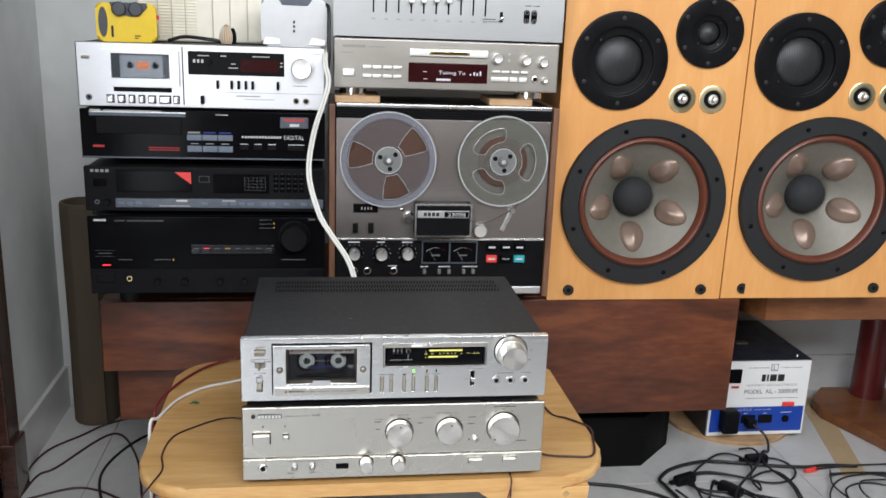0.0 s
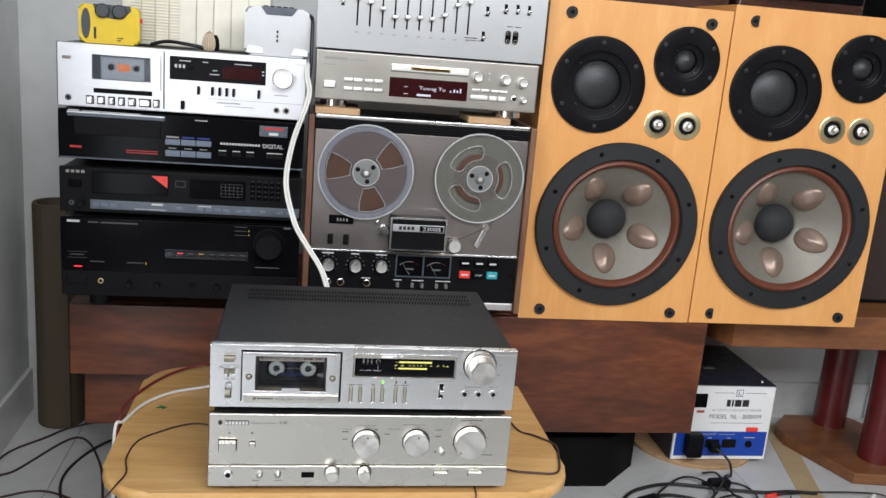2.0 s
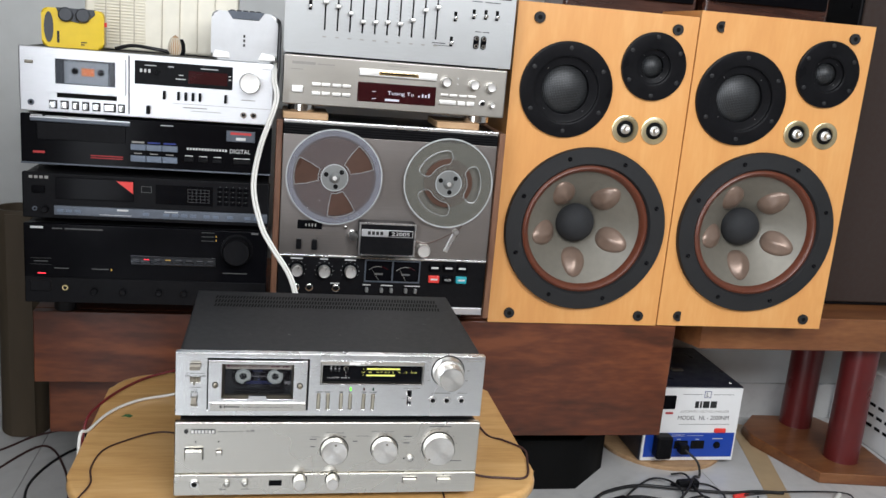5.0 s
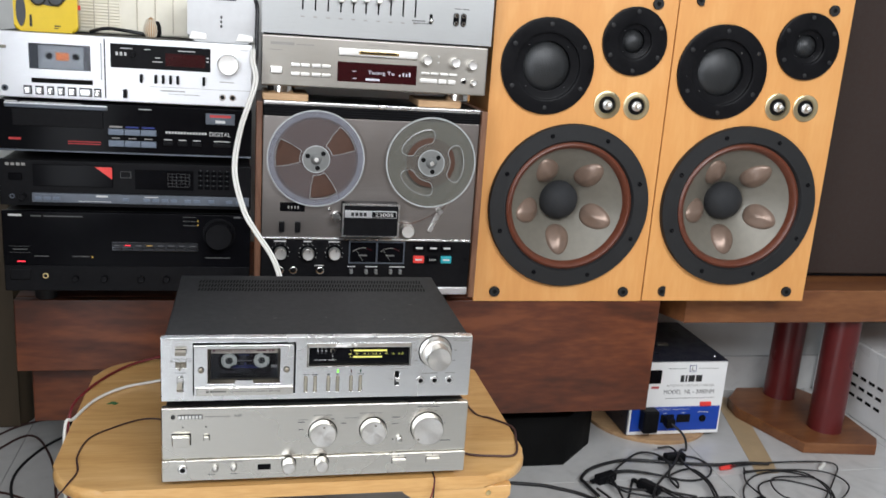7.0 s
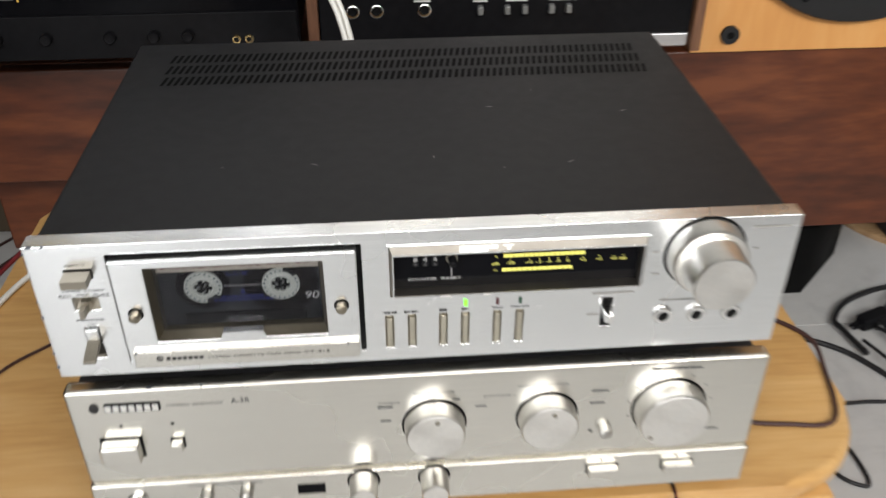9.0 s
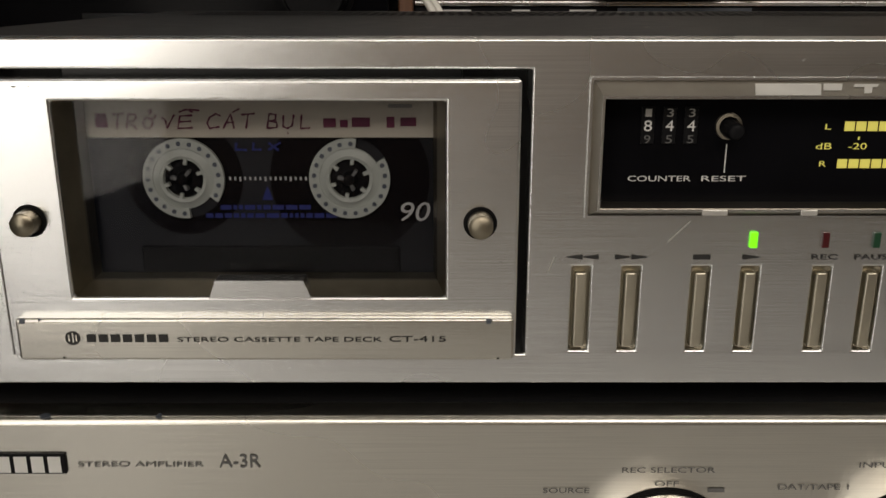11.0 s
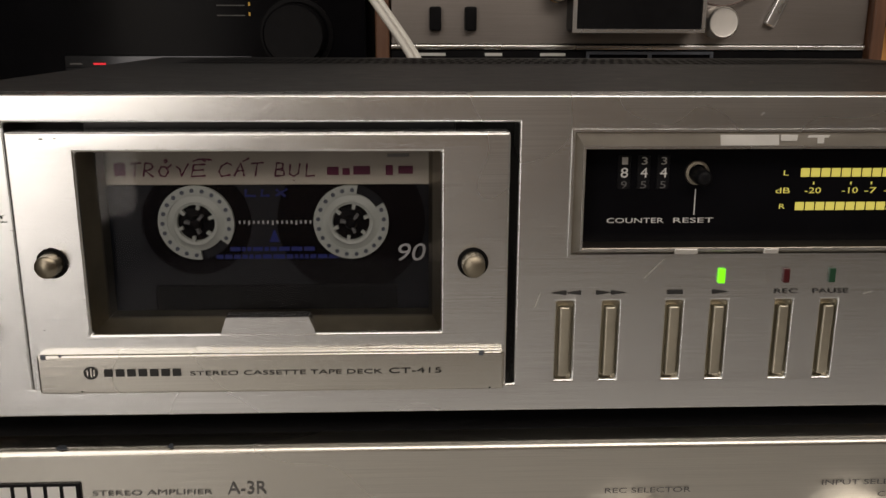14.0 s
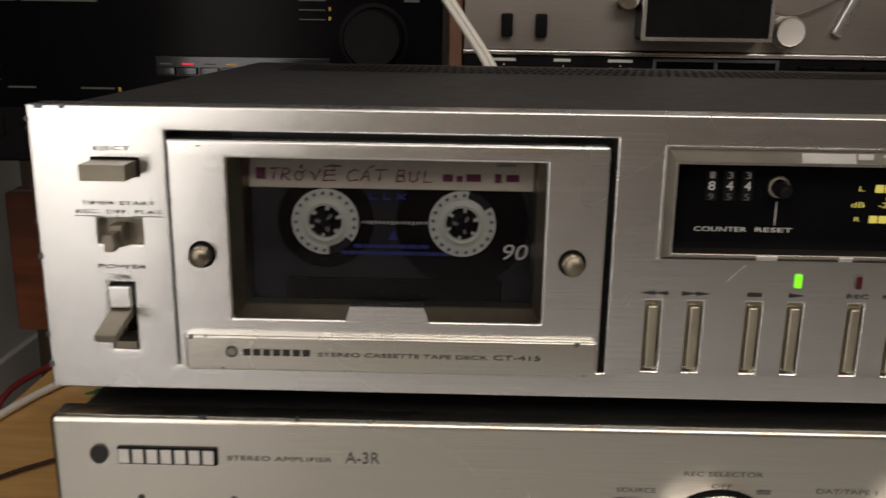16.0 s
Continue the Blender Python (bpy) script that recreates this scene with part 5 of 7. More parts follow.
for x0 in (0.1035, 0.1530):
    part("flat_button", bx(x0, x0 + 0.0195, -0.009, -0.002, 0.0215, 0.0285, 0.001), ALU_WARM, amp)
    part("button_gap", bx(x0 - 0.0006, x0 + 0.0201, -0.0034, -0.0025, 0.0208, 0.0292, 0), DARKHOLE, amp)
    part("indicator", disc(x0 + 0.009, 0.0322, 0.0009, -0.0025, -0.0036), INK, amp)
part("indicator", disc(0.1035, 0.0565, 0.0012, 0.0005, -0.0006), INK, amp)
part("mute_button", lathe([(0, 0.0), (0.0042, 0.0), (0.0042, -0.005), (0.003, -0.006), (0, -0.0065)], 0.1125, 0.0575, 24), GREYSATIN, amp)
bars([(-0.150, -0.104, 0.0315, 0.0319), (-0.1495, -0.140, 0.0135, 0.0143), (-0.12, -0.110, 0.0135, 0.0143)], DIMINK, amp, -0.0034)

# ---- cassette deck on the amplifier ----
deck = thing("cassette_deck", (0, 0, 0.5000), "brushed aluminium cassette deck playing a tape, on the amplifier", "cassette deck")
DZ = 0.4315


def dz(*zs):
    return tuple(z - DZ for z in zs)


Z0, Z1 = dz(0.4346, 0.5245)
part("case", bx(-0.206, 0.206, 0.012, 0.290, 0.009, Z1 - 0.0012, 0.0025), BLACKMETAL, deck, "black painted steel case")
for x in (-0.165, 0.165):
    for y in (0.045, 0.25):
        foot(x, y, 0.018, -0.0062, 0.010, deck, RUBBER)
slots = [(-0.0228, -0.0182), (-0.0099, -0.0053), (0.0081, 0.0127), (0.0208, 0.0254), (0.0393, 0.0439), (0.0523, 0.0569)]
KZ0, KZ1 = dz(0.4442, 0.4674)
holes = [(-0.1690, -0.0345, *dz(0.4432, 0.5172)), (-0.0175, 0.1215, *dz(0.4835, 0.5115)), (-0.1912, -0.1778, *dz(0.4822, 0.4902)), (-0.1892, -0.1816, *dz(0.4480, 0.4700)), (0.1025, 0.1085, *dz(0.4520, 0.4730))]
holes += [(a, b, KZ0, KZ1) for a, b in slots]
part("front_panel", panel(-0.210, 0.210, Z0, Z1, 0, 0.012, holes, 0.0007), ALU, deck, "brushed aluminium front panel")
part("inner_backing", bx(-0.205, 0.205, 0.0125, 0.0135, 0.009, Z1 - 0.004, 0), DARKHOLE, deck)

# cassette door
FX0, FX1, FZ0, FZ1 = -0.1676, -0.0372, *dz(0.4440, 0.5152)
WX0, WX1, WZ0, WZ1 = -0.1500, -0.0555, *dz(0.4605, 0.5100)
door = part("cassette_door", panel(FX0, FX1, FZ0, FZ1, -0.004, 0.003, [(WX0, WX1, WZ0, WZ1)], 0.0008), ALU, deck, "brushed aluminium cassette door")
bevel_in = bmesh.new()
outer = [(WX0, -0.0032, WZ0), (WX1, -0.0032, WZ0), (WX1, -0.0032, WZ1), (WX0, -0.0032, WZ1)]
inner = [(WX0 + 0.004, 0.006, WZ0 + 0.0035), (WX1 - 0.003, 0.006, WZ0 + 0.0035), (WX1 - 0.003, 0.006, WZ1 - 0.001), (WX0 + 0.004, 0.006, WZ1 - 0.001)]
vo, vi = [bevel_in.verts.new(c) for c in outer], [bevel_in.verts.new(c) for c in inner]
for n in range(4):
    bevel_in.faces.new([vo[n], vo[(n + 1) % 4], vi[(n + 1) % 4], vi[n]])
part("window_reveal", bevel_in, BRONZE, door, "bronze-grey sloping reveal", False)
part("window_pane", bx(WX0 + 0.002, WX1 - 0.001, 0.0028, 0.0034, WZ0 + 0.001, WZ1 - 0.0005, 0), SMOKED, door).visible_shadow = False
tab = upright([(-0.1155, WZ0 - 0.0004), (-0.1138, WZ0 + 0.0045), (-0.0915, WZ0 + 0.0045), (-0.0895, WZ0 - 0.0004)], -0.0042, 0.001)
part("finger_tab", tab, ALU, door)
lip = part("door_plate", bx(-0.1645, -0.0380, -0.0070, -0.003, *dz(0.4443, 0.4558), 0.0009, 2), ALU_WARM, door, "bright door plate with printed name")
ring = [(-0.1502 + 0.0019 * math.cos(radians(a)), dz(0.4506)[0] + 0.0019 * math.sin(radians(a))) for a in range(0, 360, 20)]
part("logo_disc", upright(ring, -0.0072, -0.0068), INK, lip)
bars([(-0.1500 - 0.0002, -0.1500 + 0.0002, *dz(0.4495, 0.4521)), (-0.1512, -0.1508, *dz(0.4498, 0.4516)), (-0.1494, -0.1490, *dz(0.4498, 0.4516))], ALU_WARM, lip, -0.0074)
bars([(-0.1466 + 0.00305 * k, -0.1443 + 0.00305 * k, *dz(0.4495, 0.4516)) for k in range(7)], INK, lip, -0.0072, "brand_bar")
lettering("STEREO CASSETTE TAPE DECK", -0.1236, -0.0715, dz(0.4496)[0], 0.00125, INK, lip, -0.0072)
lettering("CT-415", -0.0697, -0.0553, dz(0.4496)[0], 0.0015, INK, lip, -0.0072)
for x, w in ((-0.158, 0.0003), (-0.0445, 0.0006), (-0.1625, 0.0006)):
    part("chip", bx(x - w, x + w, -0.0072, -0.0066, dz(0.4558)[0] - 2.2 * w, dz(0.4559)[0], 0), GREYSLATE, lip)
rng = random.Random(11)
for x, z, w in ((-0.1632, 0.4550, 0.00022), (-0.1598, 0.4546, 0.00020), (-0.1530, 0.4452, 0.00035), (-0.1588, 0.4455, 0.00018), (-0.0755, 0.4549, 0.00020), (-0.0440, 0.4553, 0.00045), (-0.1120, 0.4552, 0.00016), (-0.0420, 0.4450, 0.00030), (-0.1628, 0.4500, 0.00016)):
    blot = [(x + w * rng.uniform(0.7, 1.3) * math.cos(radians(a)), dz(z)[0] + 0.8 * w * rng.uniform(0.6, 1.2) * math.sin(radians(a))) for a in range(0, 360, 45)]
    part("speck", upright(blot, -0.0071, -0.0069), INK, lip)
for x, z, w in ((-0.1612, 0.4985, 0.00018), (-0.1580, 0.5135, 0.0006), (-0.1545, 0.5136, 0.0004), (-0.0415, 0.4700, 0.00030), (-0.1625, 0.4618, 0.00035), (-0.1040, 0.4630, 0.00012)):
    blot = [(x + w * rng.uniform(0.7, 1.3) * math.cos(radians(a)), dz(z)[0] + 0.35 * w * rng.uniform(0.6, 1.2) * math.sin(radians(a))) for a in range(0, 360, 45)]
    part("speck", upright(blot, -0.0041, -0.0039), INK, door)
for x, z in ((-0.1585, 0.4806), (-0.0468, 0.4800)):
    hole = part("pin_recess", lathe([(0, -0.0042), (0.0042, -0.0042), (0.0042, -0.0035)], x, dz(z)[0], 28), DARKHOLE, door)
    part("pin", lathe([(0, -0.004), (0.0032, -0.004), (0.0030, -0.0085), (0.0022, -0.0092), (0, -0.0093)], x, dz(z)[0], 28), BRONZE, hole, "bronze door pin")

# the tape inside
ct = thing("cassette_tape", (-0.1013, 0.0075, 0.5260), "smoked black cassette with a handwritten paper label", "cassette")
part("shell", bx(-0.0502, 0.0502, 0, 0.0035, 0.0005, 0.0600, 0.0006), CASSETTEBLACK, ct)
part("label", bx(-0.0452, 0.0440, -0.0004, 0.0005, 0.0420, 0.0535, 0.0002), PAPER, ct, "cream paper label")


def pen(strokes, x, z, w, h, mat, parent, width=0.00054):
    """Marker strokes: each runs through points of a unit box, laid down as a flat ribbon of uneven width."""
    for n, stroke in enumerate(strokes):
        pts = [Vector((x + w * (u + 0.18 * v), 0, z + h * v)) for u, v in stroke]
        line = []
        for p, q in zip(pts, pts[1:]):
            line += [p.lerp(q, k / 4) for k in range(4)]
        line.append(pts[-1])
        bm, rows = bmesh.new(), []
        for k, p in enumerate(line):
            way = (line[min(k + 1, len(line) - 1)] - line[max(k - 1, 0)]).normalized()
            side = Vector((-way.z, 0, way.x)) * width * (0.8 + 0.3 * math.sin(1.7 * k + n)) * 0.5
            rows.append([bm.verts.new((c.x, -0.0007 - 0.00002 * n, c.z)) for c in (p + side, p - side)])
        for p, q in zip(rows, rows[1:]):
            bm.faces.new([p[0], p[1], q[1], q[0]])
        part("pen_stroke", bm, mat, parent, "", False)


LETTER_T = [[(0.45, 0), (0.5, 1)], [(0, 0.95), (1, 1.02)]]
LETTER_R = [[(0, 0), (0.05, 1), (0.6, 0.95), (0.75, 0.72), (0.5, 0.5), (0.08, 0.45), (0.9, -0.05)]]
LETTER_O = [[(0.6, 0.7), (0.2, 0.75), (0, 0.4), (0.2, 0.05), (0.6, 0), (0.85, 0.35), (0.6, 0.7)], [(0.75, 0.65), (1.0, 0.8), (1.0, 0.95)], [(0.35, 1.15), (0.6, 1.3), (0.65, 1.1), (0.45, 1.0)]]
LETTER_V = [[(0, 0.75), (0.35, 0.55), (0.5, 0), (1, 0.95)]]
LETTER_E = [[(0.9, 0.9), (0.1, 0.85), (0.05, 0.0), (1.0, 0.05)], [(0.08, 0.45), (0.85, 0.5)], [(0.0, 1.12), (0.45, 1.3), (0.9, 1.12)], [(0.6, 1.32), (1.3, 1.22)]]
LETTER_C = [[(1, 0.85), (0.6, 1.0), (0.15, 0.75), (0, 0.35), (0.25, 0.0), (1, 0.12)]]
LETTER_A = [[(0, 0), (0.45, 1), (0.85, 0)], [(0.15, 0.4), (0.8, 0.42)], [(0.6, 1.1), (1.1, 1.35)]]
LETTER_B = [[(0, 0), (0.05, 1), (0.65, 0.95), (0.65, 0.6), (0.1, 0.5), (0.8, 0.42), (0.85, 0.08), (0, 0)]]
LETTER_U = [[(0, 0.9), (0.05, 0.15), (0.45, 0), (0.85, 0.2), (0.9, 0.95)], [(0.5, -0.35), (0.56, -0.3)]]
LETTER_I = [[(0.4, 0.95), (0.4, 0.0), (1.5, 0.04)]]
for word_x, glyphs in ((-0.0385, ((LETTER_T, 0.0032), (LETTER_R, 0.0034), (LETTER_O, 0.0034))), (-0.0262, ((LETTER_V, 0.0036), (LETTER_E, 0.0044))), (-0.0145, ((LETTER_C, 0.0036), (LETTER_A, 0.0036), (LETTER_T, 0.0038))), (0.0008, ((LETTER_B, 0.0032), (LETTER_U, 0.0032), (LETTER_I, 0.0024)))):
    for glyph, w in glyphs:
        pen(glyph, word_x, 0.0444, w * 0.9, 0.0037, PURPLEINK, ct)
        word_x += w + 0.0006
bars([(-0.0425, -0.0394, 0.0446, 0.0482)], PURPLEINK, ct, -0.0007, "marker_block")
bars([(0.0150, 0.0182, 0.0447, 0.0470), (0.0192, 0.0212, 0.0447, 0.0466), (0.0222, 0.0268, 0.0448, 0.0472), (0.0310, 0.0330, 0.0446, 0.0474), (0.0345, 0.0385, 0.0450, 0.0472)], PURPLEINK, ct, -0.0007, "marker_bar")
bars([(0.0315, 0.0375, 0.0496, 0.0506)], GREYINK, ct, -0.0006, "faint_print")


def sector_ring(cx, cz, r0, r1, y0, y1, start, end, seg=40):
    """A flat ring from one angle to another, with thickness."""
    bm, rows = bmesh.new(), []
    for k in range(seg + 1):
        a = radians(start + (end - start) * k / seg)
        c, s = math.cos(a), math.sin(a)
        rows.append([bm.verts.new((cx + q * c, y, cz + q * s)) for q, y in ((r0, y0), (r0, y1), (r1, y1), (r1, y0))])
    for p, q in zip(rows, rows[1:]):
        for n in range(4):
            bm.faces.new([p[n], p[(n + 1) % 4], q[(n + 1) % 4], q[n]])
    bm.faces.new(rows[0])
    bm.faces.new(rows[-1][::-1])
    return bm


for x, gap in ((-0.0213, 300), (0.0213, 55)):
    hub = part("hub", lathe([(0.0050, -0.0004), (0.0052, -0.0016), (0.0060, -0.0019), (0.0068, -0.0012), (0.0079, -0.0009), (0.0080, 0.0002)], x, 0.0315, 44), HUBWHITE, ct, "pale plastic hub")
    part("toothed_rim", sector_ring(x, 0.0315, 0.0079, 0.0104, 0.0001, -0.0013, gap + 24, gap + 336), HUBWHITE, hub)
    part("spindle", lathe([(0, -0.0030), (0.0014, -0.0027), (0.0020, -0.0008), (0.0048, -0.0004), (0.0050, 0.0001)], x, 0.0315, 20), BLACKSATIN, hub)
    for k in range(3):
        a = radians(50 + 120 * k)
        part("spindle_vane", shifted(bx(0.0006, 0.0030, -0.0026, -0.0005, -0.0004, 0.0004, 0.0001), Matrix.Translation((x, 0, 0.0315)) @ Matrix.Rotation(-a, 4, "Y")), HUBGREY, hub)
    for k in range(6):
        a = radians(20 + 60 * k)
        part("tooth", shifted(bx(0.0038, 0.0052, -0.0017, -0.0003, -0.00045, 0.00045, 0), Matrix.Translation((x, 0, 0.0315)) @ Matrix.Rotation(-a, 4, "Y")), HUBWHITE, hub)
    for k in range(18):
        a = radians(gap + 32 + 17.4 * k)
        if 17.4 * k < 300:
            part("dot", lathe([(0, -0.00145), (0.00062, -0.00145), (0.00062, -0.0012)], x + 0.0091 * math.cos(a), 0.0315 + 0.0091 * math.sin(a), 8), GREYSLATE, hub)
bars([(-0.0098 + 0.0013 * k, -0.0093 + 0.0013 * k, 0.0310 - (0.0003 if k % 5 == 2 else 0), 0.0319) for k in range(16)], WHITEINK, ct, -0.0003, "level_mark")
# blue print on the shell, too faint to read
pen([[(0.0, 0.9), (0.05, 0.1), (0.9, 0.05)], [(1.3, 0.9), (1.35, 0.1), (2.0, 0.1)], [(2.4, 0.9), (3.3, 0.0)], [(3.3, 0.95), (2.5, 0.05)]], -0.0078, 0.0388, 0.0034, 0.0022, BLUEINK, ct, 0.0007)
part("blue_wedge", upright([(-0.0016, 0.0258), (0.0012, 0.0258), (-0.0001, 0.0294)], -0.0003, -0.0001), BLUEINK, ct)
for row, (x0, x1) in enumerate(((-0.0125, 0.0110), (-0.0165, 0.0150))):
    k = x0
    while k < x1:
        w = 0.0021 + 0.0012 * math.sin(9000 * k + row)
        bars([(k, k + w, 0.0232 - 0.0022 * row, 0.0244 - 0.0022 * row)], BLUEINK, ct, -0.0003, "blue_print")
        k += w + 0.0005
# the darker discs of wound tape behind the shell
for x, r0 in ((-0.0213, 0.0150), (0.0213, 0.0205)):
    part("tape_pack", lathe([(0.0105, -0.00012), (r0, -0.00012), (r0, 0.0002)], x, 0.0315, 56), TAPEDARK, ct)
lettering("90", 0.0343, 0.0420, 0.0202, 0.0050, WHITEINK, ct, -0.0004, 0.2)
part("screw_hole", lathe([(0, -0.0003), (0.0016, -0.0003), (0.0016, 0.0)], 0.0, 0.0085, 16), DARKHOLE, ct)
part("lower_ridge", bx(-0.034, 0.034, -0.0012, 0.0005, 0.002, 0.0135, 0.0008), BLACKSATIN, ct)

# display
ridge = bmesh.new()
loops = []
for x0, x1, z0, z1, y in ((-0.0198, 0.1238, *dz(0.4810, 0.5148), 0.0), (-0.0192, 0.1232, *dz(0.4815, 0.5142), -0.0006), (-0.0177, 0.1217, *dz(0.4832, 0.5112), -0.0038), (-0.0172, 0.1212, *dz(0.4836, 0.5106), -0.0036), (-0.0172, 0.1212, *dz(0.4836, 0.5106), 0.0048)):
    loops.append([ridge.verts.new(c) for c in ((x0, y, z0), (x1, y, z0), (x1, y, z1), (x0, y, z1))])
for p, q in zip(loops, loops[1:]):
    for n in range(4):
        ridge.faces.new([p[n], p[(n + 1) % 4], q[(n + 1) % 4], q[n]])
bez = part("display_frame", ridge, FRAMEMETAL, deck, "dull grey raised display frame", False)
part("frame_edge", panel(-0.0204, 0.1244, *dz(0.4804, 0.5154), -0.0007, 0.0004, [(-0.0197, 0.1237, *dz(0.4811, 0.5147))]), ALU, bez)
part("frame_edge", panel(-0.0179, 0.1219, *dz(0.4830, 0.5114), -0.0041, -0.0035, [(-0.0173, 0.1213, *dz(0.4835, 0.5107))]), ALU, bez)
for x0, x1, lo, hi in ((0.0185, 0.0350, 0.1, 0.95), (0.0350, 0.0402, 0.45, 0.95), (0.0425, 0.0490, 0.70, 0.92), (0.0446, 0.0472, 0.25, 0.72)):
    flake = bmesh.new()
    z_low, z_high = dz(0.5112)[0], dz(0.5142)[0]
    spots = [(x0, lo), (x1 - 0.0008, lo), (x1, hi), (x0 + 0.0006, hi)]
    flake.faces.new([flake.verts.new((x, -0.0038 + 0.0032 * h - 0.00025, z_low + (z_high - z_low) * h)) for x, h in spots])
    part("worn_plating", flake, SATIN, bez, "bare metal where the plating has worn off", False)
for x0, x1 in ((0.0081, 0.0144), (0.0326, 0.0367)):
    part("worn_plating", bx(x0, x1, -0.0043, -0.0036, *dz(0.4820, 0.4834), 0.0002), SATIN, bez, "bare metal where the plating has worn off")
panel_ob = part("display_panel", bx(-0.0176, 0.1216, 0.0040, 0.0060, *dz(0.4828, 0.5118), 0), BLACKGLOSS, deck, "dark display panel")
PY = 0.0037
for k, (low, mid, high) in enumerate((("9", "8", "1"), ("5", "4", "3"), ("5", "4", "3"))):
    x = -0.0050 + 0.0054 * k
    wheel = part("counter_wheel", bx(x - 0.0017, x + 0.0017, 0.0036, 0.0045, *dz(0.4985, 0.5078), 0.0002), BLACKSATIN, panel_ob)
    lettering(mid, x - 0.0010, x + 0.0010, dz(0.5018)[0], 0.0027, WHITEINK, wheel, 0.0034)
    lettering(high, x - 0.0008, x + 0.0008, dz(0.5054)[0], 0.0020, GREYINK, wheel, 0.0034)
    lettering(low, x - 0.0008, x + 0.0008, dz(0.4988)[0], 0.0020, DIMINK, wheel, 0.0034)
reset = part("reset_button", lathe([(0.0, 0.004), (0.0024, 0.004), (0.0022, -0.0015), (0.0016, -0.0022), (0, -0.0023)], 0.0155, dz(0.5024)[0], 28), BLACKSATIN, panel_ob)
part("collar", lathe([(0.0024, 0.0040), (0.0034, 0.0040), (0.0033, 0.0032), (0.0025, 0.0030), (0.0024, 0.0040)], 0.0152, dz(0.5030)[0], 28), KEYMETAL, reset)
bars([(0.0150, 0.0153, *dz(0.4912, 0.4985))], WHITEINK, panel_ob, PY)
lettering("COUNTER", -0.0092, 0.0068, dz(0.4890)[0], 0.0014, WHITEINK, panel_ob, PY)
lettering("RESET", 0.0095, 0.0208, dz(0.4890)[0], 0.0014, WHITEINK, panel_ob, PY)
for k in range(16):
    bars([(0.0442 + 0.00288 * k, 0.0467 + 0.00288 * k, *dz(0.5018, 0.5042))], YELLOWLED, panel_ob, PY, "left_level_segment")
for k in range(14):
    bars([(0.0435 + 0.00288 * k, 0.0460 + 0.00288 * k, *dz(0.4924, 0.4947))], YELLOWLED, panel_ob, PY, "right_level_segment")
lettering("L", 0.0394, 0.0409, dz(0.5022)[0], 0.0014, YELLOWLED, panel_ob, PY)
lettering("R", 0.0390, 0.0407, dz(0.4928)[0], 0.0014, YELLOWLED, panel_ob, PY)
lettering("dB", 0.0376, 0.0416, dz(0.4972)[0], 0.0016, YELLOWLED, panel_ob, PY)
for words, x, w in (("-20", 0.0455, 0.0046), ("-10", 0.0560, 0.0044), ("-7", 0.0618, 0.0034), ("-5", 0.0672, 0.0030), ("-3", 0.0722, 0.0030), ("0", 0.0780, 0.0015), ("+3", 0.0865, 0.0032), ("+5", 0.0960, 0.0032), ("+8", 0.1040, 0.0034), ("dB", 0.1095, 0.0036)):
    x += 0.0026
    lettering(words, x - w / 2, x + w / 2, dz(0.4972)[0], 0.0016, YELLOWLED, panel_ob, PY)
    bars([(x - 0.0002, x + 0.0002, *dz(0.4996, 0.5004))], YELLOWLED, panel_ob, PY, "scale_tick")

# transport keys
for (a, b) in slots:
    key = part("transport_key", bx(a + 0.0008, b - 0.0007, -0.0002, 0.009, KZ0 + 0.0008, KZ1 - 0.0016, 0.0006), KEYGOLD, deck, "pale gold metal key")
    part("key_well", bx(a - 0.0002, b + 0.0002, 0.0022, 0.0030, KZ0 - 0.0002, KZ1 + 0.0002, 0), BRONZE, key, "bronze bottom of the key's slot")


def arrow(x, z, w, h, y=-0.0003, back=False):
    bm = bmesh.new()
    s = -1 if back else 1
    bm.faces.new([bm.verts.new(c) for c in ((x - s * w / 2, y, z - h / 2), (x + s * w / 2, y, z), (x - s * w / 2, y, z + h / 2))])
    return bm


zs = dz(0.4700)[0]
for x in (-0.0225, -0.0184):
    part("rewind_mark", arrow(x, zs, 0.0044, 0.0013, back=True), INK, deck)
for x in (-0.0098, -0.0056):
    part("forward_mark", arrow(x, zs, 0.0044, 0.0013), INK, deck)
part("play_mark", arrow(0.0231, zs, 0.0048, 0.0013), INK, deck)
bars([(0.0080, 0.0124, zs - 0.0006, zs + 0.0006)], INK, deck, -0.0003, "stop_mark")
lettering("REC", 0.0384, 0.0450, dz(0.4694)[0], 0.0013, INK, deck)
lettering("PAUSE", 0.0494, 0.0596, dz(0.4694)[0], 0.0013, INK, deck)
for x, mat in ((0.0230, GREENLED), (0.0413, DIMRED), (0.0543, DIMGREEN)):
    part("lamp", bx(x - 0.0009, x + 0.0009, -0.0008, 0.001, *dz(0.4726, 0.4767), 0.0002), mat, deck, "lit green lamp" if mat is GREENLED else "unlit lamp")

# fine scratches in the brushed face
for x0, z0, x1, z1 in ((0.0012, 0.4740, 0.0066, 0.4795), (-0.0290, 0.4660, -0.0275, 0.4700), (0.0300, 0.5190, 0.0310, 0.5200), (0.0640, 0.4690, 0.0665, 0.4698)):
    line = bmesh.new()
    a, b = Vector((x0, -0.0002, dz(z0)[0])), Vector((x1, -0.0002, dz(z1)[0]))
    side = Vector((b.z - a.z, 0, a.x - b.x)).normalized() * 0.00008
    line.faces.new([line.verts.new(c) for c in (a + side, a - side, b - side, b + side)])
    part("scratch", line, SATIN, deck, "", False)

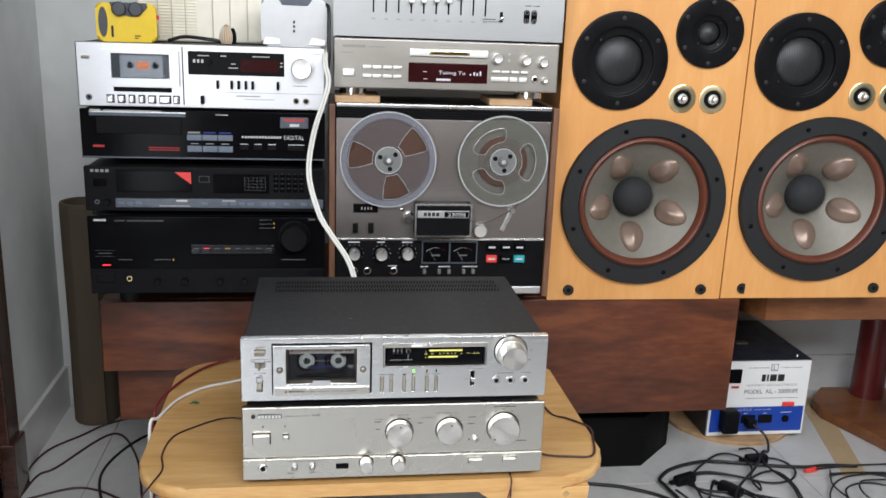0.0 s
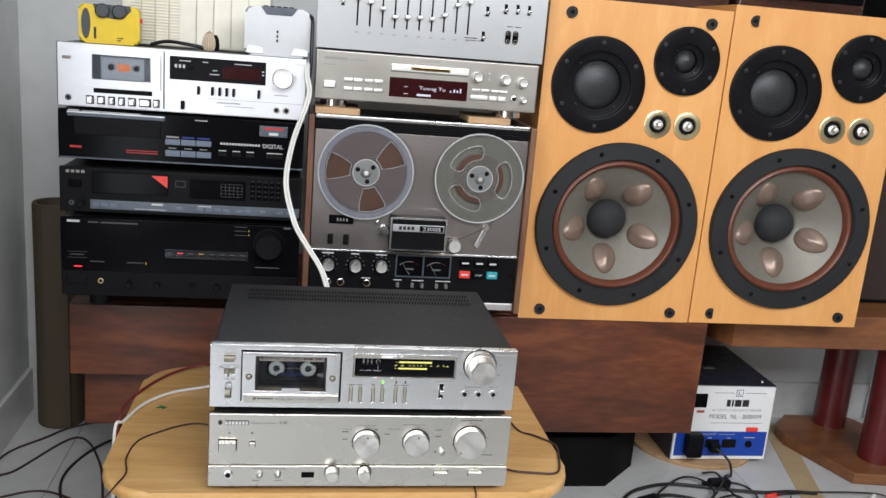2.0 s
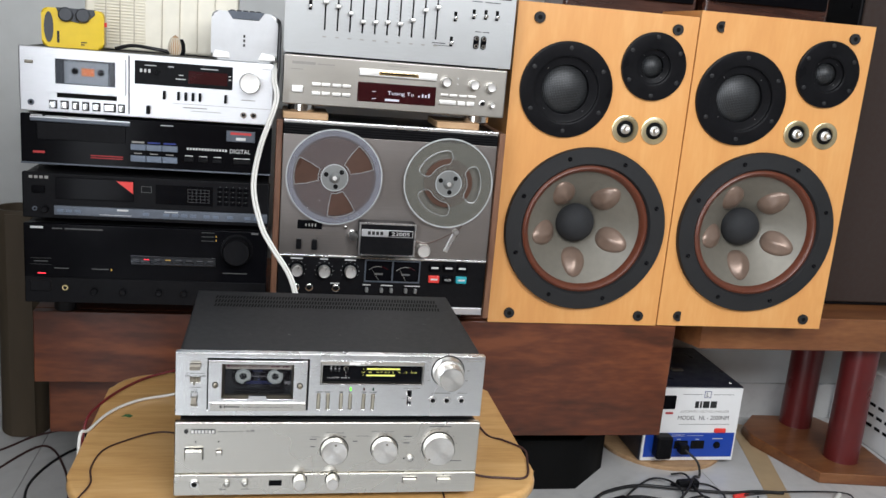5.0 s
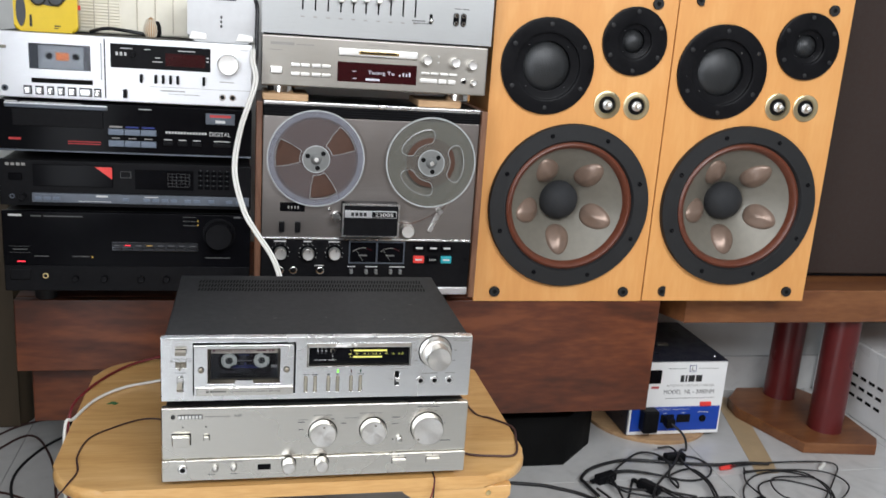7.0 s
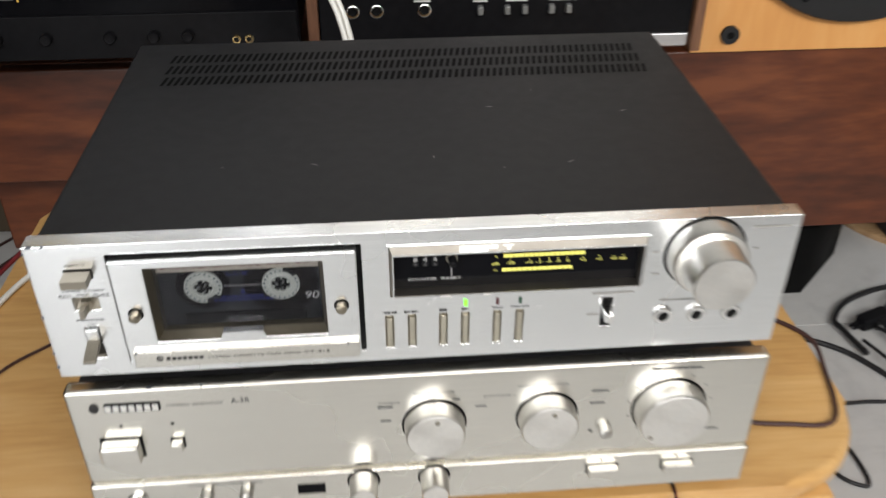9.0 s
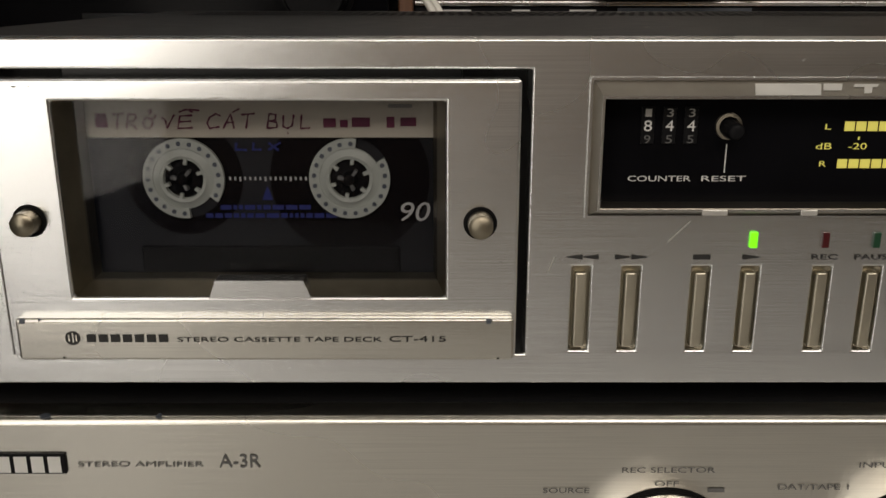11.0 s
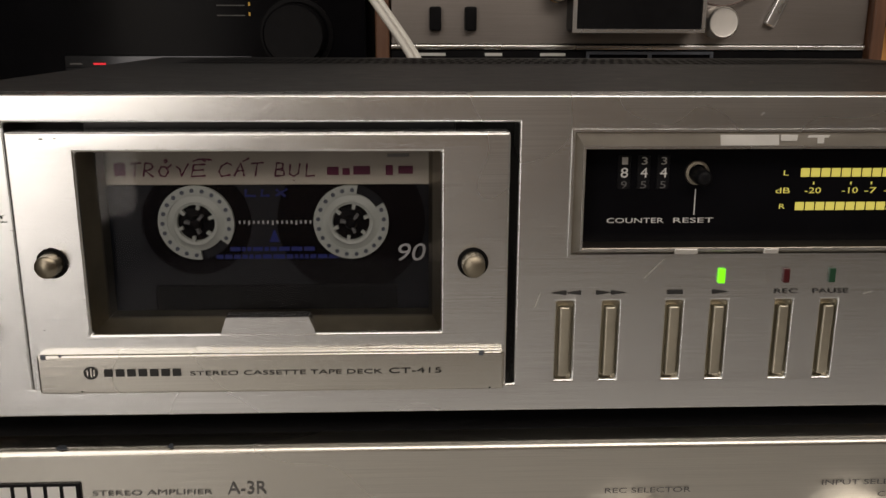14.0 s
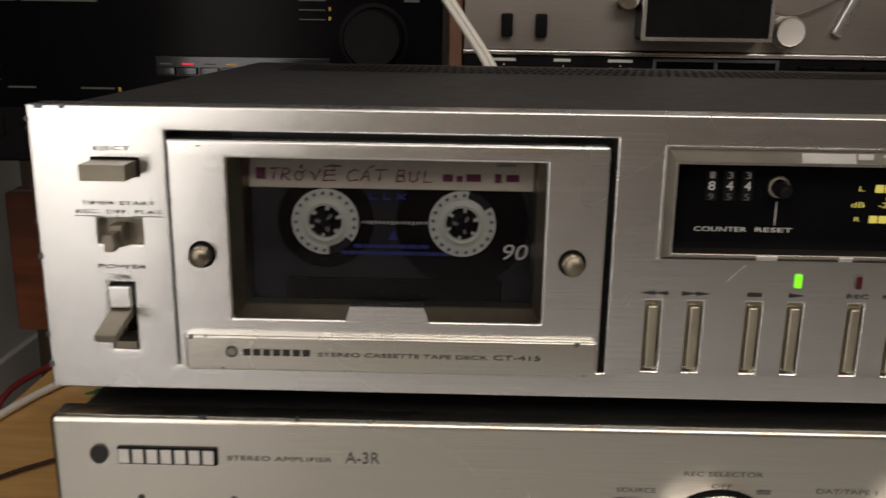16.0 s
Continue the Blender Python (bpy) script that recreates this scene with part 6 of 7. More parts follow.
# worn spots along the panel's edge
for z, w in ((0.520, 0.0007), (0.489, 0.0005), (0.478, 0.0009), (0.4525, 0.0007), (0.4425, 0.0010)):
    part("chip", bx(-0.2102, -0.2102 + 1.4 * w, -0.0002, 0.001, dz(z)[0] - w, dz(z)[0] + w, 0), GREYSLATE, deck)
for x, w in ((-0.206, 0.0014), (-0.199, 0.0008)):
    part("chip", bx(x - w, x + w, -0.0002, 0.001, Z1 - 0.0012, Z1 + 0.0001, 0), GREYSLATE, deck)

# switches beside the door
eject = upright([(-0.1912, dz(0.5036)[0]), (-0.1778, dz(0.5036)[0]), (-0.1778, dz(0.5084)[0]), (-0.1912, dz(0.5084)[0])], -0.0105, 0.002)
part("eject_button", eject, SWITCHGREY, deck, "bronze-grey eject button")
part("button_gap", bx(-0.1918, -0.1772, -0.0004, 0.0005, *dz(0.5031, 0.5092), 0), DARKHOLE, deck)
part("timer_recess", bx(-0.1915, -0.1785, 0.0040, 0.0050, *dz(0.4812, 0.4902), 0), SWITCHGREY, deck)
timer = upright([(-0.1868, dz(0.4815)[0]), (-0.1842, dz(0.4815)[0]), (-0.1842, dz(0.4868)[0]), (-0.1868, dz(0.4868)[0])], -0.0075, 0.004)
part("timer_lever", merge(timer, bx(-0.1872, -0.1832, -0.0015, 0.0040, *dz(0.4815, 0.4884), 0.0003)), SWITCHGREY, deck, "small sliding timer lever")
# aluminium on the upper block stands in for light falling on it
power_sw = part("power_switch", bx(-0.1890, -0.1820, -0.0022, 0.010, *dz(0.4622, 0.4692), 0.0005), ALU, deck, "power switch, its upper face in bright aluminium to show it lit")
blade = shifted(bx(-0.0034, 0.0034, -0.0150, 0.001, -0.0014, 0.0014, 0.0004), Matrix.Translation((-0.1856, -0.0005, dz(0.4606)[0])) @ Matrix.Rotation(radians(14), 4, "X"))
part("lever", blade, SWITCHGREY, power_sw, "bronze-grey lever")
part("recess_floor", bx(-0.1888, -0.1820, 0.0, 0.010, *dz(0.4482, 0.4505), 0), SWITCHGREY, power_sw)
lettering("EJECT", -0.1905, -0.1795, dz(0.5112)[0], 0.0012, INK, deck)
lettering("TIMER START", -0.1958, -0.1730, dz(0.4945)[0], 0.0012, INK, deck)
lettering("REC  OFF  PLAY", -0.1975, -0.1710, dz(0.4918)[0], 0.0012, INK, deck)
bars([(-0.1980, -0.1895, *dz(0.4909, 0.4911)), (-0.1800, -0.1708, *dz(0.4909, 0.4911)), (-0.1897, -0.1894, *dz(0.4900, 0.4911)), (-0.1803, -0.1800, *dz(0.4900, 0.4911)), (-0.1850, -0.1847, *dz(0.4900, 0.4911))], INK, deck, -0.0003)
lettering("POWER", -0.1920, -0.1770, dz(0.4745)[0], 0.0013, INK, deck)
lettering("ON", -0.1868, -0.1826, dz(0.4712)[0], 0.0012, INK, deck)

# right side of the deck
part("monitor_lever", bx(0.1030, 0.1080, -0.008, 0.010, *dz(0.4600, 0.4660), 0.001), CHROME, deck)
for x in (0.1390, 0.1590, 0.1800):
    jack(x, dz(0.4590)[0], 0.0058, deck)
base = turned_knob(0.1575, dz(0.5020)[0], 0.0225, 0.012, deck, "record_level_knob", "two-step spun aluminium level knob", 0.95)
ob = part("front_knob", lathe([(0, -0.011), (0.0180, -0.011), (0.0170, -0.0310), (0.0160, -0.0322), (0.0145, -0.0321), (0, -0.0317)], 0, 0, 64), SPUN, base)
bars([(0.096, 0.120, *dz(0.4760, 0.4771)), (0.094, 0.1005, *dz(0.4610, 0.4620)), (0.136, 0.163, *dz(0.4690, 0.4700)), (0.174, 0.188, *dz(0.4690, 0.4700)), (0.183, 0.205, *dz(0.5170, 0.5182)), (0.1275, 0.131, *dz(0.5030, 0.5040)), (0.185, 0.188, *dz(0.5030, 0.5040)), (0.129, 0.133, *dz(0.4880, 0.4890)), (0.183, 0.187, *dz(0.4880, 0.4890))], GREYINK, deck)
lettering("INPUT", 0.1440, 0.1530, dz(0.5190)[0] + 0.004, 0.0012, GREYINK, deck)

# rows of vent slots in the top
vent_mesh = None
for row in range(3):
    for n in range(76):
        if vent_mesh is None:
            vb = bmesh.new()
            vb.faces.new([vb.verts.new((px, py, 0)) for px, py in ((0, 0), (0.0025, 0), (0.0047, 0.015), (0.0022, 0.015))])
            slot = link(vb, "vent_slot", DARKHOLE, deck)
            vent_mesh = slot.data
        else:
            slot = new("vent_slot", vent_mesh)
            slot.parent = deck
        slot.location = (-0.176 + 0.0047 * n, 0.206 + 0.021 * row, Z1 - 0.0009)
scratch = bmesh.new()
rng = random.Random(5)
for n in range(8):
    x, y, l, a = rng.uniform(-0.12, 0.16), rng.uniform(0.05, 0.19), rng.uniform(0.0006, 0.0024), rng.uniform(0, 3.1)
    w = 0.00025
    c, s = math.cos(a), math.sin(a)
    scratch.faces.new([scratch.verts.new((x + u * c - v * s, y + u * s + v * c, Z1 - 0.0009)) for u, v in ((-l, -w), (l, -w), (l, w), (-l, w))])
tagged(part("scuffs", scratch, GREYINK, deck, "pale scuffs on the black paint", False), kind="stuff")


# ---- on top of the stack ----
TOP = 0.9516
radio = thing("transistor_radio", (-0.309, 0.640, TOP), "ivory transistor radio with a slotted speaker grille", "radio")
part("body", bx(-0.138, 0.138, 0, 0.07, 0, 0.122, 0.006, 3), IVORY, radio)
for k in range(19):
    part("grille_slat", bx(-0.120, -0.030, -0.003, 0.001, 0.010 + 0.0055 * k, 0.0130 + 0.0055 * k, 0.001), IVORY, radio)
for x in (-0.10, -0.075, -0.05, 0.0, 0.032, 0.064, 0.096):
    part("rib", bx(x - 0.0008, x + 0.0008, -0.0038, 0.001, 0.006, 0.116, 0.0004), PAPER, radio)
part("dial_strip", bx(-0.128, 0.128, -0.002, 0.002, 0.114, 0.119, 0.001), GOLD, radio)
part("aerial", lathe([(0, 0.0), (0.004, 0.0), (0.004, 0.10), (0.0028, 0.101), (0.0028, 0.22), (0, 0.22)], 0.131, 0.02, 14, "z"), CHROME, radio)

yel = thing("personal_stereo", (-0.456, 0.548, TOP), "yellow sports cassette player with grey rubber buttons", "cassette player")
yel.matrix_world = pose(-0.447, 0.548, TOP, 0, 0, 6)
part("body", upright(round_rect(-0.052, 0.050, 0.0, 0.067, 0.010, 5), 0, 0.036, 0.005), YELLOW, yel)
part("side_pad", upright([(-0.040 + 0.0075 * math.cos(radians(a)), 0.034 + 0.026 * math.sin(radians(a))) for a in range(0, 360, 15)], -0.0025, 0.002, 0.001), GREYRUBBER, yel)
part("top_pad", upright([(-0.028, 0.068), (-0.020, 0.048), (0.008, 0.044), (0.022, 0.046), (0.036, 0.060), (0.034, 0.068)], -0.002, 0.034, 0.001), GREYRUBBER, yel)
for x in (-0.012, 0.016):
    part("round_button", lathe([(0, 0.0), (0.0125, 0.0), (0.0125, -0.006), (0.010, -0.009), (0, -0.0095)], x, 0.057, 28), GREYRUBBER, yel)
bars([(-0.027, -0.023, 0.008, 0.028), (0.012, 0.022, 0.010, 0.012), (0.012, 0.018, 0.006, 0.008)], INK, yel, -0.0004)
part("catch", bx(0.048, 0.054, 0.008, 0.020, 0.040, 0.048, 0.001), REDKEY, yel)

wm = thing("portable_player", (-0.1535, 0.552, TOP), "silver portable cassette player with moulded corners", "cassette player")
part("body", upright(round_rect(-0.060, 0.058, 0.0, 0.087, 0.012, 5), 0, 0.034, 0.005), SILVERPLASTIC, wm)
part("top_grip", upright([(-0.032, 0.088), (-0.022, 0.074), (0.024, 0.074), (0.034, 0.088)], -0.0025, 0.030, 0.001), GREYSLATE, wm)
for k in range(5):
    part("key", bx(-0.028 + 0.0115 * k, -0.019 + 0.0115 * k, 0.004, 0.026, 0.085, 0.090, 0.001), BLACKSATIN, wm)
for x, z in ((-0.042, 0.010), (0.040, 0.010)):
    part("corner_pad", upright([(x - 0.016, z - 0.006), (x + 0.016, z - 0.006), (x + 0.014, z + 0.004), (x - 0.010, z + 0.007)], -0.003, 0.001, 0.001), SATIN, wm)
bars([(-0.003, 0.0005, 0.026 + 0.008 * k, 0.031 + 0.008 * k) for k in range(3)], INK, wm, -0.0004)
solid("earphone_cord", tube([(-0.098, 0.56, 1.03), (-0.092, 0.545, 1.02), (-0.092, 0.535, 0.975), (-0.092, 0.53, 0.935), (-0.096, 0.53, 0.905)], 0.0035, 8, 8), BLACKCABLE, "black cord hanging beside the stack", "cord")

mic = thing("headset_microphone", (-0.292, 0.558, TOP), "small black microphone with a pale foam head on the deck", "microphone")
part("stem", tube([(-0.090, 0.02, 0.004), (-0.060, 0.01, 0.012), (-0.025, 0.0, 0.010), (0.008, 0.0, 0.006)], 0.0032, 8, 6), BLACKCABLE, mic)
head = part("head", lathe([(0, 0.0), (0.0085, 0.002), (0.0115, 0.010), (0.0110, 0.020), (0.0065, 0.032), (0, 0.037)], 0.016, 0.0, 20, "z"), SPACER, mic, "pale ribbed head")
for k in range(9):
    a = radians(190 + 20 * k)
    rib = [(0.016 + q * math.cos(a), q * math.sin(a), z) for q, z in ((0.0088, 0.002), (0.0120, 0.010), (0.0114, 0.020), (0.0068, 0.032))]
    part("rib", tube(rib, 0.0009, 5, 3), PAPER, head)
part("head_band", lathe([(0.0100, 0.002), (0.0116, 0.010), (0.0106, 0.022), (0.0070, 0.030)], 0.022, 0.005, 20, "z"), BLACKSATIN, mic)


# ---- voltage stabiliser on its hoop, boxes on the floor ----
hoop = thing("wooden_hoop", (0.960, 0.925, 0.004), "round pale plywood board on the floor", "board")
part("board", lathe([(0, 0.0), (0.164, 0.0), (0.166, 0.003), (0.166, 0.010), (0.163, 0.0125), (0, 0.0125)], 0, 0, 64, "z"), SPACER, hoop)

st = thing("voltage_stabiliser", (0.979, 0.793, 0.0168), "navy steel voltage stabiliser with a white and blue front", "voltage stabiliser")
part("case", bx(-0.127, 0.127, 0.004, 0.285, 0, 0.200, 0.003), NAVYSTEEL, st)
front = part("front_plate", bx(-0.124, 0.124, -0.002, 0.006, 0.002, 0.197, 0.002), WHITEPANEL, st, "white front plate")
part("blue_panel", bx(-0.119, 0.119, -0.0032, -0.001, 0.012, 0.078, 0.001), BLUEPANEL, st, "blue output panel")
bars([(0.030 - 0.009, 0.030 + 0.009, 0.172, 0.190)], BLUEINK, front, -0.0024)
bars([(0.0225, 0.0375, 0.1735, 0.1885)], WHITEPANEL, front, -0.0027)
lettering("L", 0.0265, 0.0340, 0.1755, 0.011, INK, front, -0.0030)
bars([(-0.035, 0.016, 0.1805, 0.1815), (0.046, 0.100, 0.1805, 0.1815), (-0.035, 0.100, 0.1005, 0.1015)], INK, front, -0.0024, "rule")
bars([(0.000, 0.010, 0.145, 0.163), (0.013, 0.018, 0.145, 0.163), (0.021, 0.038, 0.145, 0.163), (0.041, 0.058, 0.145, 0.163)], INK, front, -0.0024, "brand_bar")
lettering("AUTOMATIC VOLTAGE STABILIZER", -0.036, 0.094, 0.1325, 0.006, GREYINK, front, -0.0024)
lettering("MODEL  NL - 2000NM", -0.040, 0.096, 0.1130, 0.011, INK, front, -0.0024)
lettering("OUTPUT", -0.050, -0.015, 0.068, 0.006, WHITEINK, front, -0.0036)
bars([(-0.010, 0.035, 0.0705, 0.0715), (0.060, 0.088, 0.0615, 0.0635), (-0.035, -0.025, 0.0600, 0.062), (0.015, 0.025, 0.060, 0.062)], WHITEINK, front, -0.0036)
meter = part("meter", bx(-0.110, -0.052, -0.005, 0.001, 0.142, 0.178, 0.002), BLACKGLOSS, st, "black voltage meter")
bars([(-0.075, -0.055, 0.128, 0.134)], REDINK, front, -0.0024)
part("rocker_switch", bx(0.062, 0.092, -0.007, 0.001, 0.079, 0.090, 0.002), REDKEY, st, "red rocker switch")
for x in (-0.022, 0.022):
    sock = part("socket", bx(x - 0.018, x + 0.018, -0.006, -0.001, 0.035, 0.057, 0.003), BLACKSATIN, st)
    for d in (-0.007, 0.007):
        part("pin_hole", bx(x + d - 0.0015, x + d + 0.0015, -0.0064, -0.005, 0.041, 0.051, 0), DARKHOLE, sock)
part("reset_button", lathe([(0, -0.002), (0.009, -0.002), (0.009, -0.006), (0.006, -0.010), (0, -0.010)], 0.074, 0.045, 24), BLACKSATIN, st)
part("plug", bx(-0.098, -0.058, -0.035, -0.002, 0.020, 0.080, 0.006, 3), BLACKSATIN, st, "black mains plug")
part("plug", bx(-0.034, -0.010, -0.030, -0.005, 0.030, 0.055, 0.005, 3), BLACKSATIN, st)
part("handle", bx(-0.02, 0.01, 0.10, 0.115, 0.200, 0.206, 0.002), KEYMETAL, st)
part("screw", lathe([(0, 0.200), (0.004, 0.200), (0.003, 0.203), (0, 0.203)], 0.10, 0.025, 12, "z"), CHROME, st)

st.scale = (1.03, 1.03, 1.02)
wb = thing("white_appliance_box", (1.794, 0.736, 0.004), "white appliance box with vents and a blue front panel", "voltage stabiliser")
part("case", bx(-0.215, 0.20, 0.0, 0.34, 0, 0.215, 0.004), WHITEPANEL, wb)
part("blue_panel", bx(-0.205, 0.19, -0.003, 0.001, 0.025, 0.090, 0.001), BLUEPANEL, wb)
part("feet", bx(-0.20, 0.19, 0.01, 0.33, -0.0, 0.004, 0), BLACKSATIN, wb)
for i in range(6):
    for k in range(3):
        part("vent", bx(-0.2165, -0.2145, 0.05 + 0.035 * i, 0.072 + 0.035 * i, 0.06 + 0.03 * k, 0.068 + 0.03 * k, 0), DARKHOLE, wb)

stool = thing("wooden_stool", (1.186, -0.115, 0.004), "low varnished wooden stool", "stool")
part("seat", outline(round_rect(-0.19, 0.19, -0.19, 0.19, 0.02, 4), 0.165, 0.197, 0.006), PINE, stool)
for sx in (-1, 1):
    part("side", bx(sx * 0.165 - 0.012, sx * 0.165 + 0.012, -0.16, 0.16, 0, 0.165, 0.003), PINE, stool)

roll = thing("cardboard_roll", (-0.668, 1.02, 0.004), "tall brown cardboard roll standing in the corner", "cardboard roll")
part("tube", lathe([(0, 0.0), (0.054, 0.0), (0.055, 0.004), (0.0535, 0.25), (0.055, 0.550), (0.053, 0.557), (0.046, 0.557), (0.045, 0.53), (0, 0.53)], 0, 0, 40, "z"), CARD, roll)
part("loose_edge", bx(-0.02, 0.035, -0.0585, -0.054, 0.003, 0.550, 0.001), CARD, roll)

solid("parcel_tape", outline([(1.110, 0.60), (1.170, 0.60), (1.295, 1.02), (1.235, 1.05)], 0.0041, 0.0052), TAPETAN, "strip of tan parcel tape stuck to the floor", "tape")


# ---- cables ----
def cable(name, points, r, mat, label, per=7, group=""):
    return solid(name, tube(points, r, 8, per), mat, label, "cable", group)


FL = 0.0045 + 0.004
flat = lambda pts, z=FL: [(x, y, z) for x, y in pts]  # noqa: E731
for d in (0.0, 0.0048):
    cable("white_cable", [(-0.095 + d, 0.70, 0.945 - d), (-0.100 + d, 0.56, 0.95), (-0.101 + d, 0.497 + d, 0.925), (-0.096 + d, 0.490 + d, 0.887), (-0.121 + d, 0.482 + d, 0.804), (-0.130 + d, 0.470 + d, 0.731), (-0.113 + d, 0.445 + d, 0.667), (-0.093 + d, 0.43 + d, 0.633), (-0.060 + d, 0.418 + d, 0.584), (-0.046 + d, 0.39 + d, 0.545), (-0.044 + d, 0.34 + d, 0.525), (-0.044 + d, 0.293, 0.53)], 0.0027, WHITECABLE, "thick white cable hanging in front of the stack")
cable("floor_cable", flat([(0.45, 0.61), (0.542, 0.589), (0.574, 0.577), (0.645, 0.531), (0.703, 0.441), (0.749, 0.408), (0.796, 0.399), (0.893, 0.430), (0.984, 0.462), (1.06, 0.49)], 0.0086), 0.0041, BLACKCABLE, "black mains cable looped on the tiled floor")
cable("floor_cable", flat([(0.67, 0.52), (0.660, 0.576), (0.660, 0.603), (0.706, 0.647), (0.793, 0.676), (0.877, 0.664), (0.944, 0.648), (1.027, 0.635), (1.094, 0.639), (1.16, 0.63)], 0.013), 0.0041, BLACKCABLE, "black mains cable looped on the tiled floor")
cable("floor_cable", flat([(0.44, 0.54), (0.523, 0.475), (0.517, 0.384), (0.527, 0.313), (0.553, 0.289), (0.563, 0.301), (0.563, 0.343), (0.556, 0.389), (0.579, 0.424), (0.617, 0.430), (0.683, 0.433), (0.725, 0.490), (0.785, 0.596)], 0.0075), 0.0026, BLACKCABLE, "thin black cable curled on the floor")
cable("floor_cable", flat([(0.709, 0.569), (0.735, 0.613), (0.796, 0.619), (0.875, 0.575), (0.869, 0.535), (0.874, 0.587), (0.942, 0.616), (0.958, 0.554), (0.930, 0.457), (0.879, 0.452), (0.839, 0.504), (0.804, 0.576)], 0.016), 0.0026, BLACKCABLE, "thin black cable curled on the floor")
cable("floor_cable", flat([(0.719, 0.591), (0.726, 0.527), (0.792, 0.493), (0.867, 0.480), (0.972, 0.476), (0.952, 0.460), (0.898, 0.450), (0.857, 0.486), (0.802, 0.571)], 0.021), 0.0026, BLACKCABLE, "thin black cable curled on the floor")
cable("floor_cable", flat([(0.93, 0.69), (0.985, 0.675), (1.000, 0.625), (0.965, 0.580), (0.905, 0.572), (0.835, 0.610), (0.765, 0.622), (0.715, 0.590), (0.745, 0.550), (0.83, 0.53), (0.90, 0.50)], 0.012), 0.0026, BLACKCABLE, "thin black cable curled on the floor")
cable("floor_cable", flat([(0.675, 0.545), (0.690, 0.500), (0.700, 0.450), (0.705, 0.425), (0.715, 0.47), (0.722, 0.53), (0.735, 0.60), (0.79, 0.66), (0.845, 0.700), (0.885, 0.690), (0.897, 0.640), (0.87, 0.585)], 0.018), 0.0026, BLACKCABLE, "thin black cable curled on the floor")
cable("stabiliser_lead", [(0.957, 0.765, 0.062), (0.982, 0.74, 0.040), (0.985, 0.725, 0.009), (0.950, 0.69, 0.026), (0.899, 0.621, 0.026), (0.807, 0.524, 0.024), (0.778, 0.453, 0.022), (0.798, 0.402, 0.016)], 0.0030, BLACKCABLE, "black lead from the voltage stabiliser")
cable("floor_cable", flat([(0.904, 0.718), (0.941, 0.714), (0.934, 0.630), (0.948, 0.549), (0.924, 0.447)], 0.020), 0.0026, BLACKCABLE, "thin black cable curled on the floor")
for pts in ([(1.05, 0.622), (1.177, 0.635), (1.329, 0.620), (1.279, 0.541), (1.136, 0.410), (1.026, 0.396), (1.009, 0.486), (1.094, 0.578), (1.222, 0.581), (1.222, 0.470), (1.096, 0.394), (1.051, 0.531), (1.083, 0.615)], [(1.08, 0.61), (1.17, 0.605), (1.25, 0.55), (1.22, 0.45), (1.12, 0.41), (1.06, 0.45), (1.08, 0.54), (1.16, 0.56), (1.24, 0.49), (1.16, 0.42), (1.04, 0.42), (1.00, 0.445)], [(1.06, 0.58), (1.14, 0.59), (1.27, 0.57), (1.29, 0.50), (1.19, 0.43), (1.10, 0.47), (1.12, 0.55), (1.23, 0.55)]):
    z = 0.0075 + 0.006 * (len(pts) % 3)
    cable("signal_lead", flat(pts, z), 0.0020, BLACKCABLE, "tangled black signal lead on the floor", 7, "signal leads")
for (x, y, a), mat in zip(((1.045, 0.625, 10), (0.995, 0.448, 60), (1.13, 0.403, -20), (1.30, 0.615, 40)), (REDKEY, REDKEY, REDKEY, WHITECABLE)):
    pl = lathe([(0, -0.022), (0.0045, -0.022), (0.0055, -0.010), (0.0055, 0.010), (0.003, 0.012), (0.003, 0.022), (0, 0.022)], 0, 0, 14)
    solid("signal_plug", shifted(pl, Matrix.Translation((x, y, 0.0105)) @ Matrix.Rotation(radians(a - 90), 4, "Z")), mat, "red signal plug on the floor" if mat is REDKEY else "white signal plug on the floor", "plug", "signal plugs")
for x, y, a in ((0.717, 0.595, 22), (0.802, 0.542, -56), (0.93, 0.675, 5)):
    solid("mains_plug", shifted(merge(bx(-0.030, 0.026, -0.011, 0.011, 0.0, 0.022, 0.005, 3), bx(-0.046, -0.028, -0.005, -0.002, 0.008, 0.014, 0), bx(-0.046, -0.028, 0.002, 0.005, 0.008, 0.014, 0)), Matrix.Translation((x, y, 0.0048)) @ Matrix.Rotation(radians(a), 4, "Z")), BLACKSATIN, "black mains plug lying on the floor", "plug", "mains plugs")

cable("speaker_wire", [(-0.205, 0.19, TT + 0.0027), (-0.240, 0.205, TT + 0.0027), (-0.266, 0.202, TT + 0.0027), (-0.298, 0.179, TT + 0.0027), (-0.328, 0.145, TT + 0.0027), (-0.335, 0.090, TT + 0.0027), (-0.327, 0.045, TT + 0.0027), (-0.335, 0.005, TT + 0.002), (-0.345, -0.022, TT - 0.008), (-0.346, -0.032, 0.33), (-0.343, -0.03, 0.30)], 0.0013, BROWNCABLE, "thin brown speaker wire trailing over the table")
cable("white_lead", [(-0.17, 0.293, 0.44), (-0.19, 0.35, 0.40), (-0.250, 0.352, TT + 0.004), (-0.303, 0.327, TT + 0.0035), (-0.341, 0.280, TT + 0.0035), (-0.362, 0.215, TT + 0.002), (-0.373, 0.195, TT - 0.01), (-0.376, 0.190, 0.20), (-0.39, 0.22, 0.012)], 0.0026, WHITECABLE, "white lead running off the table")
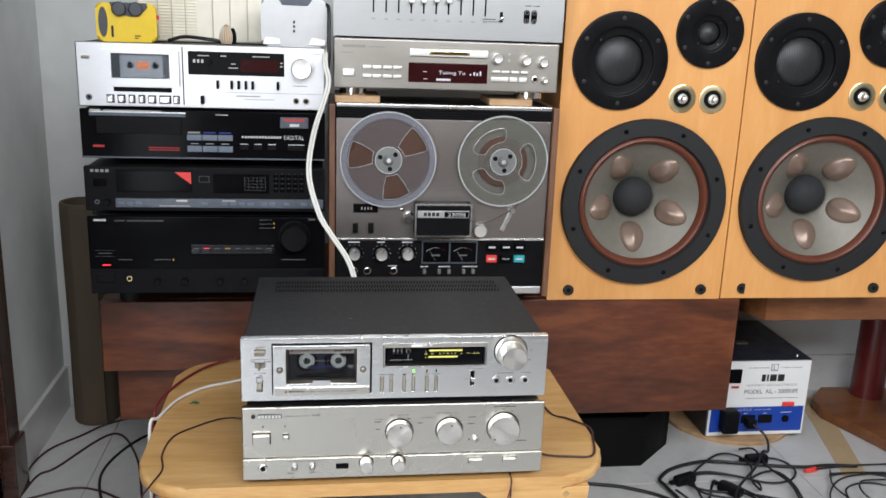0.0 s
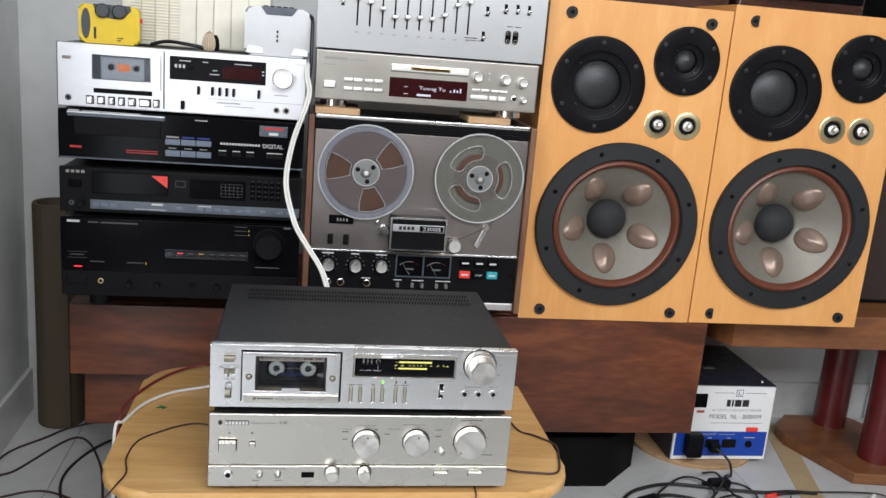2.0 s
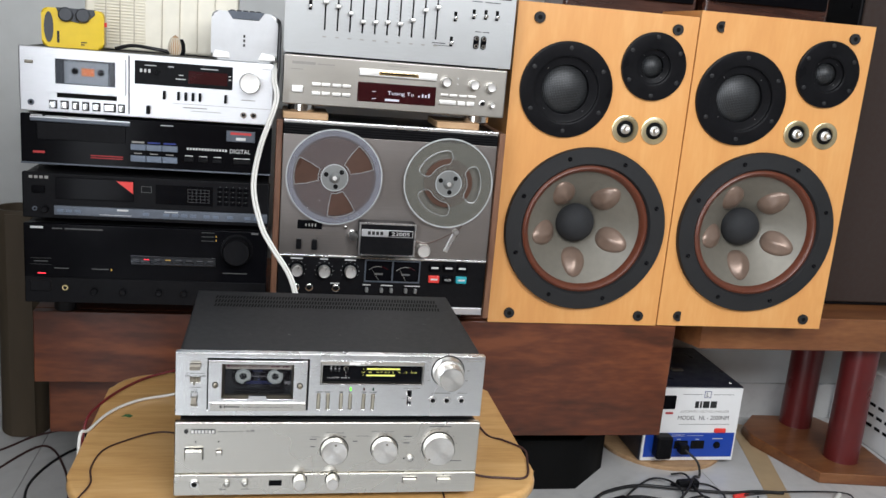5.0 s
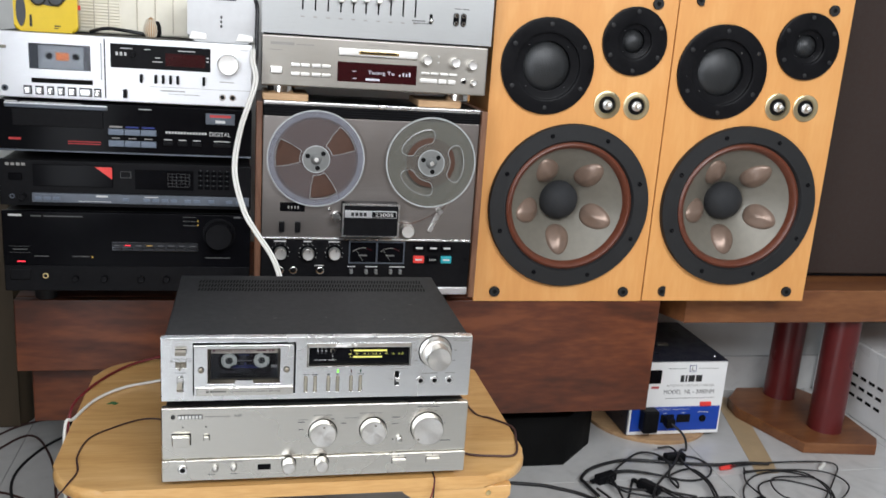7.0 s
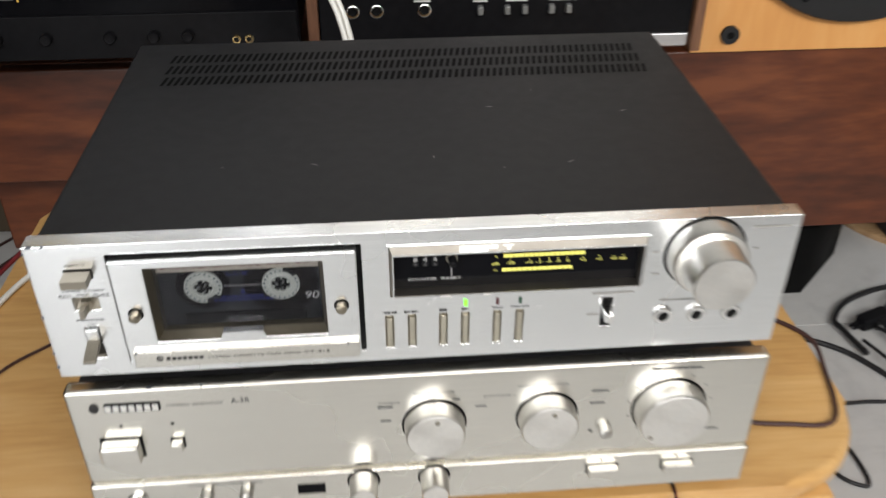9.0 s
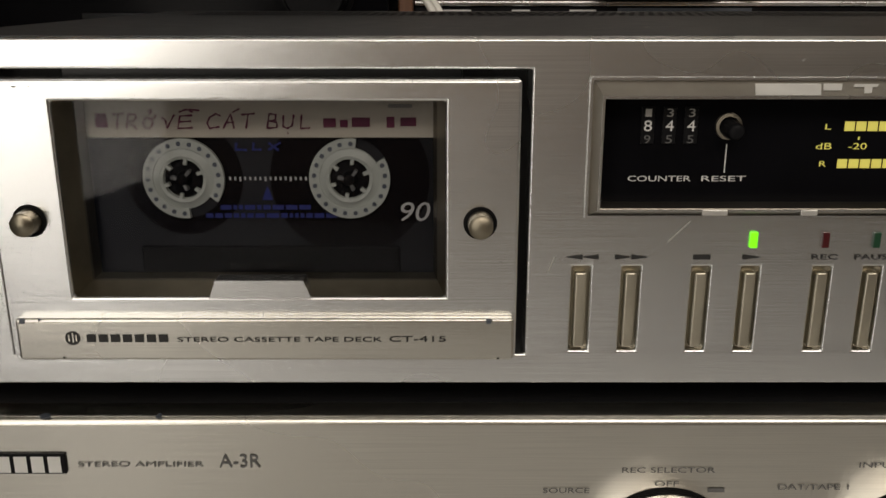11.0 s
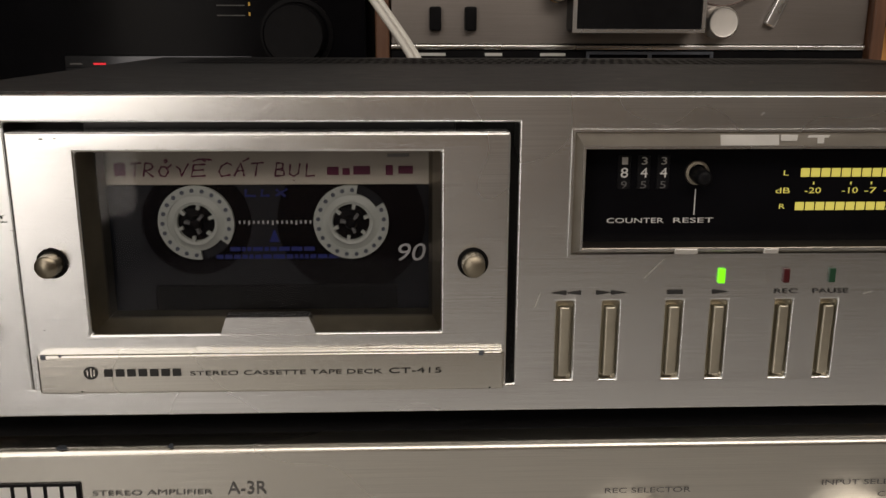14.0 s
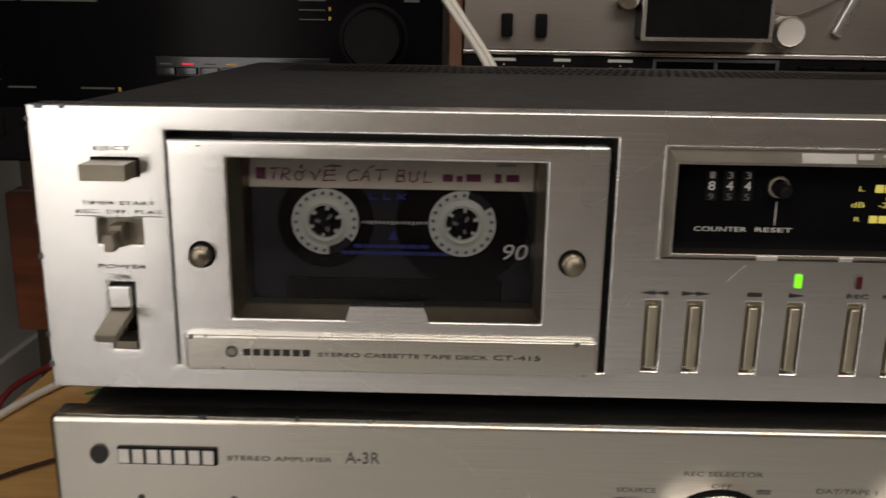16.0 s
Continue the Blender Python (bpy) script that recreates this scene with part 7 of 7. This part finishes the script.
cable("red_lead", [(-0.17, 0.293, 0.47), (-0.20, 0.40, 0.42), (-0.261, 0.44, TT + 0.012), (-0.318, 0.41, TT + 0.004), (-0.362, 0.315, TT + 0.003), (-0.378, 0.250, TT - 0.02), (-0.382, 0.24, 0.20), (-0.41, 0.28, 0.010)], 0.0022, REDCABLE, "dark red lead running off the table")
cable("speaker_wire", [(0.200, 0.28, 0.46), (0.245, 0.24, 0.41), (0.276, 0.196, TT + 0.0026), (0.299, 0.174, TT + 0.0026), (0.326, 0.141, TT + 0.0026), (0.322, 0.103, TT + 0.0026), (0.305, 0.048, TT + 0.0026), (0.268, 0.046, TT + 0.0026), (0.232, 0.054, TT + 0.0026), (0.20, 0.08, TT + 0.0026)], 0.0018, BROWNCABLE, "thin brown wire lying on the table")
cable("speaker_wire", [(0.200, 0.29, 0.53), (0.25, 0.32, 0.50), (0.30, 0.38, 0.40), (0.345, 0.46, 0.27), (0.40, 0.52, 0.06), (0.46, 0.57, 0.009)], 0.002, BLACKCABLE, "black wire hanging behind the amplifier")
for dx, mat in ((0.0, REDCABLE), (0.012, BLACKCABLE)):
    cable("loose_wire", [(0.167, 0.02, TT + 0.002), (0.167, -0.009, TT + 0.002), (0.166, -0.0165, TT - 0.006), (0.160 + dx * 0.4, -0.0195, 0.350), (0.145 + dx * 1.2, -0.021, 0.334), (0.130 + dx * 1.3, -0.022, 0.321 + dx * 0.3)], 0.0011, mat, "loose thin wire hanging from the table edge")
for pts, mat, r in (([(-0.40, 0.33), (-0.47, 0.56), (-0.529, 0.79), (-0.608, 0.913), (-0.695, 0.753), (-0.728, 0.705), (-0.74, 0.50)], BROWNCABLE, 0.0026), ([(-0.54, 1.02), (-0.63, 0.97), (-0.679, 0.91), (-0.743, 0.82), (-0.749, 0.659), (-0.70, 0.50), (-0.62, 0.38)], BROWNCABLE, 0.0025), ([(-0.44, 0.95), (-0.54, 0.88), (-0.59, 0.72), (-0.54, 0.55), (-0.46, 0.42), (-0.43, 0.30)], BLACKCABLE, 0.003), ([(-0.72, 0.62), (-0.62, 0.66), (-0.52, 0.60), (-0.45, 0.50), (-0.43, 0.36)], BROWNCABLE, 0.0025)):
    cable("floor_wire", flat(pts, 0.0047 + r), r, mat, "brown and black wires trailing over the tiled floor", 7, "floor wires")


# ---- floor tiles ----
floor = solid("floor", bx(WEST - THICK, EAST + THICK, SOUTH - THICK, NORTH + THICK, -0.2, 0.0, 0), GROUT, "pale marbled ceramic tile floor", "floor", kind="structure", smooth=False)
PITCH, X_JOINT, Y_JOINT = 0.540, -0.070, 0.60
tile_mesh = None
for i in range(-2, 6):
    for k in range(-9, 3):
        x0, y0 = X_JOINT + PITCH * i, Y_JOINT + PITCH * k
        if x0 > EAST or x0 + PITCH < WEST or y0 > NORTH or y0 + PITCH < SOUTH:
            continue
        if x0 >= WEST and y0 >= SOUTH and x0 + PITCH <= EAST and y0 + PITCH <= NORTH:
            if tile_mesh is None:
                tl = link(bx(0.0008, PITCH - 0.0008, 0.0008, PITCH - 0.0008, -0.006, 0.004, 0.0006, 1), "tile", TILE, floor)
                tile_mesh = tl.data
            else:
                tl = new("tile", tile_mesh)
                tl.parent = floor
            tl.location = (x0, y0, 0)
        else:
            link(bx(max(x0 + 0.0008, WEST), min(x0 + PITCH - 0.0008, EAST), max(y0 + 0.0008, SOUTH), min(y0 + PITCH - 0.0008, NORTH), -0.006, 0.004, 0.0006, 1), "tile", TILE, floor)
